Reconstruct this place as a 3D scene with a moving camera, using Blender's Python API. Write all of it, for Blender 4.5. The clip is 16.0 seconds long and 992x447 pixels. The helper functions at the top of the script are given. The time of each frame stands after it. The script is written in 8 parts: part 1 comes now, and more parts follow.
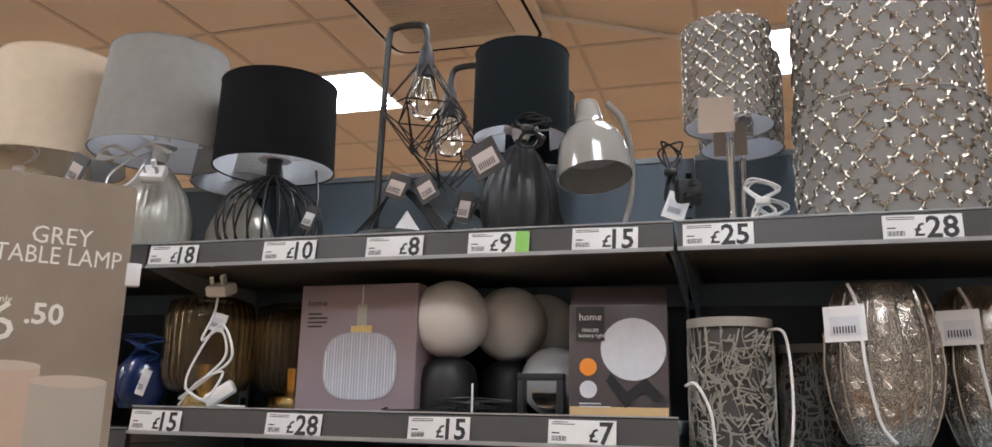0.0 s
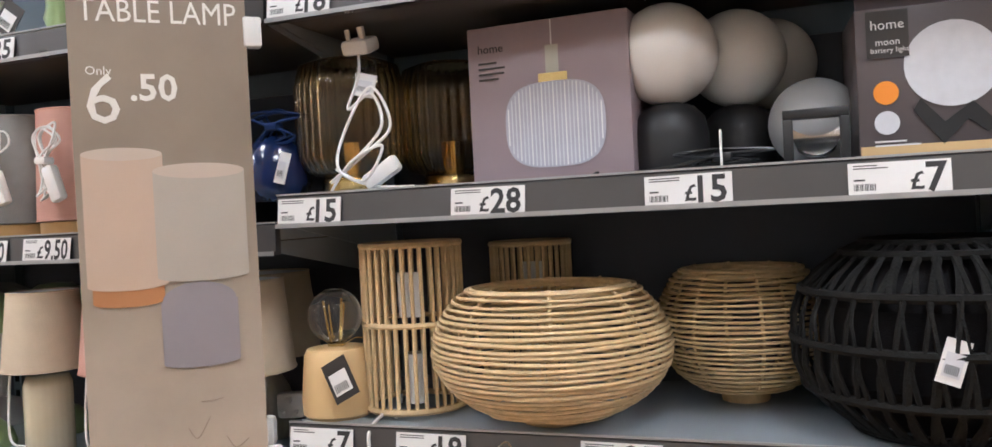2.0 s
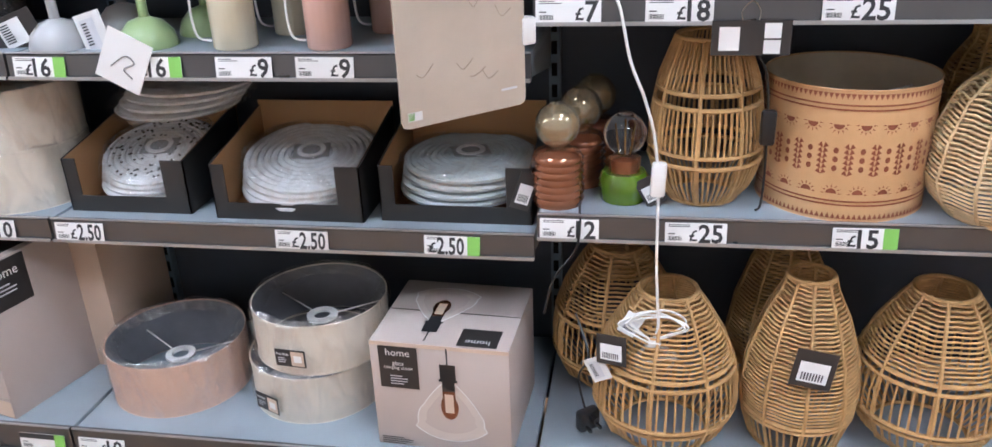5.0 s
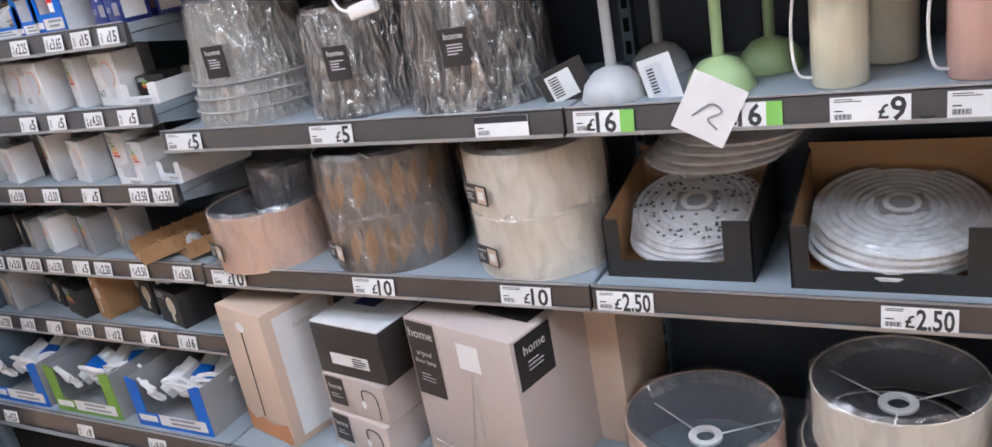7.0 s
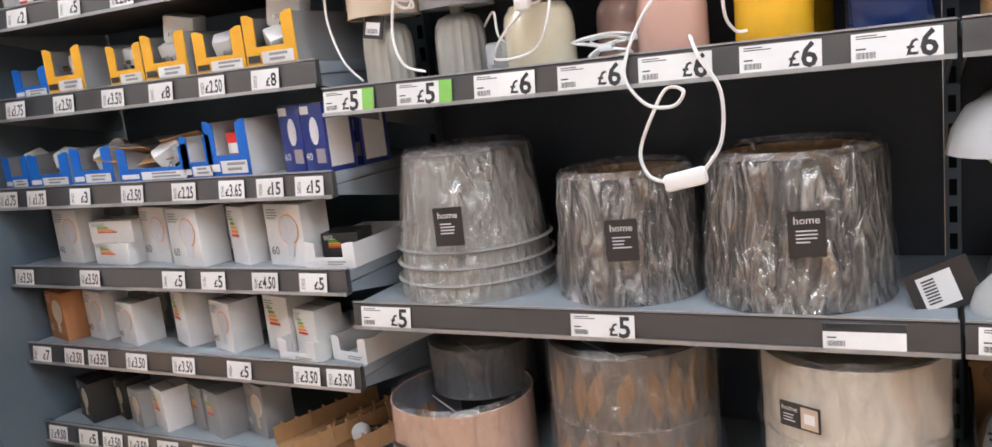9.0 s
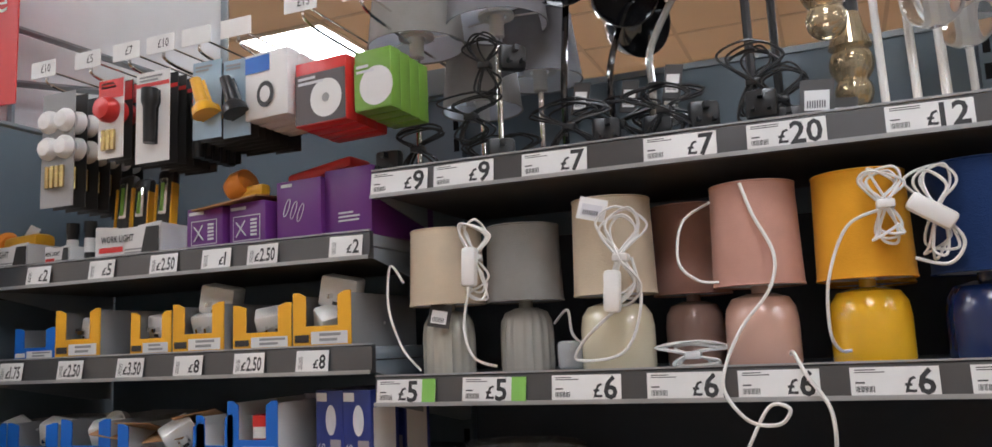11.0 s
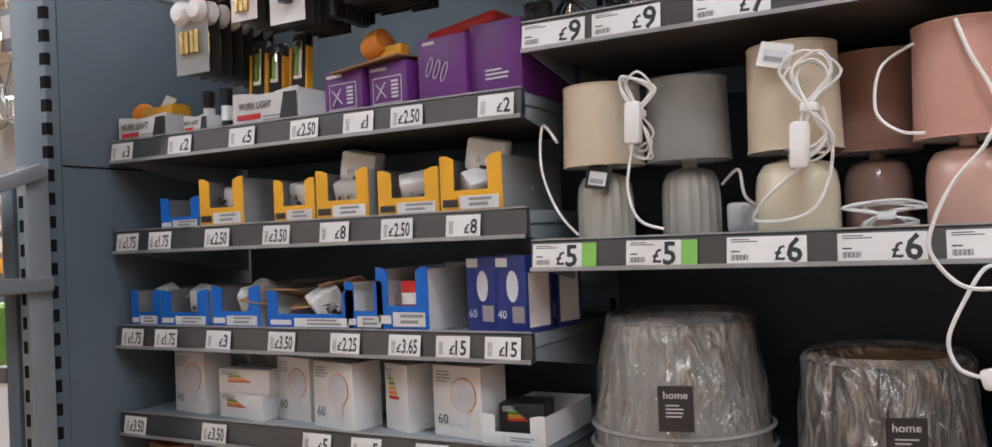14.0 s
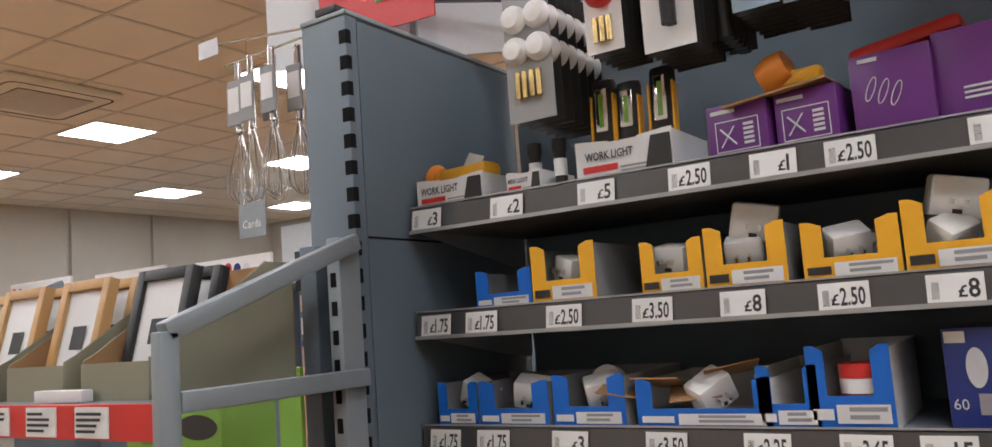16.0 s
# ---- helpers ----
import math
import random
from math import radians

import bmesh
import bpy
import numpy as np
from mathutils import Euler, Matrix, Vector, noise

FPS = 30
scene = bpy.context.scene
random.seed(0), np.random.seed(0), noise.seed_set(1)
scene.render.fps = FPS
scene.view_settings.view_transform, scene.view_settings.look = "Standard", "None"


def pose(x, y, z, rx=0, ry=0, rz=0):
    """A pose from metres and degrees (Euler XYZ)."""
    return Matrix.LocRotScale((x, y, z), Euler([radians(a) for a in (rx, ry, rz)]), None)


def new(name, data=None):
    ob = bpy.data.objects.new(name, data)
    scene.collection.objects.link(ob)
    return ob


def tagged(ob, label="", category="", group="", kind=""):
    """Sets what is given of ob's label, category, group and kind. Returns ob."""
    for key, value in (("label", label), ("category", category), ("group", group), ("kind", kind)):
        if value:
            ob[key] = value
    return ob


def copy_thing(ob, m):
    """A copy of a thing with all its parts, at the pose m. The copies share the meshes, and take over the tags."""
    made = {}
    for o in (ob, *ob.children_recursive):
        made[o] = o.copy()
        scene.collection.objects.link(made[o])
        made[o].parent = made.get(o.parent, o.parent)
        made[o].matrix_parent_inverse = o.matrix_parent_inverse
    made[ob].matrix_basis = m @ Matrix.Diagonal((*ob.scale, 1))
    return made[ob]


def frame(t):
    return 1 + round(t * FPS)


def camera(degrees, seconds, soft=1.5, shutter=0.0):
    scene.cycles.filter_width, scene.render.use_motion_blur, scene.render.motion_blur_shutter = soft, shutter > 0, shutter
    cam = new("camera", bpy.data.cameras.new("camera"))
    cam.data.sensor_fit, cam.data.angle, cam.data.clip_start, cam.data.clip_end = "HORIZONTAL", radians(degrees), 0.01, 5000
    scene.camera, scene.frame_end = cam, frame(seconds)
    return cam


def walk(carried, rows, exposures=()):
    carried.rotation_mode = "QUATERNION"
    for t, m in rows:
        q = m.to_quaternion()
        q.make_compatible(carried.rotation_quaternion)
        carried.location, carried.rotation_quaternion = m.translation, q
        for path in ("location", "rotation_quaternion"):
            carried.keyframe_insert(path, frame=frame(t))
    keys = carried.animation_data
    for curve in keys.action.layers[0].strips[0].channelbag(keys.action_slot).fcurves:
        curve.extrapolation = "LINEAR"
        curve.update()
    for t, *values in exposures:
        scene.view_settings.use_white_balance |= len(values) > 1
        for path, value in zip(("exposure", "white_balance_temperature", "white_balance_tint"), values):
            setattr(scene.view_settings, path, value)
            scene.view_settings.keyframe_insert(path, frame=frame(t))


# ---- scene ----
EXPOSURE, TINT = 0.0, 10
LIGHT_ROWS = [(0.0, -0.45, 5850), (0.5, -0.4, 5900), (1.0, -0.22, 5900), (1.5, -0.15, 5800), (2.5, 0.12, 5700), (3.0, 0.18, 5600), (5.5, 0.38, 5150), (7.5, 0.25, 5300),
              (9.0, 0.2, 5680), (10.0, -0.38, 5850), (12.5, -0.6, 5650), (13.0, -0.56, 5700), (15.0, -0.25, 5750), (16.0, -0.5, 5950)]
cam = camera(61.0, 16.0)
METRES, EYE, TILT, LEAN, TURN = 3.6, 1.44, 0.0, 0.0, 16.9
ROWS = [
    (0.0, 0.0, 0.0, 0.0, -0.28, 12.75, -1.24),
    (0.5, -0.0082, 0.0083, -0.0048, -0.44, 8.43, 0.61),
    (1.0, -0.0272, 0.0346, -0.0082, 3.29, 3.28, 1.28),
    (1.5, -0.0505, 0.0742, -0.0094, 4.9, 1.53, 3.16),
    (2.0, -0.0714, 0.1003, -0.012, 3.82, -0.69, 2.91),
    (2.5, -0.1194, 0.1142, -0.0173, -4.34, -7.81, 2.6),
    (3.0, -0.1454, 0.1113, -0.0253, -13.78, -14.28, 1.06),
    (5.5, -0.2844, 0.0602, -0.0362, -3.0, -24.09, 3.83),
    (6.0, -0.3203, 0.0754, -0.0372, 3.09, -23.63, 6.65),
    (6.5, -0.3621, 0.1135, -0.0316, 8.33, -22.68, 9.24),
    (7.0, -0.4023, 0.1371, -0.0286, 9.87, -20.5, 10.0),
    (7.5, -0.4649, 0.1453, -0.0235, 8.36, -16.81, 11.38),
    (8.0, -0.5042, 0.1487, -0.0221, 7.65, -16.56, 11.0),
    (8.5, -0.5343, 0.1741, -0.0219, 7.87, -16.04, 10.11),
    (9.0, -0.5645, 0.2051, -0.0108, 9.5, -10.43, 6.32),
    (9.5, -0.5973, 0.2192, -0.0032, 9.09, -1.51, 4.35),
    (10.0, -0.6166, 0.2233, 0.001, 6.89, 2.76, 2.73),
    (12.5, -0.6353, 0.2077, 0.0014, 4.8, 11.58, 2.2),
    (13.0, -0.639, 0.2063, -0.0019, 6.33, 5.96, 2.09),
    (13.5, -0.6448, 0.2108, -0.0049, 6.96, 2.6, 2.1),
    (14.0, -0.6624, 0.2387, -0.0076, 11.32, 0.7, 2.46),
    (14.5, -0.689, 0.277, -0.0043, 14.56, 0.74, 3.66),
    (15.0, -0.7149, 0.288, -0.0002, 15.58, 5.19, 2.35),
    (15.5, -0.7715, 0.2849, -0.0016, 15.15, 8.58, 2.18),
    (16.0, -0.8227, 0.2876, -0.0037, 16.84, 6.67, 4.09),
]
walk(cam, [(t, pose(0, 0, EYE, TILT, LEAN, TURN) @ pose(METRES * x, METRES * y, METRES * z, 90 + pitch, roll, yaw)) for t, x, y, z, yaw, pitch, roll in ROWS],
     exposures=[(t, EXPOSURE + e, k, TINT) for t, e, k in LIGHT_ROWS])

# ---- world ----
world = bpy.data.worlds.new("shop_world")
world.use_nodes = True
world.node_tree.nodes["Background"].inputs["Color"].default_value = (1.0, 0.95, 0.9, 1)
world.node_tree.nodes["Background"].inputs["Strength"].default_value = 0.05
scene.world = world

LAMP_STRENGTH = 29.0
CEILING_Z = 3.3


# ---- materials ----
def mat(name, rgb, rough=0.5, metal=0.0, var=0.08, scale=14.0, bump=0.0, bscale=180.0, coat=0.0, trans=0.0,
        alpha=1.0, stretch=(1, 1, 1), sheen=0.0, rvar=0.06, each=0.0):
    m = bpy.data.materials.new(name)
    m.use_nodes = True
    nt = m.node_tree
    n, l = nt.nodes, nt.links
    p = n["Principled BSDF"]
    p.inputs["Roughness"].default_value = rough
    p.inputs["Metallic"].default_value = metal
    p.inputs["Coat Weight"].default_value = coat
    p.inputs["Transmission Weight"].default_value = trans
    p.inputs["Alpha"].default_value = alpha
    p.inputs["Sheen Weight"].default_value = sheen
    if rough >= 0.8:
        p.inputs["Specular IOR Level"].default_value = 0.2
    tc = n.new("ShaderNodeTexCoord")
    mp = n.new("ShaderNodeMapping")
    mp.inputs["Scale"].default_value = stretch
    l.new(tc.outputs["Object"], mp.inputs["Vector"])
    big = n.new("ShaderNodeTexNoise")
    big.inputs["Scale"].default_value = scale
    big.inputs["Detail"].default_value = 6
    l.new(mp.outputs["Vector"], big.inputs["Vector"])
    ramp = n.new("ShaderNodeMapRange")
    ramp.inputs["From Min"].default_value, ramp.inputs["From Max"].default_value = 0.25, 0.75
    ramp.inputs["To Min"].default_value, ramp.inputs["To Max"].default_value = 1 - var, 1 + var
    l.new(big.outputs["Fac"], ramp.inputs["Value"])
    value = ramp.outputs["Result"]
    if each:
        info = n.new("ShaderNodeObjectInfo")
        er = n.new("ShaderNodeMapRange")
        er.inputs["To Min"].default_value, er.inputs["To Max"].default_value = 1 - each, 1 + each
        l.new(info.outputs["Random"], er.inputs["Value"])
        mul = n.new("ShaderNodeMath")
        mul.operation = "MULTIPLY"
        l.new(value, mul.inputs[0])
        l.new(er.outputs["Result"], mul.inputs[1])
        value = mul.outputs["Value"]
    hsv = n.new("ShaderNodeHueSaturation")
    hsv.inputs["Color"].default_value = (*rgb, 1)
    l.new(value, hsv.inputs["Value"])
    l.new(hsv.outputs["Color"], p.inputs["Base Color"])
    rr = n.new("ShaderNodeMapRange")
    rr.inputs["To Min"].default_value, rr.inputs["To Max"].default_value = max(0.02, rough - rvar), min(1, rough + rvar)
    l.new(big.outputs["Fac"], rr.inputs["Value"])
    l.new(rr.outputs["Result"], p.inputs["Roughness"])
    if bump:
        fine = n.new("ShaderNodeTexNoise")
        fine.inputs["Scale"].default_value = bscale
        fine.inputs["Detail"].default_value = 4
        l.new(mp.outputs["Vector"], fine.inputs["Vector"])
        b = n.new("ShaderNodeBump")
        b.inputs["Strength"].default_value = bump
        b.inputs["Distance"].default_value = 0.004
        l.new(fine.outputs["Fac"], b.inputs["Height"])
        l.new(b.outputs["Normal"], p.inputs["Normal"])
    return m


def emit(name, rgb, strength):
    m = bpy.data.materials.new(name)
    m.use_nodes = True
    p = m.node_tree.nodes["Principled BSDF"]
    p.inputs["Base Color"].default_value = (0.9, 0.9, 0.9, 1)
    p.inputs["Emission Color"].default_value = (*rgb, 1)
    p.inputs["Emission Strength"].default_value = strength
    return m


def film_mat(name, clear=0.86, crinkle=26.0, tone=(0.95, 0.95, 0.95)):
    """Crinkled cellophane: mostly clear, with glossy folds."""
    m = bpy.data.materials.new(name)
    m.use_nodes = True
    nt = m.node_tree
    n, l = nt.nodes, nt.links
    n.remove(n["Principled BSDF"])
    tc = n.new("ShaderNodeTexCoord")
    mp = n.new("ShaderNodeMapping")
    mp.inputs["Scale"].default_value = (1, 1, 0.32)
    l.new(tc.outputs["Object"], mp.inputs["Vector"])
    noi = n.new("ShaderNodeTexNoise")
    noi.inputs["Scale"].default_value, noi.inputs["Detail"].default_value = crinkle, 5
    noi.inputs["Distortion"].default_value = 1.3
    l.new(mp.outputs["Vector"], noi.inputs["Vector"])
    bump = n.new("ShaderNodeBump")
    bump.inputs["Strength"].default_value, bump.inputs["Distance"].default_value = 1.0, 0.03
    l.new(noi.outputs["Fac"], bump.inputs["Height"])
    glossy = n.new("ShaderNodeBsdfGlossy")
    glossy.inputs["Roughness"].default_value = 0.07
    glossy.inputs["Color"].default_value = (*tone, 1)
    l.new(bump.outputs["Normal"], glossy.inputs["Normal"])
    haze = n.new("ShaderNodeBsdfDiffuse")
    haze.inputs["Color"].default_value = (0.62, 0.62, 0.62, 1)
    sheet = n.new("ShaderNodeMixShader")
    sheet.inputs[0].default_value = 0.14
    l.new(glossy.outputs[0], sheet.inputs[1])
    l.new(haze.outputs[0], sheet.inputs[2])
    clear_node = n.new("ShaderNodeBsdfTransparent")
    clear_node.inputs["Color"].default_value = (0.97, 0.97, 0.97, 1)
    fr = n.new("ShaderNodeMapRange")
    fr.inputs["From Min"].default_value, fr.inputs["From Max"].default_value = 0.42, 0.64
    fr.inputs["To Min"].default_value, fr.inputs["To Max"].default_value = (1 - clear) * 0.8, (1 - clear) * 2.4
    l.new(noi.outputs["Fac"], fr.inputs["Value"])
    mix = n.new("ShaderNodeMixShader")
    l.new(fr.outputs["Result"], mix.inputs[0])
    l.new(clear_node.outputs[0], mix.inputs[1])
    l.new(sheet.outputs[0], mix.inputs[2])
    l.new(mix.outputs[0], n["Material Output"].inputs["Surface"])
    return m


def plank_mat(name):
    m = bpy.data.materials.new(name)
    m.use_nodes = True
    n, l = m.node_tree.nodes, m.node_tree.links
    p = n["Principled BSDF"]
    tc = n.new("ShaderNodeTexCoord")
    mp = n.new("ShaderNodeMapping")
    mp.inputs["Scale"].default_value = (1.2, 14, 1)
    l.new(tc.outputs["Object"], mp.inputs["Vector"])
    g = n.new("ShaderNodeTexNoise")
    g.inputs["Scale"].default_value, g.inputs["Detail"].default_value, g.inputs["Distortion"].default_value = 3.0, 8, 1.2
    l.new(mp.outputs["Vector"], g.inputs["Vector"])
    ramp = n.new("ShaderNodeValToRGB")
    ramp.color_ramp.elements[0].position, ramp.color_ramp.elements[0].color = 0.3, (0.2, 0.1, 0.04, 1)
    ramp.color_ramp.elements[1].position, ramp.color_ramp.elements[1].color = 0.72, (0.4, 0.23, 0.1, 1)
    l.new(g.outputs["Fac"], ramp.inputs["Fac"])
    info = n.new("ShaderNodeObjectInfo")
    mr = n.new("ShaderNodeMapRange")
    mr.inputs["To Min"].default_value, mr.inputs["To Max"].default_value = 0.8, 1.15
    l.new(info.outputs["Random"], mr.inputs["Value"])
    hsv = n.new("ShaderNodeHueSaturation")
    l.new(ramp.outputs["Color"], hsv.inputs["Color"])
    l.new(mr.outputs["Result"], hsv.inputs["Value"])
    l.new(hsv.outputs["Color"], p.inputs["Base Color"])
    p.inputs["Roughness"].default_value = 0.38
    return m


M_CEIL = mat("ceiling_tile_white", (0.8, 0.735, 0.645), 0.9, 0, 0.05, 2.0, 0.3, 240)
M_AIRCASE = mat("cream_air_unit_plastic", (0.74, 0.68, 0.58), 0.45, 0, 0.05, 4)
M_TBAR = mat("ceiling_grid_metal", (0.6, 0.55, 0.48), 0.5, 0, 0.04)
M_WALL = mat("wall_paint", (0.5, 0.46, 0.4), 0.85, 0, 0.06, 1.5, 0.1, 90)
M_PLANK = plank_mat("oak_plank")
M_PANEL = mat("blue_grey_panel", (0.115, 0.15, 0.18), 0.5, 0, 0.07, 5, 0.06, 300)
# Navy lower panel, with the shade between the shelves put into its colour.
M_NAVYSHADOW = mat("navy_panel_in_shadow", (0.035, 0.042, 0.058), 0.55, 0, 0.1, 6, 0.05, 300)
M_DECK = mat("shelf_grey_paint", (0.26, 0.295, 0.325), 0.4, 0, 0.07, 9, 0.05, 350, coat=0.1)
# Dark brown that paints the shade under shelves and inside openings.
M_SHADOW = mat("shadow_dark_brown", (0.09, 0.085, 0.08), 0.6, 0, 0.08, 8)
M_STRIP = mat("ticket_rail_charcoal", (0.12, 0.12, 0.125), 0.29, 0.7, 0.08, 9, 0.0, 100, coat=0.4, rvar=0.05)
M_RAIL = mat("rail_lip_grey", (0.42, 0.43, 0.44), 0.3, 0.6, 0.1, 12)
M_SLOT = mat("slot_black", (0.006, 0.006, 0.007), 0.9)
M_POST = mat("post_grey_metal", (0.25, 0.28, 0.3), 0.42, 0.2, 0.06, 8)
M_TICKET = mat("ticket_card", (0.74, 0.74, 0.73), 0.5, 0, 0.04, 30, 0, 100, each=0.05)
M_INK = mat("ticket_ink", (0.03, 0.03, 0.032), 0.6)
M_GREEN = mat("ticket_green", (0.24, 0.52, 0.1), 0.5)
M_WHITE = mat("white_plastic", (0.78, 0.77, 0.75), 0.32, 0, 0.03)
M_BLACK = mat("black_plastic", (0.012, 0.012, 0.013), 0.35, 0, 0.2)
M_SATIN = mat("black_satin", (0.014, 0.014, 0.015), 0.45, 0, 0.15, 30, 0.05, 300)
M_CHROME = mat("chrome", (0.75, 0.74, 0.72), 0.12, 1.0, 0.05)
M_BRASS = mat("brass", (0.72, 0.55, 0.25), 0.25, 1.0, 0.06)
M_CREAM = mat("cream_fabric", (0.6, 0.5, 0.37), 0.9, 0, 0.05, 40, 0.35, 500, sheen=0.05)
M_GREYFAB = mat("grey_fabric", (0.27, 0.26, 0.245), 0.9, 0, 0.06, 40, 0.35, 500, sheen=0.05)
M_MIDGREY = mat("mid_grey_fabric", (0.2, 0.2, 0.215), 0.85, 0, 0.06, 40, 0.3, 500, sheen=0.05)
M_BLACKFAB = mat("black_fabric", (0.005, 0.005, 0.006), 0.95, 0, 0.15, 50, 0.3, 500)
M_DARKFAB = mat("dark_teal_fabric", (0.006, 0.01, 0.013), 0.95, 0, 0.12, 50, 0.3, 500)
M_SHADEIN = mat("shade_lining_white", (0.72, 0.75, 0.8), 0.7, 0, 0.03)
M_PINKFAB = mat("pink_fabric", (0.55, 0.31, 0.25), 0.85, 0, 0.05, 40, 0.3, 500, sheen=0.05)
M_YELFAB = mat("yellow_fabric", (0.75, 0.36, 0.02), 0.8, 0, 0.05, 40, 0.3, 500, sheen=0.05)
M_NAVYFAB = mat("navy_fabric", (0.01, 0.03, 0.11), 0.8, 0, 0.08, 40, 0.3, 500, sheen=0.05)
M_CERCREAM = mat("cream_ceramic", (0.64, 0.58, 0.42), 0.22, 0, 0.04, 20, coat=0.4)
M_CERGREY = mat("grey_ribbed_ceramic", (0.36, 0.34, 0.3), 0.4, 0, 0.05, 20)
M_CERSTONE = mat("pearl_grey_ceramic", (0.42, 0.4, 0.34), 0.3, 0.15, 0.08, 20, coat=0.3)
M_CERPINK = mat("pink_ceramic", (0.58, 0.36, 0.29), 0.25, 0, 0.04, 20, coat=0.4)
M_CERYEL = mat("yellow_ceramic", (0.78, 0.43, 0.01), 0.18, 0, 0.04, 20, coat=0.5)
M_CERNAVY = mat("navy_ceramic", (0.008, 0.022, 0.09), 0.2, 0, 0.06, 20, coat=0.5)
M_RATTAN = mat("natural_rattan", (0.66, 0.49, 0.27), 0.55, 0, 0.18, 60, 0.2, 300, each=0.06)
M_RATTAN2 = mat("honey_rattan", (0.46, 0.28, 0.11), 0.6, 0, 0.2, 60, 0.25, 300, each=0.06)
M_BLACKROPE = mat("black_paper_rope", (0.011, 0.011, 0.0105), 0.85, 0, 0.3, 60, 0.4, 300)
M_WOOD = mat("pale_turned_wood", (0.62, 0.42, 0.2), 0.55, 0, 0.12, 5, 0.1, 80, stretch=(1, 1, 0.2))
M_WOODSH = mat("wood_veneer_shade", (0.6, 0.36, 0.17), 0.45, 0, 0.1, 10, 0.05, 80, coat=0.5, stretch=(1, 1, 0.1))
M_PRINT = mat("brown_print", (0.28, 0.09, 0.045), 0.5, 0, 0.1, 20)
M_OPAL = mat("opal_glass", (0.86, 0.83, 0.79), 0.3, 0, 0.03, 8, coat=0.2)
M_GREYGLOSS = mat("grey_gloss_enamel", (0.3, 0.29, 0.27), 0.15, 0, 0.04, 10, coat=0.6)
M_BLACKGLOSS = mat("black_gloss_enamel", (0.008, 0.008, 0.009), 0.1, 0, 0.1, 10, coat=0.7)
M_COPPER = mat("copper_lustre_glass", (0.3, 0.12, 0.06), 0.15, 0.6, 0.15, 20, coat=0.5)
M_GREENGL = mat("green_amber_glass", (0.1, 0.17, 0.012), 0.1, 0, 0.2, 12, coat=0.5)
M_AMBER = mat("amber_glass", (0.93, 0.76, 0.47), 0.03, 0, 0.05, 10, trans=1.0)
M_GLASS = mat("clear_glass", (0.96, 0.97, 0.97), 0.02, 0, 0.0, 10, trans=1.0, rvar=0.0)
M_SMOKE = mat("smoked_mirror_glass", (0.6, 0.5, 0.33), 0.06, 0.35, 0.2, 10, trans=0.55)
M_FILM = film_mat("crinkled_cellophane")
M_FILMD = film_mat("crinkled_cellophane_heavy", 0.76, 38)
M_CARD = mat("brown_cardboard", (0.36, 0.21, 0.1), 0.8, 0, 0.08, 12, 0.1, 120)
M_TRAYBLK = mat("black_printed_card", (0.022, 0.021, 0.02), 0.55, 0, 0.15, 10)
M_TAUPE = mat("taupe_box_card", (0.47, 0.4, 0.36), 0.5, 0, 0.04, 5)
M_GLASSPRINT = mat("printed_glass_tone", (0.53, 0.46, 0.41), 0.45, 0, 0.08, 20)
M_BEIGE = mat("beige_box_card", (0.56, 0.43, 0.33), 0.5, 0, 0.05, 5)
M_MAUVE = mat("mauve_box_card", (0.3, 0.23, 0.25), 0.42, 0, 0.06, 5, coat=0.2)
M_GLASSLILAC = mat("printed_lilac_glass", (0.43, 0.42, 0.48), 0.42, 0, 0.1, 25)
M_MAUVED = mat("dark_mauve_card", (0.085, 0.068, 0.07), 0.42, 0, 0.08, 5, coat=0.2)
M_LABEL = mat("charcoal_label", (0.03, 0.026, 0.024), 0.45, 0, 0.08)
M_PALE = mat("pale_print", (0.6, 0.6, 0.63), 0.5, 0, 0.06, 60)
M_WHITECARD = mat("white_card", (0.72, 0.71, 0.7), 0.5, 0, 0.04, 8, each=0.05)
M_GREYCARD = mat("grey_card", (0.3, 0.3, 0.3), 0.6, 0, 0.06, 8)
M_BLUE = mat("blue_printed_card", (0.01, 0.13, 0.55), 0.4, 0, 0.05, 8)
M_YELLOW = mat("yellow_printed_card", (0.78, 0.4, 0.015), 0.4, 0, 0.05, 8)
M_ORANGE = mat("orange_print", (0.8, 0.27, 0.03), 0.4, 0, 0.05, 8)
M_PURPLE = mat("purple_card", (0.13, 0.025, 0.19), 0.4, 0, 0.07, 8)
M_RED = mat("red_print", (0.6, 0.03, 0.025), 0.4, 0, 0.06, 8)
M_LIME = mat("lime_card", (0.17, 0.33, 0.04), 0.45, 0, 0.06, 8)
M_NAVYBOX = mat("navy_bulb_box", (0.02, 0.035, 0.2), 0.35, 0, 0.15, 12)
M_PACKBLUE = mat("pale_blue_pack_card", (0.3, 0.42, 0.52), 0.45, 0, 0.08, 20)
M_OLIVE = mat("olive_card", (0.25, 0.24, 0.17), 0.6, 0, 0.05, 6)
M_OAK = mat("light_oak_frame", (0.5, 0.29, 0.11), 0.5, 0, 0.12, 20, stretch=(1, 1, 0.2))
M_SAGE = mat("sage_green_enamel", (0.32, 0.42, 0.2), 0.3, 0, 0.05, 10)
M_CONE = mat("pale_grey_enamel", (0.42, 0.42, 0.42), 0.35, 0, 0.05, 10)
M_MESHGREY = mat("warm_grey_metal_lattice", (0.34, 0.32, 0.28), 0.5, 0.1, 0.06, 20)
M_HAMMER = mat("hammered_silver", (0.62, 0.58, 0.53), 0.22, 0.95, 0.3, 50, 1.0, 130)
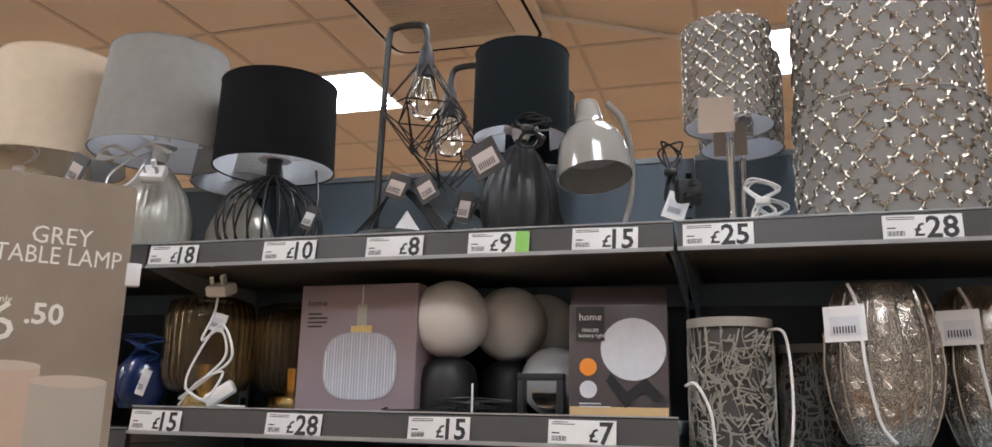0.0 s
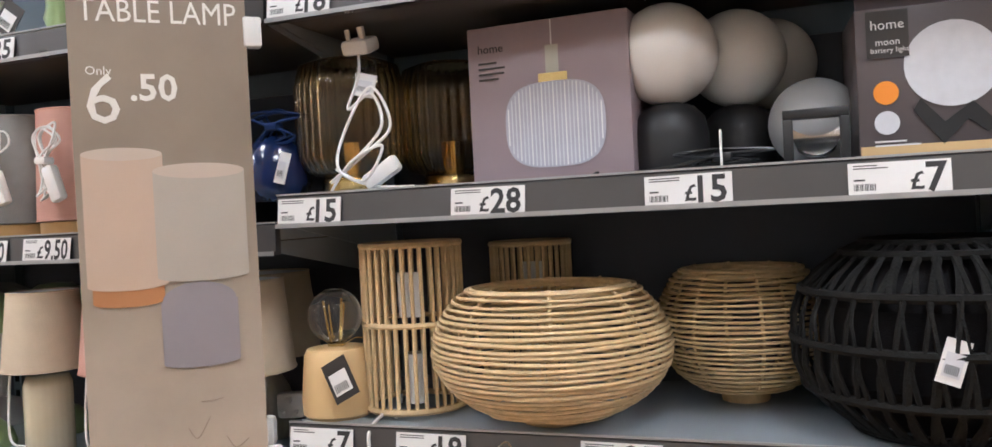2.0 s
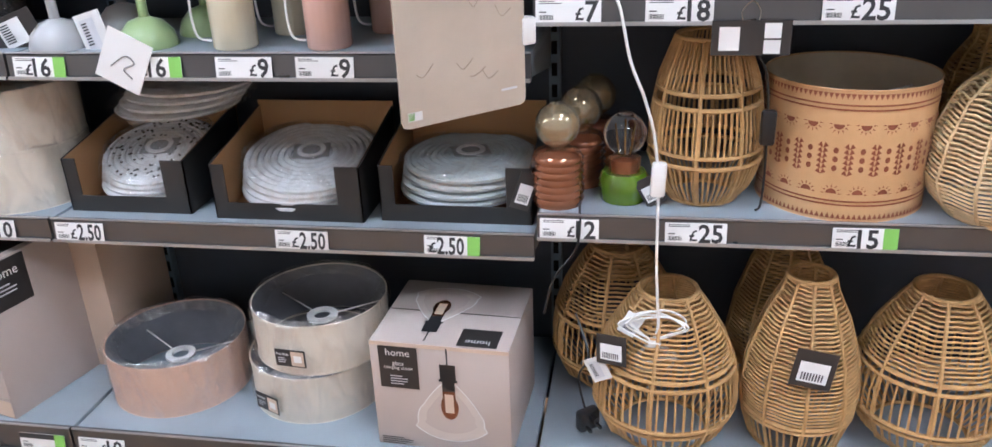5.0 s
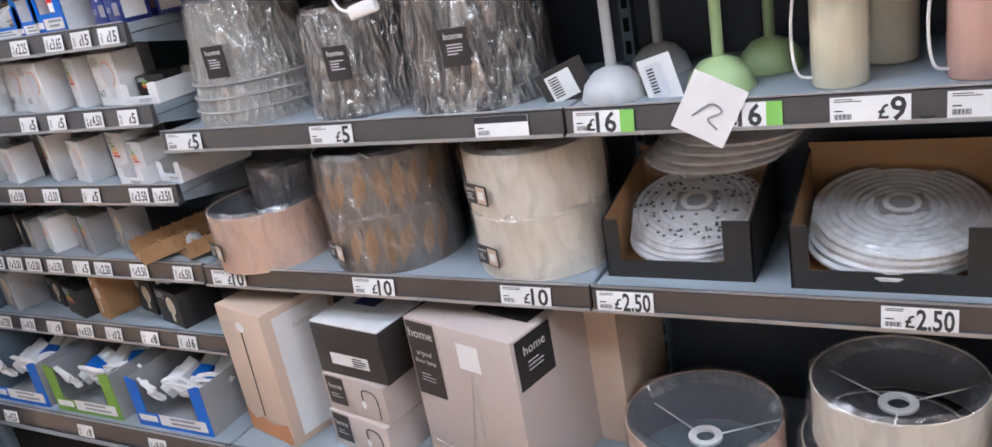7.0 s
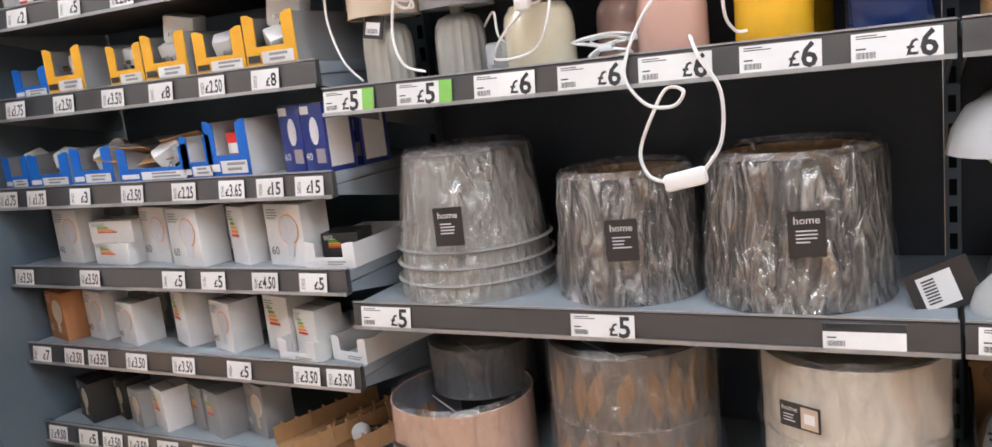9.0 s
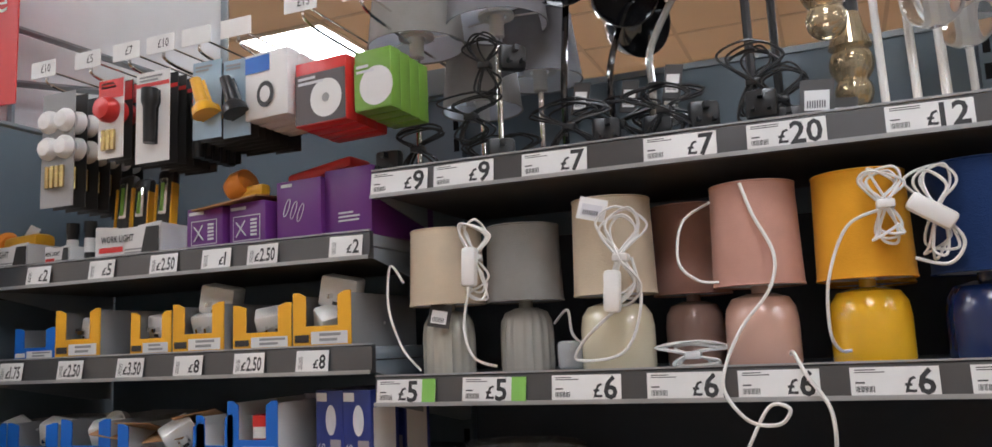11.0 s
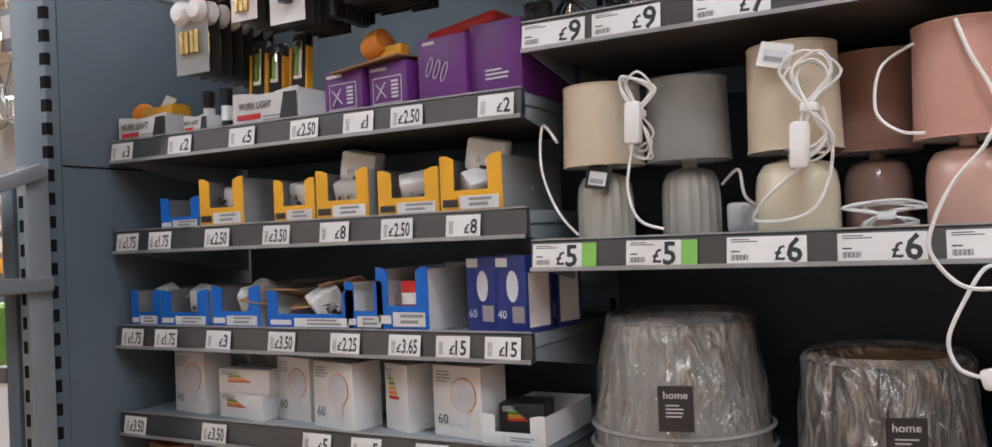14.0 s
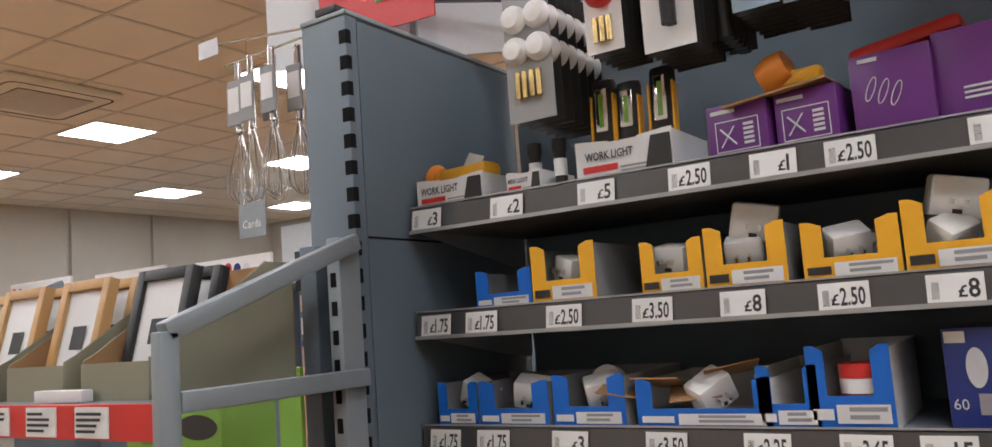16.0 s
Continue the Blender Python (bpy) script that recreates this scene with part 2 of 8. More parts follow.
M_MOTTLE = mat("mottled_natural_shade", (0.7, 0.64, 0.54), 0.8, 0, 0.1, 9, 0.2, 60)
M_ROSE = mat("rose_shade_paper", (0.6, 0.4, 0.3), 0.75, 0, 0.06, 10)
M_FOIL = mat("copper_feather_shade", (0.13, 0.115, 0.105), 0.5, 0.1, 0.45, 7, 0.3, 30, stretch=(1, 1, 0.35))
M_FEATHER = mat("brown_feather_print", (0.24, 0.15, 0.08), 0.5, 0.1, 0.35, 25, stretch=(1, 1, 0.3))
M_LACE = mat("terrazzo_paper", (0.75, 0.75, 0.76), 0.7)
M_PAPER = mat("grey_white_paper_lantern", (0.66, 0.67, 0.68), 0.75, 0, 0.05, 15)
M_TEALP = mat("grey_green_paper", (0.44, 0.48, 0.48), 0.75, 0, 0.06, 15)
M_SIGN = mat("taupe_sign_board", (0.34, 0.27, 0.21), 0.6, 0, 0.1, 3.0)
M_SIGNPALE = mat("sign_plaster_print", (0.56, 0.46, 0.38), 0.6, 0, 0.08, 6)
M_SIGNWORD = mat("sign_lettering", (0.8, 0.76, 0.7), 0.6)
M_SIGNPINK = mat("sign_pink_print", (0.55, 0.41, 0.31), 0.6, 0, 0.04, 10)
M_SIGNGREY = mat("sign_grey_print", (0.46, 0.41, 0.345), 0.6, 0, 0.04, 10)
M_SIGNLILAC = mat("sign_lilac_print", (0.3, 0.27, 0.29), 0.6, 0, 0.04, 10)
M_SKIN = mat("terracotta_wood_print", (0.45, 0.2, 0.08), 0.6, 0, 0.1, 10)
M_PANELW = mat("white_sheet_panel", (0.78, 0.8, 0.82), 0.5, 0, 0.03)
M_CHARCOAL = mat("charcoal_shade_fabric", (0.032, 0.03, 0.029), 0.85, 0, 0.15, 30, 0.2, 400)
M_FILIGREE = mat("silver_filigree_metal", (0.5, 0.47, 0.42), 0.24, 1.0, 0.12, 40)


def pierced_mat(name, metal, hole, scale):
    """Silver sheet pierced all over with small ragged holes."""
    m = mat(name, metal, 0.25, 0.95, 0.2, 40)
    n, l = m.node_tree.nodes, m.node_tree.links
    p = n["Principled BSDF"]
    tc = n.new("ShaderNodeTexCoord")
    vo = n.new("ShaderNodeTexVoronoi")
    vo.feature = "DISTANCE_TO_EDGE"
    vo.inputs["Scale"].default_value = scale
    l.new(tc.outputs["Object"], vo.inputs["Vector"])
    edge = n.new("ShaderNodeMapRange")
    edge.inputs["From Min"].default_value, edge.inputs["From Max"].default_value = 0.1, 0.24
    l.new(vo.outputs["Distance"], edge.inputs["Value"])
    mix = n.new("ShaderNodeMix")
    mix.data_type = "RGBA"
    mix.inputs[6].default_value = (*metal, 1)
    mix.inputs[7].default_value = (*hole, 1)
    l.new(edge.outputs["Result"], mix.inputs[0])
    l.new(mix.outputs[2], p.inputs["Base Color"])
    b = n.new("ShaderNodeBump")
    b.invert = True
    b.inputs["Strength"].default_value, b.inputs["Distance"].default_value = 0.8, 0.003
    l.new(edge.outputs["Result"], b.inputs["Height"])
    l.new(b.outputs["Normal"], p.inputs["Normal"])
    return m


M_PIERCED = pierced_mat("pierced_silver_sheet", (0.66, 0.61, 0.54), (0.1, 0.08, 0.062), 290.0)


def poster_mat(name, upper, lower, z0, z1):
    """Printed board whose photograph fades from one tone into another up its height."""
    m = mat(name, upper, 0.6, 0, 0.14, 7.0)
    n, l = m.node_tree.nodes, m.node_tree.links
    tc = n.new("ShaderNodeTexCoord")
    sep = n.new("ShaderNodeSeparateXYZ")
    l.new(tc.outputs["Object"], sep.inputs[0])
    mr = n.new("ShaderNodeMapRange")
    mr.inputs["From Min"].default_value, mr.inputs["From Max"].default_value = z0, z1
    l.new(sep.outputs["Z"], mr.inputs["Value"])
    mix = n.new("ShaderNodeMix")
    mix.data_type = "RGBA"
    mix.inputs[6].default_value, mix.inputs[7].default_value = (*lower, 1), (*upper, 1)
    l.new(mr.outputs["Result"], mix.inputs[0])
    l.new(mix.outputs[2], n["Hue/Saturation/Value"].inputs["Color"])
    return m


M_POSTER = poster_mat("promotion_board_print", (0.28, 0.222, 0.165), (0.5, 0.42, 0.335), 0.1, 0.6)
M_LIGHT = emit("ceiling_diffuser", (1.0, 0.98, 0.95), LAMP_STRENGTH)


# ---- mesh helpers ----
class Shape:
    def __init__(self):
        self.v, self.f = [], []

    def add(self, verts, faces):
        k = len(self.v)
        self.v += [tuple(p) for p in verts]
        self.f += [tuple(i + k for i in f) for f in faces]
        return self

    def box(self, x0, x1, y0, y1, z0, z1, b=0.0):
        if b <= 0:
            vs = [(x, y, z) for x in (x0, x1) for y in (y0, y1) for z in (z0, z1)]
            return self.add(vs, [(0, 1, 3, 2), (4, 6, 7, 5), (0, 4, 5, 1), (2, 3, 7, 6), (0, 2, 6, 4), (1, 5, 7, 3)])
        bm = bmesh.new()
        bmesh.ops.create_cube(bm, size=1)
        for v in bm.verts:
            v.co = Vector(((x0 + x1) / 2 + v.co.x * (x1 - x0), (y0 + y1) / 2 + v.co.y * (y1 - y0), (z0 + z1) / 2 + v.co.z * (z1 - z0)))
        bmesh.ops.bevel(bm, geom=list(bm.edges), offset=b, segments=2, affect="EDGES", profile=0.5)
        return self.mesh(bm)

    def mesh(self, bm):
        bm.verts.ensure_lookup_table()
        bm.verts.index_update()
        self.add([v.co[:] for v in bm.verts], [[v.index for v in f.verts] for f in bm.faces])
        bm.free()
        return self

    def lathe(self, prof, seg=40, cx=0.0, cy=0.0, wave=None):
        """Turns (r, z) pairs about the z axis; wave(angle, r, z) may scale the radius."""
        vs, fs, k = [], [], len(prof)
        for s in range(seg):
            a = 2 * math.pi * s / seg
            for r, z in prof:
                q = r * (wave(a, r, z) if wave else 1)
                vs.append((cx + q * math.cos(a), cy + q * math.sin(a), z))
        for s in range(seg):
            t = (s + 1) % seg
            for i in range(k - 1):
                fs.append((s * k + i, t * k + i, t * k + i + 1, s * k + i + 1))
        return self.add(vs, fs)

    def disc(self, r, z, seg=40, cx=0.0, cy=0.0, up=True):
        vs = [(cx + r * math.cos(2 * math.pi * s / seg), cy + r * math.sin(2 * math.pi * s / seg), z) for s in range(seg)]
        return self.add(vs, [tuple(range(seg)) if up else tuple(reversed(range(seg)))])

    def tube(self, pts, r, seg=6, closed=False, flat=1.0):
        pts = [Vector(p) for p in pts]
        n = len(pts)
        vs, fs = [], []
        side = None
        for i, p in enumerate(pts):
            a = pts[i - 1] if (i or closed) else p
            b = pts[(i + 1) % n] if (i < n - 1 or closed) else p
            d = (b - a)
            d = d.normalized() if d.length > 1e-9 else Vector((0, 0, 1))
            if side is None:
                side = d.cross(Vector((0.13, 0.2, 1))).normalized() if abs(d.z) < 0.95 else d.cross(Vector((1, 0.1, 0))).normalized()
            side = (side - d * side.dot(d)).normalized()
            up = d.cross(side)
            for s in range(seg):
                g = 2 * math.pi * s / seg
                vs.append(p + side * r * math.cos(g) + up * r * flat * math.sin(g))
        for i in range(n if closed else n - 1):
            j = (i + 1) % n
            for s in range(seg):
                t = (s + 1) % seg
                fs.append((i * seg + s, i * seg + t, j * seg + t, j * seg + s))
        if not closed:
            fs.append(tuple(reversed(range(seg))))
            fs.append(tuple(range((n - 1) * seg, n * seg)))
        return self.add(vs, fs)

    def plate(self, pts, depth):
        """A flat outline in x and z, pushed back along y by depth from y = 0."""
        n = len(pts)
        vs = [(x, 0, z) for x, z in pts] + [(x, depth, z) for x, z in pts]
        return self.add(vs, [tuple(range(n)), tuple(reversed(range(n, 2 * n)))] + [(i, i + n, (i + 1) % n + n, (i + 1) % n) for i in range(n)])

    def moved(self, m):
        self.v = [tuple(m @ Vector(p)) for p in self.v]
        return self

    def join(self, other, m=None):
        vs = [tuple(m @ Vector(p)) for p in other.v] if m else other.v
        return self.add(vs, other.f)


def part(name, shape, material, parent=None, label="", sharp=40, at=None):
    me = shape if isinstance(shape, bpy.types.Mesh) else bpy.data.meshes.new(name)
    if me is not shape:
        me.from_pydata(shape.v, [], shape.f)
        me.update()
        bm = bmesh.new()
        bm.from_mesh(me)
        bmesh.ops.recalc_face_normals(bm, faces=bm.faces)
        bm.to_mesh(me)
        bm.free()
        me.shade_smooth()
        me.set_sharp_from_angle(angle=radians(sharp))
        me.materials.append(material)
    ob = new(name, me)
    if parent:
        ob.parent = parent
    if at is not None:
        ob.matrix_basis = at
    if label:
        ob["label"] = label
    return ob


def thing(name, x, y, z, label, category, group="", rz=0.0, rx=0.0, ry=0.0, kind=""):
    ob = new(name)
    ob.empty_display_size = 0.05
    ob.matrix_basis = pose(x, y, z, rx, ry, rz)
    return tagged(ob, label, category, group, kind)


GLYPHS = {}


def lettering(text, size, bold=0.0, align="CENTER"):
    """Built-in lettering as a flat shape in x and z that faces -y."""
    key = (text, size, bold, align)
    if key not in GLYPHS:
        cu = bpy.data.curves.new("lettering", "FONT")
        cu.body, cu.size, cu.align_x, cu.align_y, cu.resolution_u, cu.offset = text, size, align, "CENTER", 2, bold
        ob = bpy.data.objects.new("lettering", cu)
        scene.collection.objects.link(ob)
        bpy.context.view_layer.update()
        me = bpy.data.meshes.new_from_object(ob.evaluated_get(bpy.context.evaluated_depsgraph_get()))
        GLYPHS[key] = ([(v.co.x, 0.0, v.co.y) for v in me.vertices], [tuple(p.vertices) for p in me.polygons])
        bpy.data.meshes.remove(me)
        bpy.data.objects.remove(ob)
        bpy.data.curves.remove(cu)
    return GLYPHS[key]


def words(text, size, x=0.0, y=0.0, z=0.0, bold=0.0, squeeze=1.0, align="CENTER"):
    vs, fs = lettering(text, size, bold, align)
    return Shape().add([(x + a * squeeze, y + b, z + c) for a, b, c in vs], fs)


def bars(x0, x1, y, z, rows, h, gap, seed=1):
    """Plain bars in place of small print, in the plane y."""
    rnd = random.Random(seed)
    s = Shape()
    for i in range(rows):
        e = x0 + (x1 - x0) * rnd.uniform(0.6, 1.0)
        zz = z - i * (h + gap)
        s.add([(x0, y, zz - h), (e, y, zz - h), (e, y, zz), (x0, y, zz)], [(0, 1, 2, 3)])
    return s


def rect(x0, x1, z0, z1, y):
    return Shape().add([(x0, y, z0), (x1, y, z0), (x1, y, z1), (x0, y, z1)], [(0, 1, 2, 3)])


def ball(r, z=0.0, seg=32, rings=16, lo=-90, hi=90, sq=1.0):
    return [(max(1e-4, r * math.cos(radians(lo + (hi - lo) * i / rings))), z + sq * r * math.sin(radians(lo + (hi - lo) * i / rings))) for i in range(rings + 1)]


# ---- the room ----
FRONT, BACK, BASE_FRONT = 1.345, 1.735, 1.242
EDGES = {"A": (-4.122, -3.125), "B": (-3.123, -2.119), "C": (-2.117, -1.1135), "R1": (-1.1115, -0.109), "R2": (-0.107, 0.895)}
RX0, RX1, RY0, RY1 = -13.8, 5.0, -1.9, 9.6

part("floor", Shape().box(RX0, RX1, RY0, RY1, -0.06, -0.012), M_PLANK)["kind"] = "structure"
part("ceiling", Shape().box(RX0, RX1, RY0, RY1, CEILING_Z, CEILING_Z + 0.1), M_CEIL)["kind"] = "structure"
grid = Shape()
for i in range(int((RX1 - RX0) / 0.6) + 1):
    x = 0.42 + 0.6 * (i - 24)
    if RX0 < x < RX1:
        grid.box(x - 0.012, x + 0.012, RY0, RY1, CEILING_Z - 0.006, CEILING_Z - 0.001)
for j in range(int((RY1 - RY0) / 0.6) + 2):
    y = 3.98 + 0.6 * (j - 16)
    if RY0 < y < RY1:
        grid.box(RX0, RX1, y - 0.012, y + 0.012, CEILING_Z - 0.0065, CEILING_Z - 0.0012)
part("ceiling_trim", grid, M_TBAR)["kind"] = "structure"
# The south wall is unseen, added as a reflector in place of opposite shelving.
for name, box in (("wall_north", (RX0, RX1, RY1, RY1 + 0.15, 0, CEILING_Z)), ("wall_south", (RX0, RX1, RY0 - 0.15, RY0, 0, CEILING_Z)),
                  ("wall_west", (RX0 - 0.15, RX0, RY0, RY1, 0, CEILING_Z)), ("wall_east", (RX1, RX1 + 0.15, RY0, RY1, 0, CEILING_Z))):
    part(name, Shape().box(*box), M_WALL)["kind"] = "structure"


def ceiling_light(x, y):
    t = thing("ceiling_light", x, y, CEILING_Z, "square white recessed LED ceiling panel, switched on", "ceiling light", "ceiling lights")
    fr = Shape()
    for a in (-0.3, 0.28):
        fr.box(a, a + 0.02, -0.3, 0.3, -0.016, -0.0005)
        fr.box(-0.28, 0.28, a, a + 0.02, -0.016, -0.0005)
    part("frame", fr, M_WHITE, t)
    part("diffuser", Shape().box(-0.28, 0.28, -0.28, 0.28, -0.012, -0.004), M_LIGHT, t)
    return t


first = ceiling_light(0.12, 4.28)
for x in (2.5, 0.12, -2.29, -5.27, -7.5, -9.8, -12.1):
    # Rows at -0.9 and 0.3 are unseen, added closely to brighten the shelves.
    for y in (-0.9, 0.3, 2.0, 4.28, 6.5, 8.6):
        if (x, y) != (0.12, 4.28):
            copy_thing(first, pose(x, y, CEILING_Z))


def air_unit(x, y):
    t = thing("ceiling_air_conditioner", x, y, CEILING_Z, "white square ceiling cassette air conditioner with a slatted grille", "air conditioner", "ceiling air conditioners")
    part("fascia", Shape().box(-0.42, 0.42, -0.42, 0.42, -0.06, -0.001, 0.028), M_AIRCASE, t)
    # No real recess: a flat dark sheet paints the shade behind the slats.
    part("intake_recess", Shape().box(-0.27, 0.27, -0.27, 0.27, -0.064, -0.061), M_SHADOW, t)
    for k in range(18):
        yy = -0.255 + k * 0.03
        part("slat", Shape().box(-0.268, 0.268, yy - 0.011, yy + 0.011, -0.07, -0.065), M_TBAR, t)
    loop = []
    for cx, cy, a0 in ((0.31, 0.31, 0), (-0.31, 0.31, 90), (-0.31, -0.31, 180), (0.31, -0.31, 270)):
        loop += [(cx + 0.07 * math.cos(radians(a0 + 15 * k)), cy + 0.07 * math.sin(radians(a0 + 15 * k)), -0.06) for k in range(7)]
    part("louvre_gap", Shape().tube(loop, 0.009, 6, True, flat=0.4), M_SLOT, t, "dark slot round the intake grille")


air_unit(-1.29, 3.34)
air_unit(-9.1, 3.3)
tagged(part("ceiling_cable", Shape().tube([(-0.93, 3.5, 3.27), (-0.3, 3.95, 3.285), (1.2, 4.0, 3.285), (3.0, 4.0, 3.285)], 0.012), M_WHITE), "white surface conduit along the ceiling tiles", "conduit")

# ---- the shelving ----
HEIGHTS = {
    "A": (1.643, 1.449, 1.2465, 1.06, 0.868, 0.662, 0.462), "B": (1.745, 1.395, 0.997, 0.657), "C": (1.745, 1.395, 0.997, 0.657),
    "R1": (1.744, 1.4355, 1.0926, 0.7), "R2": (1.744, 1.381, 1.0385, 0.69)}
BASE_Z = 0.207
PRICES = {
    ("R1", 0): ((-1.051, "18"), (-0.801, "10"), (-0.593, "8"), (-0.402, "9g"), (-0.221, "15")),
    ("R2", 0): ((-0.042, "25"), (0.25, "28")),
    ("R1", 1): ((-1.051, "15"), (-0.767, "28"), (-0.498, "15"), (-0.259, "7")),
    ("R2", 1): ((-0.048, "12"), (0.175, "12")),
    ("R1", 2): ((-1.051, "7"), (-0.872, "18"), (-0.599, "25"), (-0.273, "25")),
    ("R2", 2): ((-0.048, ""),),
    ("R1", 3): ((-1.05, "12"), (-0.824, "25"), (-0.538, "15g"), (-0.255, "25")),
    ("R2", 3): ((-0.05, "8"),),
    ("C", 0): ((-1.678, "25"),), ("C", 1): ((-1.723, "9.50"), (-1.576, "9.50")),
    ("C", 2): ((-2.046, "16g"), (-1.811, "16g"), (-1.636, "9"), (-1.483, "9")),
    ("C", 3): ((-2.051, "2.50"), (-1.572, "2.50"), (-1.272, "2.50g")),
    ("B", 0): ((-3.065, "9"), (-2.945, "9"), (-2.788, "7"), (-2.591, "7"), (-2.44, "20"), (-2.257, "12")),
    ("B", 1): ((-3.062, "5g"), (-2.906, "5g"), (-2.756, "6"), (-2.609, "6"), (-2.48, "6"), (-2.334, "6"), (-2.19, "6")),
    ("B", 2): ((-3.047, "5"), (-2.627, "5"), (-2.24, "")),
    ("B", 3): ((-3.041, "10"), (-2.616, "10"), (-2.253, "10")),
    ("A", 0): ((-4.08, "3"), (-3.905, "2"), (-3.733, "5"), (-3.576, "2.50"), (-3.451, "1"), (-3.347, "2.50"), (-3.172, "2")),
    ("A", 1): ((-4.073, "1.75"), (-3.974, "1.75"), (-3.81, "2.50"), (-3.655, "3.50"), (-3.515, "8"), (-3.377, "2.50"), (-3.243, "8")),
    ("A", 2): ((-4.068, "1.75"), (-3.966, "1.75"), (-3.817, "3"), (-3.652, "3.50"), (-3.501, "2.25"), (-3.371, "3.65"), (-3.273, "15"), (-3.178, "15")),
    ("A", 3): ((-4.07, "3.50"), (-3.839, "3.50"), (-3.576, "5"), (-3.463, "5"), (-3.324, "4.50"), (-3.204, "5")),
    ("A", 4): ((-4.067, "7"), (-3.951, "3.50"), (-3.867, "3.50"), (-3.74, "3.50"), (-3.594, "3.50"), (-3.434, "5"), (-3.256, "3.50"), (-3.173, "3.50")),
    ("A", 5): ((-4.071, "9.50"), (-3.961, "5"), (-3.876, "3.50"), (-3.789, "3.50"), (-3.693, "3.50"), (-3.582, "5"), (-3.493, "2.50"), (-3.353, "5.50"), (-3.194, "6.50")),
    ("A", 6): ((-4.049, "7.50"), (-3.934, "4.50"), (-3.809, "9"), (-3.672, "8.50"), (-3.55, "12"), (-3.405, "8"), (-3.263, "16")),
    ("A", 7): ((-4.025, "4.25"), (-3.677, "8"), (-3.381, "9.50")), ("B", 4): ((-3.062, "10"), (-2.729, "32"), (-2.353, "25"), (-2.19, "g")),
    ("C", 4): ((-2.048, "10"), (-1.627, "10")), ("R1", 4): (), ("R2", 4): (),
}
CARDS = {}


def price_ticket(shelf, x, price, small):
    """A card in the rail, with price, barcode and small print."""
    w, h = (0.066, 0.036) if small else (0.108, 0.037)
    green = price.endswith("g")
    price = price.rstrip("g")
    key = (price, green, small)
    if key not in CARDS:
        card = Shape().box(-w / 2, w / 2, -0.0012, 0.0, -h / 2, h / 2)
        ink = Shape()
        if price:
            big = 0.047 if not small else 0.034
            sq = 0.95 if "." not in price else 0.66
            sq = sq * (0.85 if small else 1.0)
            right = w / 2 - (0.03 if green else 0.005)
            vs, fs = lettering(price, big, 0.0011 if not small else 0.0007, "RIGHT")
            ink.add([(right + a * sq, -0.0016, c - 0.003) for a, b, c in vs], fs)
            wide = -min(a for a, b, c in vs) * sq
            ink.join(words("£", big * 0.62, right - wide - big * 0.2, -0.0016, -0.006, 0.0005))
        n = 14 if not small else 8
        for i in range(n):
            bx = -w / 2 + 0.006 + i * (0.0017 if not small else 0.0011)
            ink.join(rect(bx, bx + ((0.0011 if i % 3 else 0.0006) if not small else 0.0004), -h / 2 + 0.004, -h / 2 + 0.012 if not small else h / 2 - 0.01, -0.0016))
        if not small:
            ink.join(bars(-w / 2 + 0.006, -w / 2 + 0.045, -0.0016, h / 2 - 0.003, 2, 0.0013, 0.0018, len(price)))
            ink.join(rect(-w / 2 + 0.006, -w / 2 + 0.018, -0.003, -0.001, -0.0016))
        if not price:
            ink.join(rect(-w / 2, w / 2, h / 2 - 0.012, h / 2, -0.0016))
        CARDS[key] = [card, ink, None, None, Shape().box(w / 2 - 0.024, w / 2, -0.0018, -0.0002, -h / 2, h / 2) if green else None]
    c = CARDS[key]
    tilt = pose(x, -0.0045, 0.0, -8, random.uniform(-0.8, 0.8), 0)
    ob = part("price_ticket", c[2] or c[0], M_TICKET, shelf, at=tilt)
    c[2] = ob.data
    ob2 = part("ticket_print", c[3] or c[1], M_INK, ob)
    c[3] = ob2.data
    ob2["kind"] = "stuff"
    if c[4]:
        part("offer_flash", c[4], M_GREEN, ob, "green offer flash")


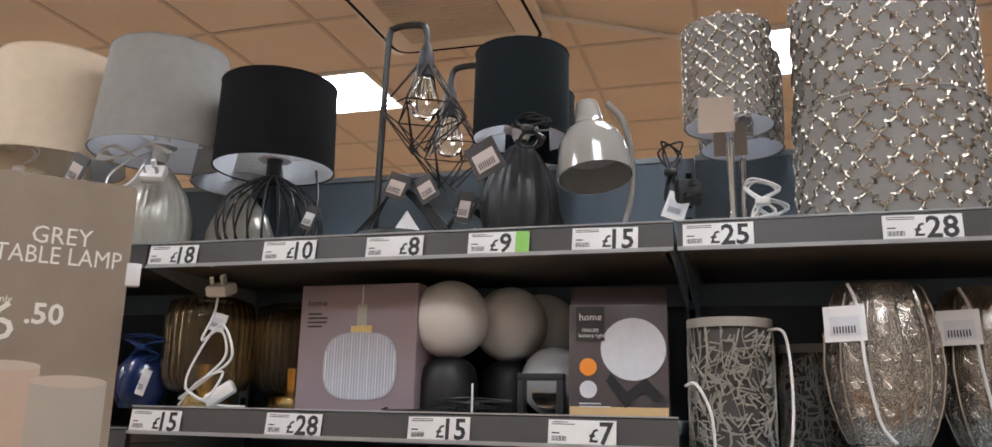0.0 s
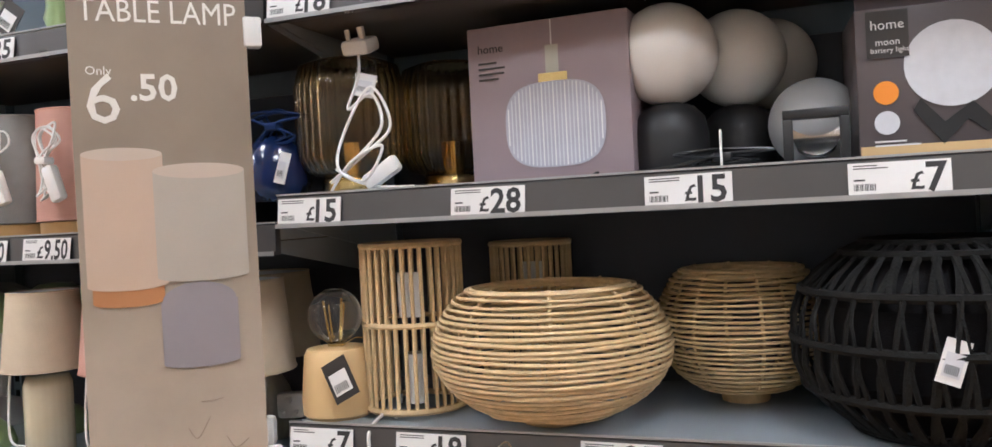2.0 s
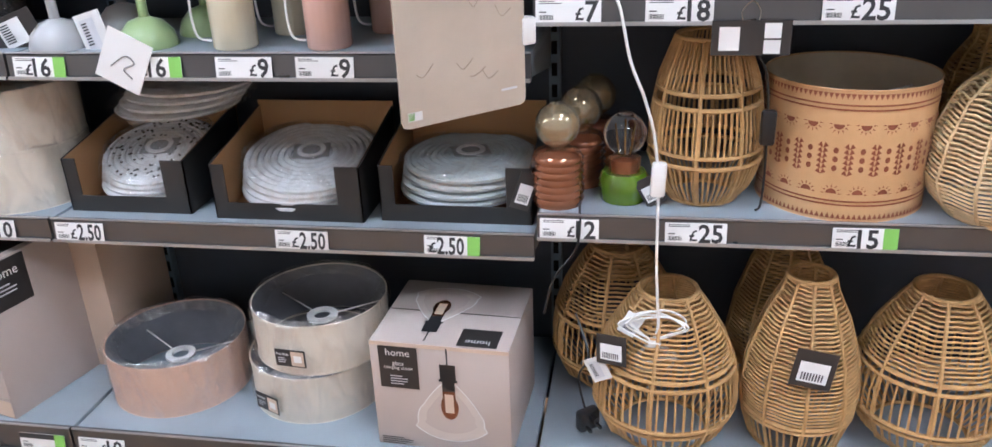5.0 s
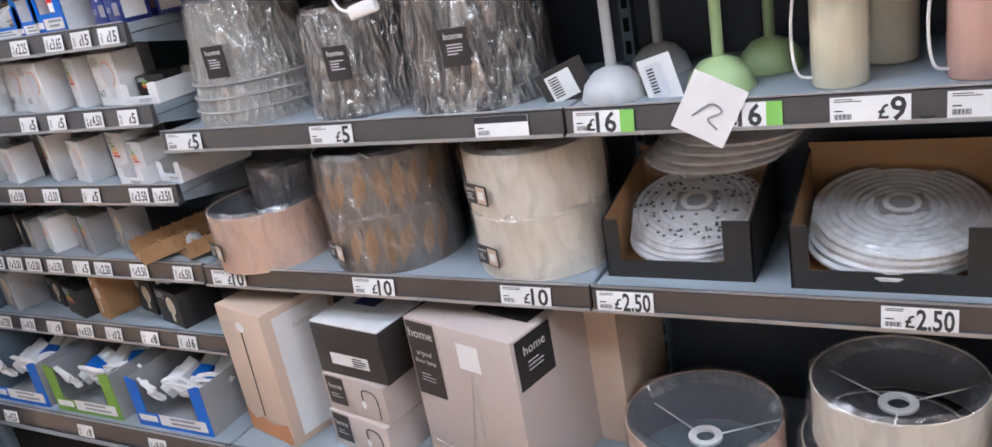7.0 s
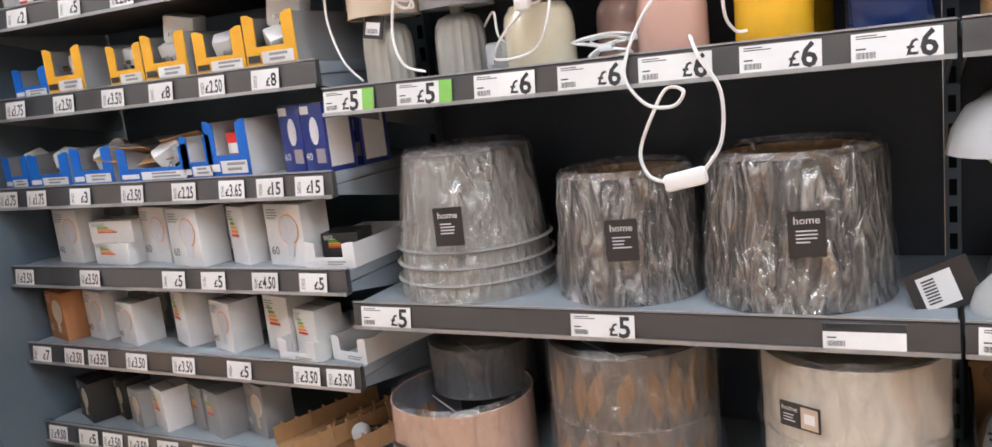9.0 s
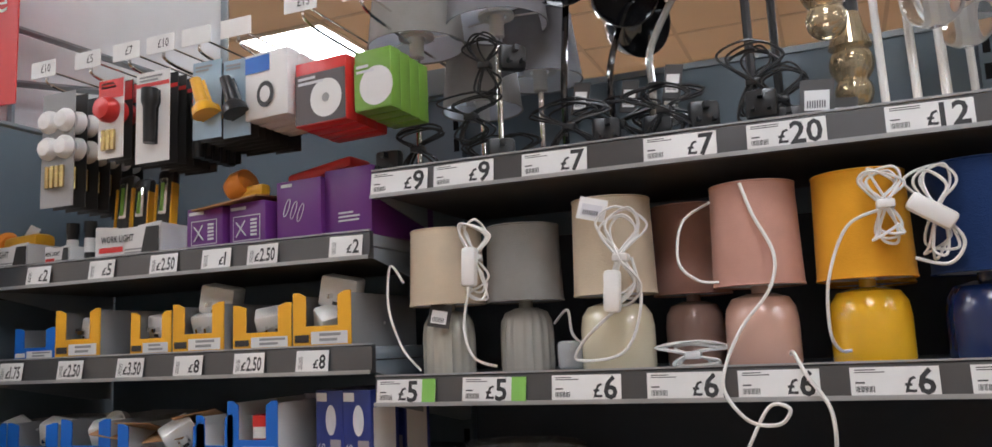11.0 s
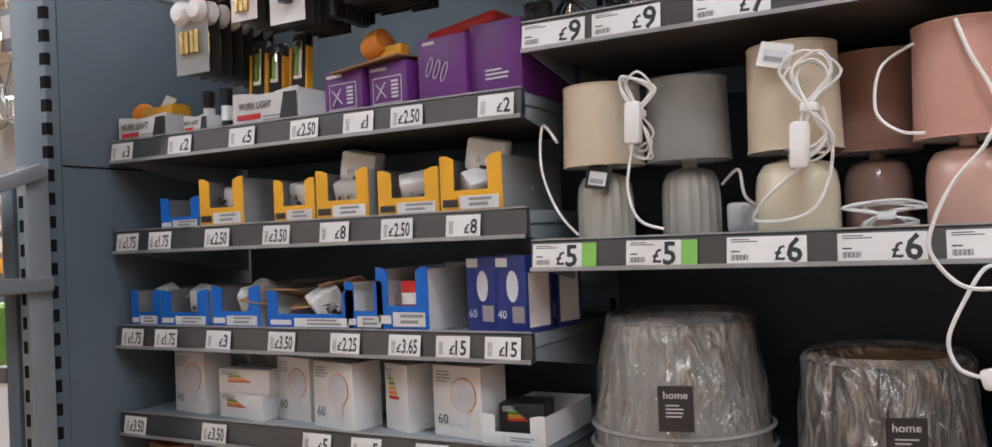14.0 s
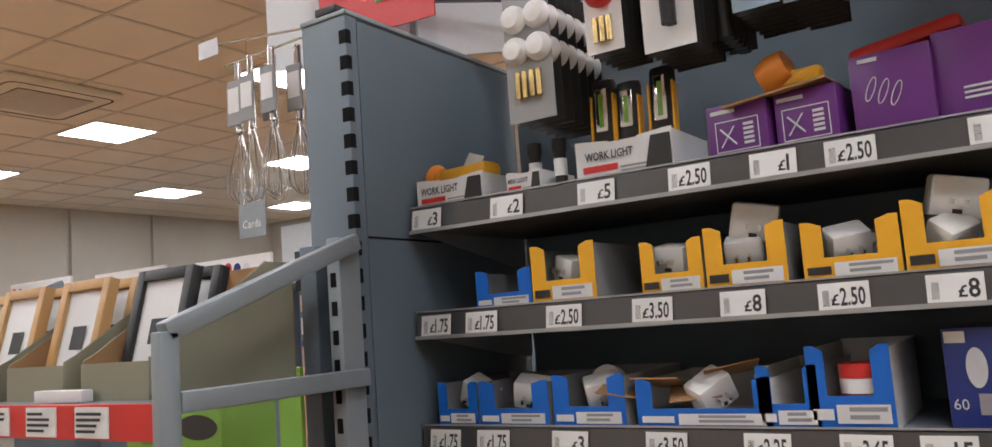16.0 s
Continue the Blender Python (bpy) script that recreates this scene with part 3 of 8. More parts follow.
def shelf(bay, k, z, front, depth):
    x0, x1 = EDGES[bay]
    base = front < FRONT - 0.05
    t = thing("shelf", 0, front, z, "blue-grey steel shelf with a charcoal rail of white price tickets", "shelf", "shelving of bay " + bay.lower())
    d = Shape().box(x0 + 0.003, x1 - 0.003, 0.012, depth, -0.022, 0.0, 0.003)
    part("deck", d, M_DECK, t)
    rail_h = 0.043 if not base else 0.066
    prof = [(0.0, 0.001), (0.004, 0.0035), (0.012, 0.0035), (0.012, -rail_h - 0.001), (-0.0065, -rail_h - 0.001), (-0.0065, -rail_h + 0.004), (-0.002, -rail_h + 0.004)]
    n = len(prof)
    r = Shape().add([(x0 + 0.002, y, z_) for y, z_ in prof] + [(x1 - 0.002, y, z_) for y, z_ in prof],
                    [tuple(range(n)), tuple(range(n, 2 * n))] + [(i, (i + 1) % n, (i + 1) % n + n, i + n) for i in range(n)])
    part("price_rail", r, M_STRIP, t, "charcoal plastic price rail")
    part("rail_lip", Shape().box(x0 + 0.002, x1 - 0.002, -0.0085, -0.0068, -rail_h - 0.002, -rail_h + (0.012 if base else 0.0045)), M_DECK if base else M_RAIL, t)
    part("rail_top_lip", Shape().box(x0 + 0.002, x1 - 0.002, -0.0012, 0.0035, 0.0036, 0.0062), M_RAIL, t)
    if not base:
        # Dark sheet below the deck: the shade under the shelf is its colour.
        part("stiffener", Shape().box(x0 + 0.02, x1 - 0.02, 0.02, depth - 0.01, -0.04, -0.0225), M_SHADOW, t)
        for bx in (x0 + 0.006, x1 - 0.009):
            pl = [(0.015, -0.024), (depth, -0.024), (depth, -0.1), (depth - 0.05, -0.1), (0.015, -0.042)]
            b = Shape().add([(bx, y, q) for y, q in pl] + [(bx + 0.003, y, q) for y, q in pl],
                            [(0, 1, 2, 3, 4), (9, 8, 7, 6, 5)] + [(i, (i + 1) % 5, (i + 1) % 5 + 5, i + 5) for i in range(5)])
            part("bracket", b, M_DECK, t)
    for x, price in PRICES.get((bay, k), ()):
        ob_z = -rail_h / 2 + 0.001
        price_ticket_at(t, x, ob_z, price, bay == "A")
    return t


def price_ticket_at(t, x, z, price, small):
    before = set(o.name for o in t.children)
    price_ticket(t, x, price, small)
    for o in t.children:
        if o.name not in before:
            o.location.z += z


for bay, (x0, x1) in EDGES.items():
    for k, z in enumerate(HEIGHTS[bay]):
        shelf(bay, k, z, FRONT, BACK - FRONT - 0.004)
    shelf(bay, len(HEIGHTS[bay]), BASE_Z, BASE_FRONT, BACK - BASE_FRONT - 0.004)
    p = thing("shelving_unit", (x0 + x1) / 2, BACK, 0, "blue-grey steel back panel of the shop shelving", "shelving panel", "shelving of bay " + bay.lower())
    w = (x1 - x0) / 2
    top = 1.965 if bay != "A" else 1.985
    part("upper_panel", Shape().box(-w + 0.012, w - 0.012, 0, 0.02, 1.66, top), M_PANEL, p)
    part("lower_panel", Shape().box(-w + 0.012, w - 0.012, 0, 0.02, 0.02, 1.659), M_NAVYSHADOW if bay != "A" else M_PANEL, p)
    part("top_cap", Shape().box(-w + 0.012, w - 0.012, -0.004, 0.024, top + 0.0005, top + 0.012), M_POST, p)
    part("plinth", Shape().box(-w, w, BASE_FRONT + 0.03 - BACK, BASE_FRONT + 0.045 - BACK, 0, 0.13), M_SLOT, p)

for x in (-3.124, -2.118, -1.1125, -0.108, 0.896):
    u = thing("shelving_upright", x, BACK - 0.012, 0, "dark slotted steel upright between two shelving bays", "upright", "shelving uprights")
    part("post", Shape().box(-0.012, 0.012, -0.01, 0.04, 0, 1.965), M_PANEL, u)
    slot = None
    for k in range(36):
        slot = part("slot", slot or Shape().box(-0.006, 0.006, -0.0115, -0.0101, 0, 0.028), M_SLOT, u, at=pose(0, 0, 0.26 + k * 0.047)).data


# ---- kinds of things ----
def smooth_path(pts, n=8, closed=False):
    """A rounded line through the points."""
    p = [Vector(q) for q in pts]
    out = []
    m = len(p)
    for i in range(m if closed else m - 1):
        a, b, c, d = (p[(i + k) % m] if closed else p[min(max(i + k, 0), m - 1)] for k in (-1, 0, 1, 2))
        for j in range(n):
            t = j / n
            out.append(0.5 * ((2 * b) + (c - a) * t + (2 * a - 5 * b + 4 * c - d) * t * t + (3 * b - a - 3 * c + d) * t ** 3))
    if not closed:
        out.append(p[-1])
    return out


def cable(parent, pts, material=M_WHITE, r=0.0024, name="cable"):
    return part(name, Shape().tube(smooth_path(pts), r, 6), material, parent)


def bundle(parent, x, y, z, w, h, material=M_WHITE, turns=4, seed=3, r=0.0021, tie=True):
    """A tied hank of flex, with loops above and below the tie."""
    rnd = random.Random(seed)
    pts = []
    for k in range(turns):
        j = lambda s: rnd.uniform(-s, s)
        up, lo = h * rnd.uniform(0.4, 0.55), h * rnd.uniform(0.35, 0.55)
        o = w * rnd.uniform(0.25, 0.5)
        pts += [(x + j(0.006), y - 0.004 * k, z), (x - o + j(0.01), y + j(0.008), z + up * 0.7), (x + j(0.02), y + j(0.01), z + up), (x + o, y + j(0.008), z + up * 0.6),
                (x + j(0.006), y - 0.003 * k, z + 0.004), (x - o * 0.6, y + j(0.008), z - lo * 0.8), (x + j(0.02), y + j(0.01), z - lo), (x + o * 0.7, y + j(0.008), z - lo * 0.6)]
    part("flex_hank", Shape().tube(smooth_path(pts, 6), r, 5), material, parent)
    if tie:
        part("cable_tie", Shape().box(x - 0.012, x + 0.012, y - 0.016, y + 0.006, z - 0.006, z + 0.006, 0.003), material, parent)


def plug(parent, x, y, z, material=M_WHITE, rz=0, rx=0):
    s = Shape().box(-0.024, 0.024, -0.012, 0.012, -0.026, 0.02, 0.007)
    s.box(-0.004, 0.004, -0.028, -0.012, 0.004, 0.014)
    s.box(-0.015, -0.009, -0.028, -0.012, -0.016, -0.01)
    s.box(0.009, 0.015, -0.028, -0.012, -0.016, -0.01)
    return part("plug", s.moved(pose(x, y, z, rx, 0, rz)), material, parent)


def inline_switch(parent, x, y, z, ry=0, material=M_WHITE):
    return part("switch", Shape().box(-0.013, 0.013, -0.009, 0.009, -0.032, 0.032, 0.006).moved(pose(x, y, z, 0, ry, 0)), material, parent, "white inline switch")


def swing_tag(parent, x, y, z, w=0.045, h=0.06, ry=0, rz=0, dark=True, label="charcoal swing tag with a pale barcode label", taupe=False):
    ob = part("tag", Shape().box(-w / 2, w / 2, -0.0008, 0.0008, -h / 2, h / 2), M_LABEL if dark else M_WHITECARD, parent, label, at=pose(x, y, z, -6, ry, rz))
    part("tag_label", rect(-w * 0.36, w * 0.36, -h * 0.34, h * 0.2, -0.0022), M_TAUPE if taupe else M_WHITECARD if dark else M_PALE, ob)
    s = Shape()
    for i in range(8):
        s.join(rect(-w * 0.28 + i * w * 0.07, -w * 0.28 + i * w * 0.07 + w * 0.035, -h * 0.28, -h * 0.08, -0.0032))
    part("barcode", s, M_INK, ob)["kind"] = "stuff"
    return ob


def drum(parent, r0, r1, z0, z1, outer, lining=M_SHADEIN, seg=56, spider=0.0, trim=None, name="shade"):
    part(name, Shape().lathe([(r0, z0), (r1, z1), (r1 - 0.0018, z1), (r0 - 0.0018, z0), (r0, z0)], seg), outer, parent)
    part("lining", Shape().lathe([(r0 - 0.0024, z0 + 0.001), (r1 - 0.0024, z1 - 0.001)], seg), lining, parent)
    for r, z in ((r0, z0), (r1, z1)):
        part("shade_ring", Shape().tube([(r * math.cos(a * math.pi / 24), r * math.sin(a * math.pi / 24), z) for a in range(48)], 0.0016, 5, True), trim or outer, parent)
    if spider:
        s = Shape()
        for k in range(3):
            a = 0.5 + k * 2 * math.pi / 3
            rr = r0 + (r1 - r0) * (spider - z0) / (z1 - z0) - 0.003
            s.tube([(0.02 * math.cos(a), 0.02 * math.sin(a), spider - 0.01), (rr * math.cos(a), rr * math.sin(a), spider)], 0.0018, 5)
        part("spider", s, M_WHITE, parent)
        part("fitting_ring", Shape().lathe([(0.019, spider - 0.012), (0.034, spider - 0.012), (0.034, spider - 0.006), (0.019, spider - 0.006), (0.019, spider - 0.012)], 24), M_WHITE, parent)


def ribs(n, depth):
    return lambda a, r, z: 1 - depth * abs(math.sin(n * a / 2)) ** 0.6


def bulb(parent, x, y, z, r, glass=M_GLASS, gold=True):
    prof = [(0.013, -0.02), (0.014, 0.0)] + [(max(0.014, r * math.cos(radians(q))), r * 0.95 + r * math.sin(radians(q))) for q in range(-75, 91, 11)]
    prof[-1] = (0.0005, prof[-1][1])
    part("bulb", Shape().lathe(prof, 28, x, y).moved(pose(0, 0, z)), glass, parent)
    part("bulb_cap", Shape().lathe([(0.013, -0.035), (0.0135, -0.002), (0.0005, 0.0)], 16, x, y).moved(pose(0, 0, z)), M_BRASS, parent)
    s = Shape()
    for k in range(4):
        a = k * math.pi / 2
        s.tube([(x + 0.006 * math.cos(a), y + 0.006 * math.sin(a), z + 0.01), (x + 0.013 * math.cos(a), y + 0.013 * math.sin(a), z + r * 1.3)], 0.0012, 4)
    part("filament", s, M_BRASS if gold else M_CHROME, parent)


def stem_of(parent, r, z0, z1, material, name="stem", x=0.0, y=0.0):
    return part(name, Shape().lathe([(0.0005, z0), (r, z0), (r, z1), (0.0005, z1)], 18, x, y), material, parent)


def bottle_lamp(x, y, z, w, zb, zs, r0, r1, zt, base_mat, shade_mat, label, rib=0, lining=M_SHADEIN, group="", rz=0, squat=False, ribd=0.06):
    """A lamp with a rounded base of width w up to zb, and a drum shade from zs to zt."""
    t = thing("table_lamp", x, y, z, label, "lamp", group, rz)
    r, h = w / 2, zb
    if squat:
        prof = [(0.0005, 0), (r * 0.95, 0), (r, 0.006), (r, h * 0.6), (r * 0.95, h * 0.8), (r * 0.78, h * 0.94), (r * 0.4, h), (0.012, h), (0.012, h + 0.02), (0.0005, h + 0.02)]
    else:
        prof = [(0.0005, 0), (r * 0.75, 0), (r * 0.9, h * 0.12), (r, h * 0.32), (r * 0.96, h * 0.5), (r * 0.78, h * 0.72), (r * 0.5, h * 0.9), (r * 0.28, h), (0.011, h + 0.002), (0.011, h + 0.02), (0.0005, h + 0.02)]
    part("base", Shape().lathe(prof, 96 if rib else 40, wave=(lambda a, q, zz: 1 - ribd * abs(math.sin(rib * a / 2)) ** 0.7 if q > 0.02 else 1) if rib else None), base_mat, t, sharp=70 if rib else 40)
    part("lamp_holder", Shape().lathe([(0.014, h + 0.012), (0.017, h + 0.02), (0.017, zs + 0.05), (0.0005, zs + 0.05)], 18), M_WHITE, t)
    drum(t, r0, r1, zs, zt, shade_mat, lining, spider=zs + 0.03)
    return t


def rail_text(parent, text, size, x, y, z, material, name="lettering", bold=0.0, squeeze=1.0, align="CENTER"):
    return part(name, words(text, size, x, y, z, bold, squeeze, align), material, parent)


def carton(x, y, z, w, d, h, material, label, name="lamp_box", category="box", rz=0, group="", lean=0.0, bevel=0.002):
    """A closed box; x and y are its front face's middle."""
    t = thing(name, x, y, z, label, category, group, rz, lean)
    part("body", Shape().box(-w / 2, w / 2, 0, d, 0, h, bevel), material, t)
    part("flap_seam", Shape().box(-w / 2 + 0.002, w / 2 - 0.002, d * 0.5 - 0.0006, d * 0.5 + 0.0006, h + 0.0001, h + 0.0012), M_LABEL, t)
    return t


def stick(parent, x0, x1, z0, z1, material, name="printed_panel", y=-0.0016, label=""):
    return part(name, rect(x0, x1, z0, z1, y), material, parent, label)


def oval(cx, cz, a, b, y, n=28):
    return Shape().add([(cx + a * math.cos(2 * math.pi * k / n), y, cz + b * math.sin(2 * math.pi * k / n)) for k in range(n)], [tuple(range(n))])


# ---- sign board ----
def sign_board():
    ang = math.degrees(math.atan2(0.163, 0.17))
    t = thing("promotion_sign", -1.205, 1.2235, 0.925, "tall taupe promotional board for a grey table lamp", "sign", rz=ang)
    w, h = 0.236, 0.927
    c = 0.012
    pts = [(-w / 2 + c, 0), (w / 2 - c, 0), (w / 2 - 0.003, 0.003), (w / 2, c), (w / 2, h - c), (w / 2 - 0.003, h - 0.003), (w / 2 - c, h), (-w / 2 + c, h), (-w / 2 + 0.003, h - 0.003), (-w / 2, h - c), (-w / 2, c), (-w / 2 + 0.003, 0.003)]
    part("board", Shape().plate(pts, 0.004), M_POSTER, t)
    rail_text(t, "GREY", 0.046, 0, -0.0016, h - 0.112, M_SIGNWORD, squeeze=0.9)
    rail_text(t, "TABLE LAMP", 0.046, 0, -0.0016, h - 0.149, M_SIGNWORD, squeeze=0.82)
    rail_text(t, "Only", 0.017, -0.082, -0.0016, h - 0.232, M_SIGNWORD)
    rail_text(t, "6", 0.1, -0.078, -0.0016, h - 0.274, M_SIGNWORD)
    rail_text(t, ".50", 0.052, -0.012, -0.0016, h - 0.256, M_SIGNWORD, bold=0.0012)
    def pic(cx, zb, zt, a, mat_, y):
        s = rect(cx - a, cx + a, zb, zt, y)
        s.join(oval(cx, zb, a, 0.008, y - 0.0001))
        return part("printed_lamp", s, mat_, t)
    pic(-0.058, 0.355, 0.375, 0.046, M_SKIN, -0.0022)
    pic(-0.058, 0.378, 0.56, 0.052, M_SIGNPINK, -0.0026)
    part("printed_lamp", oval(-0.058, 0.56, 0.052, 0.009, -0.003), M_SIGNPALE, t)
    pic(0.034, 0.262, 0.35, 0.052, M_SIGNLILAC, -0.0036)
    part("printed_lamp", oval(0.034, 0.35, 0.05, 0.026, -0.0038), M_SIGNLILAC, t)
    pic(0.042, 0.385, 0.535, 0.062, M_SIGNGREY, -0.0042)
    part("printed_lamp", oval(0.042, 0.535, 0.062, 0.011, -0.0046), M_SIGNPALE, t)
    rnd = random.Random(5)
    for k in range(7):
        a, b = rnd.uniform(-0.09, 0.07), rnd.uniform(0.04, 0.24)
        pts = smooth_path([(a, -0.002, b), (a + 0.012, -0.002, b - rnd.uniform(0, 0.02)), (a + 0.03, -0.002, b + rnd.uniform(-0.01, 0.014))], 5)
        part("plaster_crack", Shape().tube(pts, 0.0007, 4), M_SIGN, t)
    stick(t, -0.108, -0.082, 0.012, 0.026, M_WHITECARD, "sticker")
    stick(t, -0.107, -0.096, 0.013, 0.025, M_GREEN, "sticker")
    stick(t, 0.068, 0.1, 0.03, 0.034, M_PALE, "small_print")
    for o in t.children:
        if o.name.startswith("printed_lamp"):
            o.location.z += 0.02
    for zz in (0.12, h - 0.17):
        part("clip", Shape().box(w / 2 - 0.004, w / 2 + 0.022, -0.004, 0.02, zz - 0.022, zz + 0.022, 0.003), M_WHITE, t, "clear plastic sign clip")


sign_board()

# ---- right bay, top shelf ----
Z0 = 1.744


def caged_lamp(x, y):
    t = thing("table_lamp", x, y, Z0, "black wire bulb-shaped lamp base with a black drum shade", "lamp", "top shelf lamps")
    for k in range(22):
        a = 2 * math.pi * k / 22
        pts = [(r * math.cos(a), r * math.sin(a), z) for r, z in ((0.07, 0.003), (0.098, 0.03), (0.107, 0.075), (0.09, 0.12), (0.055, 0.15), (0.018, 0.17))]
        part("wire", Shape().tube(smooth_path(pts, 4), 0.0022, 5), M_SATIN, t)
    part("foot_ring", Shape().tube([(0.07 * math.cos(a * 0.2618), 0.07 * math.sin(a * 0.2618), 0.003) for a in range(24)], 0.003, 6, True), M_SATIN, t)
    stem_of(t, 0.016, 0.16, 0.235, M_SATIN, "lamp_holder")
    drum(t, 0.125, 0.121, 0.188, 0.372, M_BLACKFAB, spider=0.22)
    swing_tag(t, 0.115, -0.04, 0.07, 0.03, 0.05, 20)
    cable(t, [(0.1, 0, 0.18), (0.118, -0.02, 0.1), (0.11, -0.05, 0.02), (0.08, -0.09, 0.004)], M_BLACK)


def cage_desk_lamp(x, y, high, flip, back=False):
    t = thing("table_lamp", x, y, Z0, "black metal table lamp with a hanging wire cage and filament bulb", "lamp", "top shelf lamps")
    part("base", Shape().lathe([(0.0005, 0), (0.08, 0), (0.082, 0.004), (0.082, 0.022), (0.079, 0.026), (0.0005, 0.026)], 40), M_SATIN, t)
    sx = flip
    part("arm", Shape().tube(smooth_path([(-0.05 * sx, 0, 0.02), (-0.045 * sx, 0, high * 0.5), (-0.04 * sx, 0, high - 0.03), (-0.025 * sx, 0, high), (0.03 * sx, 0, high), (0.043 * sx, 0, high - 0.02), (0.044 * sx, 0, high - 0.06)], 6), 0.007, 8), M_SATIN, t)
    hx, hz = 0.044 * sx, high - 0.06
    part("lamp_holder", Shape().lathe([(0.006, 0.02), (0.014, 0.0), (0.017, -0.025), (0.017, -0.055), (0.0005, -0.055)], 18, hx, 0).moved(pose(0, 0, hz)), M_SATIN, t)
    prof = [(0.013, 0), (0.015, -0.02), (0.028, -0.05), (0.031, -0.07), (0.022, -0.092), (0.0005, -0.1)]
    part("bulb", Shape().lathe(prof, 24, hx, 0).moved(pose(0, 0, hz - 0.045)), M_GLASS, t)
    s = Shape()
    for k in range(4):
        a = k * math.pi / 2
        s.tube([(hx + 0.004 * math.cos(a), 0.004 * math.sin(a), hz - 0.06), (hx + 0.012 * math.cos(a), 0.012 * math.sin(a), hz - 0.11)], 0.001, 4)
    part("filament", s, M_BRASS, t)
    top, mid, low = 0.018, 0.086, 0.02
    for k in range(6):
        a, c = k * math.pi / 3, (k + 1) * math.pi / 3
        A = (hx + top * math.cos(a), top * math.sin(a), hz - 0.03)
        B = (hx + mid * math.cos(a + 0.5), mid * math.sin(a + 0.5), hz - 0.13)
        B2 = (hx + mid * math.cos(c + 0.5), mid * math.sin(c + 0.5), hz - 0.13)
        C = (hx + low * math.cos(a), low * math.sin(a), hz - 0.215)
        A2 = (hx + top * math.cos(c), top * math.sin(c), hz - 0.03)
        for pth in ((A, B), (A2, B), (B, B2), (B, C), (C, B2)):
            part("cage_wire", Shape().tube(pth, 0.0017, 5), M_SATIN, t)
    swing_tag(t, 0.02, -0.06, 0.11, 0.045, 0.05, 20, 0, True, taupe=True)
    swing_tag(t, 0.075, -0.05, 0.105, 0.04, 0.055, -30, 0, True, taupe=True)
    part("hang_tag_stack", Shape().plate([(-0.03, 0.026), (0.03, 0.026), (0.0, 0.07)], 0.002).moved(pose(0.03, -0.03, 0)), M_WHITECARD, t)
    for k in range(5):
        cable(t, [(-0.075 + 0.008 * k, -0.03, 0.03), (-0.03 + 0.006 * k, -0.04, 0.07 + 0.006 * k), (0.01 + 0.004 * k, -0.04, 0.11), (0.06 + 0.006 * k, -0.045, 0.07), (0.11 + 0.006 * k, -0.05, 0.008)], M_BLACK, 0.0019, "flex")
    return t


def bell_lamp(x, y):
    t = thing("desk_lamp", x, y, Z0, "glossy grey enamel desk lamp with a bell shade", "lamp", "top shelf lamps")
    part("base", Shape().lathe([(0.0005, 0), (0.068, 0), (0.07, 0.006), (0.062, 0.014), (0.02, 0.02), (0.0005, 0.02)], 36), M_GREYGLOSS, t)
    part("arm", Shape().tube(smooth_path([(0, 0, 0.015), (0.02, 0.0, 0.12), (0.01, -0.02, 0.22), (-0.02, -0.04, 0.26)], 6), 0.006, 8), M_GREYGLOSS, t)
    prof = [(0.0005, 0.162), (0.012, 0.162), (0.02, 0.156), (0.027, 0.118), (0.03, 0.108), (0.034, 0.104), (0.05, 0.09), (0.061, 0.066), (0.066, 0.036), (0.068, 0.0), (0.066, 0.0), (0.06, 0.05), (0.0005, 0.085)]
    part("shade", Shape().lathe(prof, 40).moved(pose(-0.04, -0.05, 0.115, -10, -8, 0)), M_GREYGLOSS, t)
    bundle(t, 0.09, 0.0, 0.13, 0.05, 0.13, M_BLACK, 3, 8)
    plug(t, 0.12, -0.02, 0.09, M_BLACK, 30)
    swing_tag(t, 0.1, -0.03, 0.06, 0.04, 0.05, 20, 0, False)
    return t


def quatrefoil(cx, cz, s, r):
    """The outline of one four-lobed motif wrapped on a drum of radius r."""
    out = []
    for k in range(32):
        a = 2 * math.pi * k / 32
        b = (a + math.pi / 4) % (math.pi / 2) - math.pi / 4
        q = s * (0.58 * math.cos(b) + math.sqrt(0.42 ** 2 - (0.58 * math.sin(b)) ** 2))
        u, v = q * math.cos(a), q * math.sin(a)
        g = cx + u / r
        out.append((r * math.cos(g), r * math.sin(g), cz + v))
    return out


def filigree(parent, r, z0, z1, s, lo, hi):
    """Polished four-lobed outlines over the part of the drum between two angles."""
    n = max(3, int((hi - lo) * r / (s * 2.0)))
    m = int((z1 - z0) / s)
    me = None
    for j in range(m):
        zc = z0 + s * 0.55 + j * (z1 - z0 - s * 1.1) / max(1, m - 1)
        for i in range(n):
            g = lo + (i + 0.5 * (j % 2)) * (hi - lo) / n
            if me is None:
                me = part("filigree_link", Shape().tube(quatrefoil(0, 0, s, r + 0.001), s * 0.085, 4, True), M_FILIGREE, parent, at=pose(0, 0, zc, 0, 0, math.degrees(g))).data
            else:
                part("filigree_link", me, M_FILIGREE, parent, at=pose(0, 0, zc, 0, 0, math.degrees(g)))


def filigree_shade(x, y, z, r, h, s, label, lo=3.3, hi=6.3):
    t = thing("lampshade", x, y, z, label, "lampshade", "silver filigree shades")
    drum(t, r, r, 0, h, M_GREYFAB, trim=M_CHROME)
    filigree(t, r, 0.004, h - 0.004, s, lo, hi)
    return t


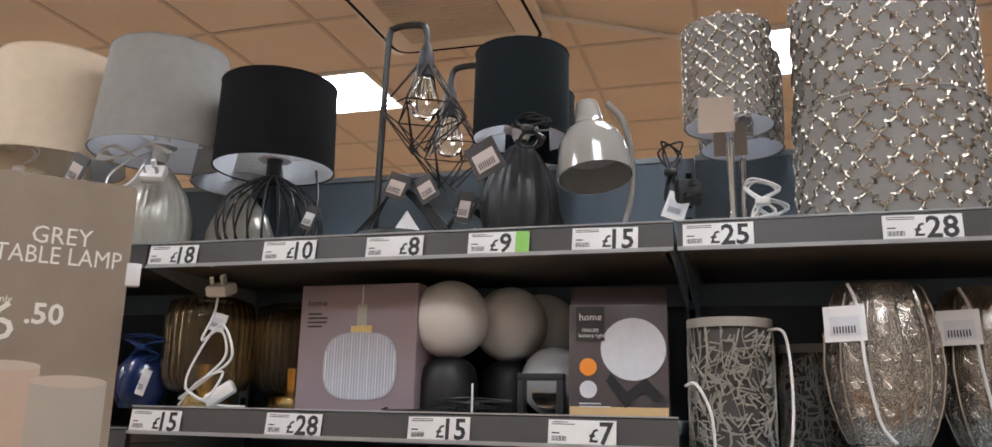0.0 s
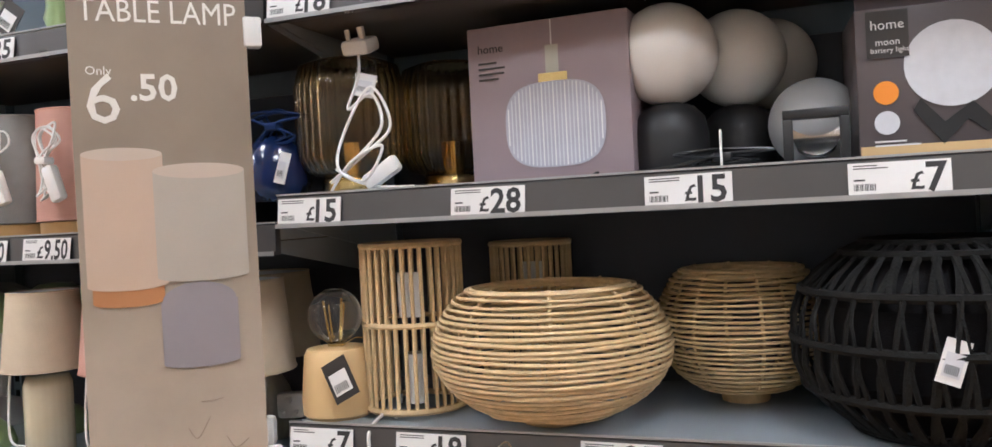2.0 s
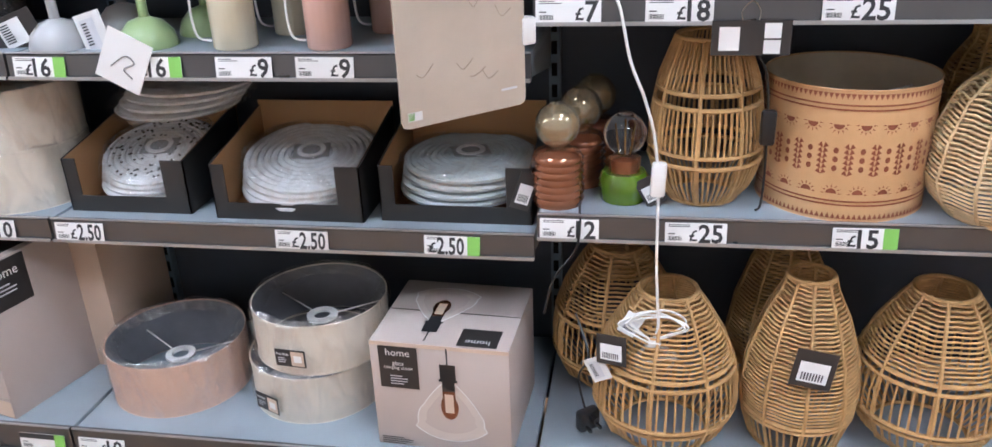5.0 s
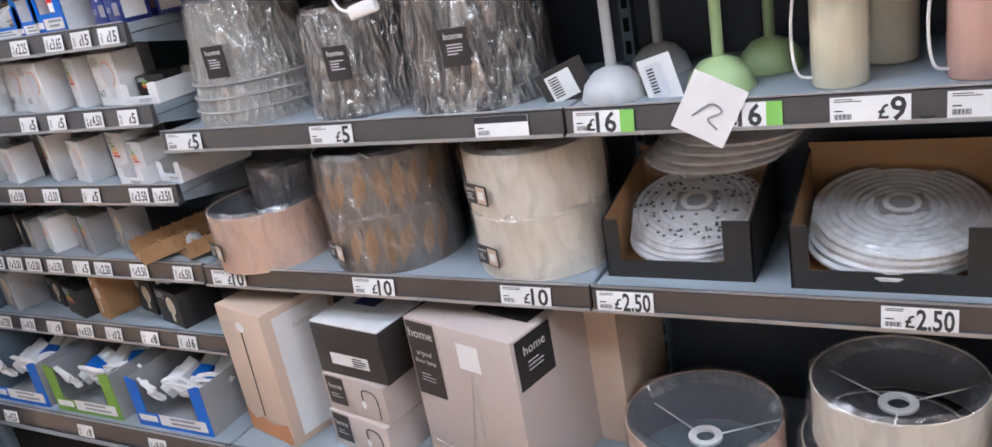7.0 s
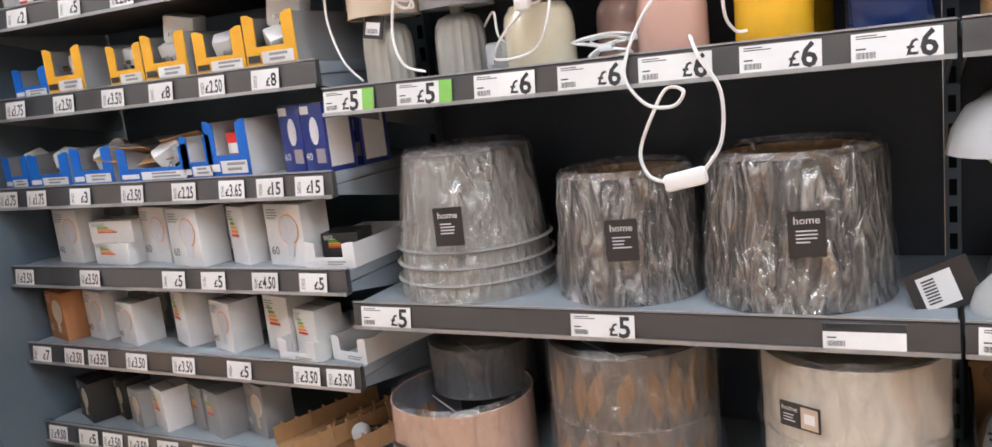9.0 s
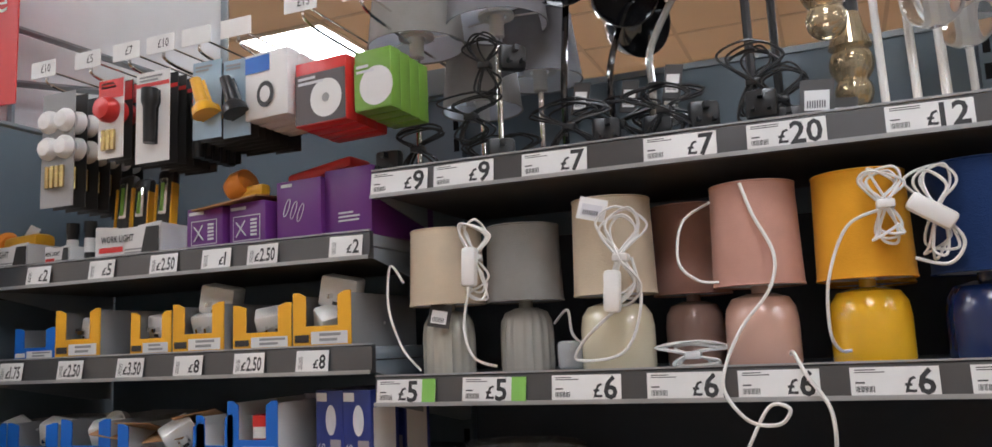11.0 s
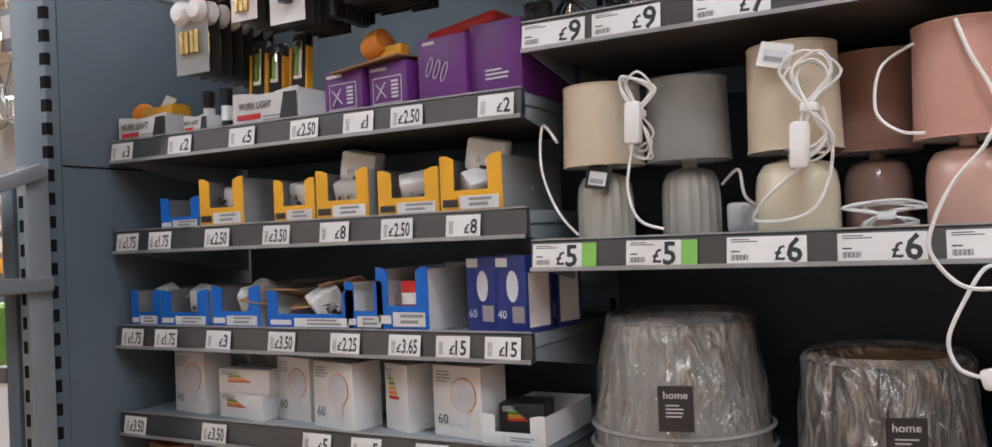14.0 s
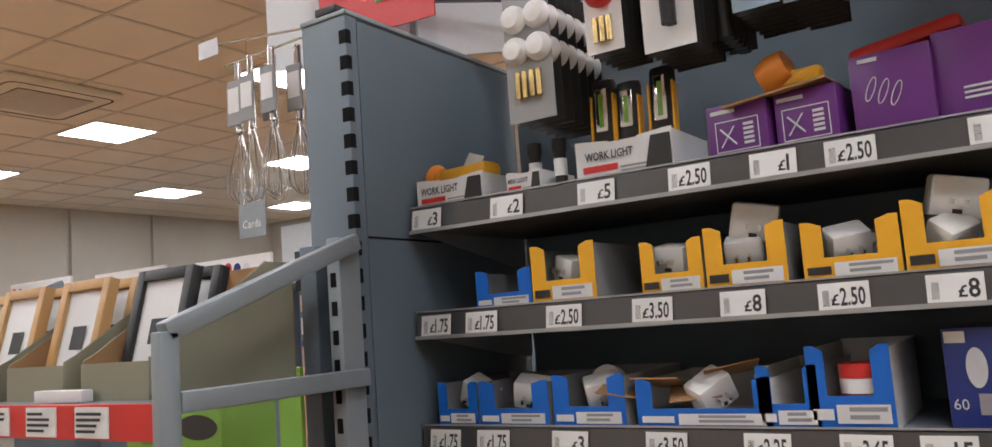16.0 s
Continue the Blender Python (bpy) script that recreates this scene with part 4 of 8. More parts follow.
lamp = bottle_lamp(-1.238, 1.5, Z0, 0.172, 0.21, 0.24, 0.15, 0.127, 0.475, M_CERSTONE, M_GREYFAB, "pearl grey ribbed ceramic lamp with a grey drum shade", 34, group="top shelf lamps")
for k in range(3):
    cable(lamp, [(0.0, -0.075, 0.215), (-0.05 - 0.008 * k, -0.085, 0.24), (-0.085, -0.09, 0.222 - 0.006 * k), (-0.03, -0.085, 0.214), (0.04, -0.085, 0.235), (0.09 + 0.006 * k, -0.085, 0.212)], M_WHITE, 0.0024, "flex_bow")
cable(lamp, [(0.0, -0.075, 0.215), (-0.04, -0.1, 0.17), (-0.03, -0.11, 0.13), (0.02, -0.105, 0.15), (0.04, -0.09, 0.2)])
plug(lamp, 0.06, -0.085, 0.17, M_WHITE, 20, -40)
swing_tag(lamp, -0.1, -0.13, 0.175, 0.06, 0.07, 25, -15, taupe=True)
lamp = bottle_lamp(-1.11, 1.64, Z0, 0.16, 0.17, 0.2, 0.12, 0.1, 0.36, M_CERSTONE, M_GREYFAB, "smaller pearl grey ribbed ceramic lamp with grey shade", 34, group="top shelf lamps")
for i, (x, y) in enumerate(((-1.545, 1.5), (-1.72, 1.6))):
    lamp = bottle_lamp(x, y, Z0, 0.15, 0.2, 0.235, 0.165, 0.135, 0.485, M_CERCREAM, M_CREAM, "cream lamp with a wide cream fabric drum shade", 0, group="top shelf lamps")
    bundle(lamp, 0.02, -0.09, 0.2, 0.09, 0.1, M_WHITE, 3, 20 + i)
caged_lamp(-0.948, 1.5)
cage_desk_lamp(-0.645, 1.47, 0.465, 1)
cage_desk_lamp(-0.565, 1.64, 0.44, -1)
lamp = bottle_lamp(-0.409, 1.5, Z0, 0.155, 0.2, 0.215, 0.094, 0.092, 0.388, M_SATIN, M_DARKFAB, "black faceted lamp base with a dark teal drum shade", 14, group="top shelf lamps", ribd=0.1)
swing_tag(lamp, -0.04, -0.1, 0.15, 0.06, 0.07, -28, 0, taupe=True)
swing_tag(lamp, -0.09, -0.06, 0.07, 0.03, 0.06, 10, 0, taupe=True)
bundle(lamp, 0.04, -0.09, 0.2, 0.1, 0.06, M_BLACK, 4, 6)
bottle_lamp(-0.425, 1.655, Z0, 0.14, 0.17, 0.19, 0.09, 0.088, 0.36, M_SATIN, M_DARKFAB, "second black lamp with a dark teal shade", 14, group="top shelf lamps")
bell_lamp(-0.215, 1.5)
for x, y in ((-0.02, 1.5), (0.0, 1.64)):
    t = thing("table_lamp", x, y, Z0, "chrome stick lamp with a silver filigree drum shade", "lamp", "silver filigree lamps")
    part("base", Shape().lathe([(0.0005, 0), (0.041, 0), (0.042, 0.004), (0.042, 0.028), (0.0005, 0.03)], 36), M_CHROME, t)
    stem_of(t, 0.007, 0.028, 0.24, M_CHROME)
    drum(t, 0.079, 0.077, 0.21, 0.395, M_GREYFAB, trim=M_CHROME, spider=0.25)
    filigree(t, 0.079, 0.214, 0.391, 0.016, 3.3, 6.3)
    part("card_tag", Shape().box(-0.03, 0.03, -0.001, 0.001, -0.032, 0.032), M_SIGN, t, "taupe card tag", at=pose(-0.02, -0.084, 0.205))
    bundle(t, 0.05, -0.03, 0.06, 0.06, 0.08, M_WHITE, 3, 11)
filigree_shade(0.245, 1.52, Z0, 0.157, 0.212, 0.026, "wide silver filigree drum shade, stacked")
filigree_shade(0.243, 1.52, Z0 + 0.214, 0.15, 0.21, 0.026, "wide silver filigree drum shade on another shade")
filigree_shade(0.58, 1.52, Z0, 0.157, 0.212, 0.026, "wide silver filigree drum shade beside a stack")

# ---- right bay, second shelf ----
Z1 = 1.4355


def amber_lamp(x, y):
    t = thing("table_lamp", x, y, Z1, "ribbed amber glass lamp on a brass foot", "lamp", "amber glass lamps")
    part("foot", Shape().lathe([(0.0005, 0), (0.05, 0), (0.052, 0.003), (0.052, 0.028), (0.05, 0.031), (0.0005, 0.031)], 40), M_BRASS, t)
    stem_of(t, 0.018, 0.03, 0.09, M_BRASS, "lamp_holder")
    prof = [(0.05, 0.034), (0.075, 0.04), (0.088, 0.065), (0.089, 0.18), (0.08, 0.215), (0.055, 0.225), (0.054, 0.222), (0.078, 0.212), (0.0855, 0.18), (0.0845, 0.065), (0.073, 0.044), (0.05, 0.037)]
    part("glass_shade", Shape().lathe(prof, 204, wave=lambda a, r, z: 1 + 0.03 * math.sin(34 * a)), M_AMBER, t, sharp=80)
    return t


lamp = amber_lamp(-1.065, 1.5)
plug(lamp, 0.06, -0.06, 0.235, M_WHITE, 0, -70)
cable(lamp, [(0.06, -0.07, 0.23), (0.075, -0.1, 0.18), (0.06, -0.11, 0.13), (0.1, -0.11, 0.15), (0.115, -0.11, 0.1), (0.07, -0.12, 0.05), (0.03, -0.12, 0.02), (0.09, -0.12, 0.06), (0.13, -0.11, 0.1), (0.1, -0.11, 0.16), (0.06, -0.12, 0.1), (0.05, -0.13, 0.04), (0.1, -0.12, 0.012), (0.16, -0.1, 0.008)])
cable(lamp, [(0.03, -0.12, 0.008), (0.07, -0.125, 0.05), (0.12, -0.12, 0.07), (0.09, -0.125, 0.02), (0.04, -0.12, 0.04)])
inline_switch(lamp, 0.115, -0.115, 0.03, 60)
swing_tag(lamp, 0.085, -0.1, 0.165, 0.035, 0.035, 15, 0, False)
amber_lamp(-0.94, 1.63)
t = thing("table_lamp", -1.185, 1.46, Z1, "navy blue ridged glass lamp base with tangled blue flex", "lamp")
part("base", Shape().lathe([(0.0005, 0), (0.04, 0), (0.055, 0.03), (0.05, 0.08), (0.02, 0.12), (0.0005, 0.12)], 60, wave=lambda a, r, z: 1 + 0.02 * math.sin(24 * a + z * 200)), M_CERNAVY, t, sharp=80)
bundle(t, 0.02, -0.03, 0.12, 0.1, 0.05, M_NAVYFAB, 4, 2)
swing_tag(t, 0.05, -0.06, 0.05, 0.02, 0.05, 15, 0, False)

box = carton(-0.705, 1.44, Z1, 0.245, 0.22, 0.238, M_MAUVE, "mauve carton printed with a ribbed glass pendant lamp", rz=-2)
glass = []
for k in range(40):
    g = 2 * math.pi * k / 40
    c, q = math.cos(g), math.sin(g)
    glass.append((0.01 + 0.076 * math.copysign(abs(c) ** 0.62, c), -0.0018, 0.086 + 0.062 * math.copysign(abs(q) ** 0.72, q)))
part("printed_glass", Shape().add(glass, [tuple(range(40))]), M_GLASSLILAC, box)
for k in range(25):
    u = (k - 12) / 12.6
    hh = 0.06 * (1 - abs(u) ** 3.2) ** 0.42
    part("printed_rib", rect(0.01 + 0.074 * u - 0.001, 0.01 + 0.074 * u + 0.001, 0.086 - hh, 0.086 + hh, -0.0026), M_PALE if k % 3 else M_WHITECARD, box)
stick(box, -0.012, 0.032, 0.147, 0.16, M_BRASS, "printed_cap")
stick(box, 0.0, 0.02, 0.16, 0.2, M_CERSTONE, "printed_cap")
stick(box, 0.009, 0.011, 0.2, 0.236, M_WHITECARD, "printed_flex")
rail_text(box, "home", 0.018, -0.085, -0.002, 0.204, M_LABEL)
part("small_print", bars(-0.105, -0.06, -0.002, 0.185, 4, 0.003, 0.005), M_LABEL, box)


def globe_lamp(x, y, tilt=0):
    t = thing("table_lamp", x, y, Z1, "opal white globe lamp on a rounded black base", "lamp", "globe lamps")
    part("base", Shape().lathe([(0.0005, 0), (0.053, 0), (0.055, 0.004), (0.055, 0.06), (0.05, 0.085), (0.036, 0.1), (0.018, 0.106), (0.0005, 0.107)], 44), M_SATIN, t)
    part("globe", Shape().lathe(ball(0.0735, 0.177), 44), M_OPAL, t)
    return t


lamp = globe_lamp(-0.541, 1.5)
bundle(lamp, 0.08, -0.08, 0.02, 0.16, 0.02, M_BLACK, 5, 9, 0.0021)
cable(lamp, [(-0.055, -0.02, 0.012), (-0.08, -0.05, 0.015), (-0.1, -0.07, 0.008), (-0.07, -0.09, 0.006), (0.0, -0.09, 0.01), (0.06, -0.09, 0.02)], M_BLACK)
part("cable_tie", Shape().box(0.078, 0.081, -0.1, -0.097, 0.0, 0.055), M_WHITE, lamp)
globe_lamp(-0.452, 1.6)
globe_lamp(-0.41, 1.7)
t = thing("globe_light", -0.345, 1.53, Z1, "clear grey globe light lying beside a black square bracket", "lamp")
part("globe", Shape().lathe(ball(0.063, 0.064), 36), M_CONE, t)
part("collar", Shape().lathe([(0.022, 0), (0.03, 0.004), (0.03, 0.014), (0.0005, 0.014)], 24).moved(pose(0, -0.045, 0.04, 70, 0, 0)), M_CHROME, t)
sq = Shape()
for x0, x1, z0, z1 in ((-0.04, 0.04, 0.062, 0.074), (0.028, 0.04, 0.0, 0.062), (-0.04, -0.028, 0.0, 0.062)):
    sq.box(x0, x1, -0.012, 0.012, z0, z1, 0.0015)
t = thing("square_bracket_lamp", -0.345, 1.425, Z1, "black square metal frame of a small lamp", "lamp frame")
part("frame", sq, M_SATIN, t)

box = carton(-0.213, 1.42, Z1, 0.165, 0.14, 0.19, M_MAUVED, "dark mauve battery moon light carton with a raised lid flap", rz=4)
part("lid_flap", Shape().box(-0.08, 0.08, 0.003, 0.006, 0.0, 0.045).moved(pose(0, 0, 0.19, -38, 0, 0)), M_MAUVED, box)
part("printed_moon", oval(0.025, 0.115, 0.054, 0.052, -0.0018), M_PALE, box)
stick(box, -0.07, -0.022, 0.128, 0.186, M_LABEL, "printed_label", -0.0026)
rail_text(box, "home", 0.017, -0.046, -0.0034, 0.168, M_WHITECARD)
rail_text(box, "moon", 0.012, -0.046, -0.0034, 0.147, M_WHITECARD)
rail_text(box, "battery light", 0.009, -0.044, -0.0034, 0.137, M_WHITECARD)
part("printed_spot", oval(-0.05, 0.085, 0.0145, 0.0145, -0.0018), M_ORANGE, box)
part("printed_spot", oval(-0.05, 0.048, 0.0145, 0.0145, -0.0018), M_PALE, box)
part("printed_stand", Shape().plate([(-0.012, 0.075), (0.014, 0.045), (0.045, 0.068), (0.075, 0.036), (0.06, 0.03), (0.04, 0.047), (0.012, 0.018), (-0.02, 0.062)], 0.0006).moved(pose(0, -0.003, 0)), M_SATIN, box)
stick(box, -0.081, 0.081, 0.003, 0.02, M_WOOD, "printed_table")
part("small_print", bars(-0.065, -0.01, -0.0024, 0.026, 2, 0.002, 0.003), M_WHITECARD, box)

# ---- far right bay ----
Z1R = 1.381


def lattice_cylinder(x, y, r, h, seed):
    t = thing("table_lamp", x, y, Z1R, "warm grey metal cylinder lamp cut in a tangled branch pattern", "lamp", "branch pattern lamps")
    rnd = random.Random(seed)
    web = Shape()
    for k in range(620):
        a, z, turn = rnd.uniform(0, 6.283), rnd.uniform(0.02, h - 0.03), rnd.uniform(-1.5, 1.5)
        ln = rnd.uniform(0.012, 0.03)
        q = [(a + ln * u * math.cos(turn) / r, z + ln * u * math.sin(turn)) for u in (0, 0.5, 1)]
        web.tube([(r * math.cos(g), r * math.sin(g), min(max(w_, 0.01), h - 0.02)) for g, w_ in q], 0.0015, 4)
    part("fine_web", web, M_MESHGREY, t)["kind"] = "stuff"
    for k in range(70):
        a, z = rnd.uniform(0, 6.283), rnd.uniform(-0.02, h)
        lean, ln = rnd.uniform(-4, 4), rnd.uniform(0.08, 0.2)
        pts = []
        for i in range(7):
            zz = z + ln * i / 6
            if 0.008 < zz < h - 0.006:
                g = a + lean * ln * i / 6 + 0.1 * math.sin(i)
                pts.append((r * math.cos(g), r * math.sin(g), zz))
        if len(pts) > 1:
            part("branch", Shape().tube(pts, 0.0023, 4, flat=0.4), M_MESHGREY, t)
    for z in (0.008, h - 0.007):
        part("rim", Shape().lathe([(r - 0.002, z - 0.008), (r + 0.001, z - 0.008), (r + 0.001, z + 0.007), (r - 0.002, z + 0.007), (r - 0.002, z - 0.008)], 48), M_MESHGREY, t)
    # Dark cup added inside, painting the shade that shows through the gaps.
    part("liner", Shape().lathe([(0.0005, 0.002), (r * 0.93, 0.002), (r * 0.93, h - 0.004)], 40), M_SHADOW, t)
    return t


lamp = lattice_cylinder(-0.033, 1.45, 0.068, 0.218, 4)
cable(lamp, [(0.06, -0.02, 0.2), (0.085, -0.05, 0.19), (0.092, -0.06, 0.1), (0.085, -0.07, 0.02), (0.07, -0.08, 0.006)])
cable(lamp, [(-0.07, -0.04, 0.11), (-0.05, -0.08, 0.11), (-0.028, -0.09, 0.06), (-0.025, -0.095, -0.02)])
lattice_cylinder(0.105, 1.62, 0.06, 0.19, 9)
for i, (x, y) in enumerate(((0.199, 1.47), (0.37, 1.54), (0.6, 1.5))):
    t = thing("table_lamp", x, y, Z1R, "hammered silver barrel lamp with an embossed flower pattern", "lamp", "silver barrel lamps")
    part("foot", Shape().lathe([(0.0005, 0), (0.058, 0), (0.06, 0.004), (0.06, 0.024), (0.0005, 0.026)], 40), M_CHROME, t)
    prof = [(0.058, 0.026), (0.07, 0.05), (0.082, 0.09), (0.089, 0.14), (0.086, 0.19), (0.077, 0.235), (0.066, 0.266), (0.06, 0.272), (0.0005, 0.262)]
    part("body", Shape().lathe(prof, 60), M_PIERCED, t)
    for k in range(12):
        g = math.radians(30 * k + 11)
        part("seam", Shape().tube([((q[0] + 0.0005) * math.cos(g), (q[0] + 0.0005) * math.sin(g), q[1]) for q in prof[:8]], 0.0016, 4), M_FILIGREE, t)
    dot = None
    for k in range(12):
        for j in range(5):
            zz = 0.075 + 0.04 * j
            rr = float(np.interp(zz, [q[1] for q in prof[:8]], [q[0] for q in prof[:8]]))
            g = math.radians(30 * k + 26)
            dot = part("boss", dot or Shape().lathe([(0.0005, 0.0022), (0.003, 0.002), (0.0036, 0.0008), (0.0075, 0.0014), (0.0085, 0.0)], 12).moved(pose(0, 0, 0, 0, 90, 0)), M_HAMMER, t,
                       at=pose(rr * math.cos(g), rr * math.sin(g), zz, 0, 0, math.degrees(g))).data
    cable(t, [(-0.05, -0.06, 0.27), (-0.04, -0.08, 0.23), (-0.035, -0.093, 0.14), (-0.02, -0.085, 0.06), (0.0, -0.075, 0.03)])
    swing_tag(t, -0.06, -0.085, 0.205, 0.06, 0.055, -2, -10, False)
Z2R = 1.0385
for x in (0.075, 0.33):
    bottle_lamp(x, 1.5, Z2R, 0.13, 0.1, 0.13, 0.095, 0.085, 0.29, M_CERGREY, M_GREYFAB, "grey ceramic lamp with a grey drum shade", 30, group="grey lamps below")
t = thing("flex_coil", -0.04, 1.42, Z2R, "coil of white lamp flex with an inline switch", "cable")
bundle(t, 0, 0, 0.03, 0.1, 0.05, M_WHITE, 3, 31)


def wrap(parent, r0, r1, z0, z1, mat_=M_FILM, seed=1, over=0.012, seg=64):
    """Loose crinkled film around a drum, gathered over the top."""
    rnd = random.Random(seed)
    ph = [rnd.uniform(0, 6.28) for _ in range(6)]

    def wv(a, r, z):
        return 1 + 0.018 * math.sin(7 * a + ph[0] + z * 40) + 0.014 * math.sin(13 * a + ph[1] - z * 25) + 0.01 * math.sin(23 * a + ph[2] + z * 60)
    n = 10
    prof = [(r0 + 0.005 + (r1 - r0) * k / n, z0 + (z1 - z0) * k / n) for k in range(n + 1)]
    prof += [(r1 - 0.004, z1 + over), (r1 * 0.9, z1 + over * 0.6), (r1 * 0.8, z1 - over)]
    return part("film", Shape().lathe(prof, seg, wave=wv), mat_, parent, "crinkled clear plastic wrap", sharp=25)


def wrapped_shade(x, y, z, r0, r1, h, outer, label, lining=M_SHADEIN, seed=1, tag=True, group="wrapped shades", film=M_FILM, rz=0.0, spider=True):
    t = thing("lampshade", x, y, z, label, "lampshade", group, rz)
    drum(t, r0, r1, 0.002, h, outer, lining, spider=h * 0.5 if spider else 0)
    wrap(t, r0, r1, 0.002, h, film, seed)
    if tag:
        g = math.radians(283)
        rr = max(r0, r1) + 0.008
        lab = part("label", Shape().box(-0.026, 0.026, -0.0008, 0.0008, -0.034, 0.034), M_LABEL, t, "charcoal printed label", at=pose(rr * math.cos(g), rr * math.sin(g), h * 0.55, 0, 0, 13))
        part("label_text", words("home", 0.016, 0, -0.0016, 0.02), M_WHITECARD, lab)
        part("small_print", bars(-0.015, 0.015, -0.0016, 0.006, 4, 0.002, 0.0035, seed), M_PALE, lab)
    return t


wrapped_shade(0.0, 1.48, 0.69, 0.125, 0.11, 0.25, M_MOTTLE, "natural drum shade in crinkled clear wrap", seed=44, tag=False)

# ---- right bay, third shelf ----
Z2 = 1.0926
t = thing("table_lamp", -1.066, 1.42, Z2, "turned pale wood lamp base with a bare filament bulb", "lamp")
part("base", Shape().lathe([(0.0005, 0), (0.05, 0), (0.056, 0.006), (0.057, 0.03), (0.051, 0.096), (0.046, 0.106), (0.02, 0.109), (0.0005, 0.109)], 40), M_WOOD, t)
bulb(t, 0, 0, 0.115, 0.043)
swing_tag(t, 0.042, -0.062, 0.068, 0.045, 0.062, -28)
cable(t, [(0.02, 0.05, 0.03), (0.05, 0.03, 0.1), (0.04, 0.0, 0.122), (0.02, -0.02, 0.11)], M_BRASS, 0.0008)


def rattan_cylinder(x, y, r, h):
    t = thing("table_lamp", x, y, Z2, "natural rattan cane cylinder lamp", "lamp", "rattan lamps")
    cane = None
    for k in range(34):
        a = 360 * k / 34
        cane = part("cane", cane or Shape().tube([(r, 0, 0.012), (r, 0.0006, h * 0.5), (r, 0, h - 0.004)], 0.0032, 6), M_RATTAN, t, at=pose(0, 0, 0, 0, 0, a + random.uniform(-1, 1))).data
    for z, q in ((0.012, 0.0055), (h * 0.53, 0.0045), (h - 0.004, 0.005)):
        part("hoop", Shape().tube([(r * math.cos(j * 0.1745), r * math.sin(j * 0.1745), z) for j in range(36)], q, 6, True), M_RATTAN, t)
    stem_of(t, 0.017, 0.012, 0.09, M_WHITE, "lamp_holder")
    for k in range(3):
        a = k * 2.094 + 0.4
        stem_of(t, 0.003, 0, 0.014, M_WHITE, "foot", r * 0.8 * math.cos(a), r * 0.8 * math.sin(a))
    stick(t, -0.01, 0.03, 0.15, 0.22, M_WHITECARD, "care_label", -0.03)
    return t


lamp = rattan_cylinder(-0.953, 1.47, 0.078, 0.267)
cable(lamp, [(-0.02, -0.07, 0.012), (-0.022, -0.11, 0.0), (-0.012, -0.14, -0.02), (0.006, -0.148, -0.1), (0.03, -0.15, -0.16), (0.048, -0.15, -0.22), (0.056, -0.15, -0.275)], r=0.0028)
inline_switch(lamp, 0.059, -0.15, -0.305, 2)
cable(lamp, [(0.06, -0.15, -0.335), (0.062, -0.15, -0.46), (0.066, -0.15, -0.53), (0.07, -0.15, -0.6), (0.06, -0.15, -0.63)], r=0.0028)
bundle(lamp, 0.065, -0.15, -0.63, 0.13, 0.12, M_WHITE, 4, 15)
rattan_cylinder(-0.815, 1.655, 0.068, 0.255)


def cane_oval(x, y, z, R, h, foot, label, material, rings, seed, thick=0.0036):
    t = thing("pendant_shade", x, y, z, label, "lampshade", "rattan shades")
    rnd = random.Random(seed)
    top = 0.62 * R

    def rad(u):
        return R * (0.66 + 0.34 * math.sin(math.pi * u) ** 0.7) if u > 0.5 else R * (0.45 + 0.55 * math.sin(math.pi * u) ** 0.6)
    for k in range(rings):
        u = (k + 0.5) / rings
        r = rad(u)
        zz = foot + (h - foot) * u
        w1, w2, p1, p2 = rnd.uniform(0, 0.0016), rnd.uniform(0, 0.0015), rnd.uniform(0, 6), rnd.uniform(0, 6)
        pts = [((r + w2 * math.sin(5 * g + p2)) * math.cos(g), (r + w2 * math.sin(5 * g + p2)) * math.sin(g), zz + w1 * math.sin(3 * g + p1)) for g in (j * math.pi / 32 for j in range(64))]
        part("cane", Shape().tube(pts, thick * rnd.uniform(0.85, 1.15), 6, True), material, t)
    for k in range(8):
        a = k * math.pi / 4 + 0.3
        pts = [((rad(u) - 0.004) * math.cos(a), (rad(u) - 0.004) * math.sin(a), foot + (h - foot) * u) for u in (i / 14 for i in range(15))]
        part("rib", Shape().tube(pts, 0.003, 5), material, t)
    part("foot_ring", Shape().lathe([(R * 0.27, 0), (R * 0.28, 0.004), (R * 0.27, foot), (R * 0.45, foot + 0.006), (R * 0.43, foot + 0.01), (R * 0.25, foot + 0.004), (R * 0.25, 0.0), (R * 0.27, 0)], 40), material, t)
    for j, zz in enumerate((h - 0.004, h - 0.01)):
        part("rim", Shape().tube([(rad(1) * math.cos(g * 0.1309), rad(1) * math.sin(g * 0.1309), zz) for g in range(48)], 0.0045, 6, True), material, t)
    return t


cane_oval(-0.717, 1.44, Z2, 0.173, 0.198, 0.016, "wide natural cane oval lampshade", M_RATTAN, 24, 2, 0.0027)
cane_oval(-0.462, 1.61, Z2, 0.13, 0.205, 0.02, "natural cane rounded lampshade with close rings", M_RATTAN, 25, 7, 0.0023)
lab = thing("price_flag", -0.758, 1.333, 1.0, "folded charcoal card with white labels hanging on wire", "label")
part("card", Shape().box(-0.062, 0.062, -0.001, 0.001, 0.0, 0.056), M_LABEL, lab)
for x0, x1, z0, z1 in ((-0.05, -0.018, 0.008, 0.046), (0.02, 0.046, 0.028, 0.052), (0.02, 0.046, 0.003, 0.025)):
    part("white_label", rect(x0, x1, z0, z1, -0.0022), M_WHITECARD, lab)
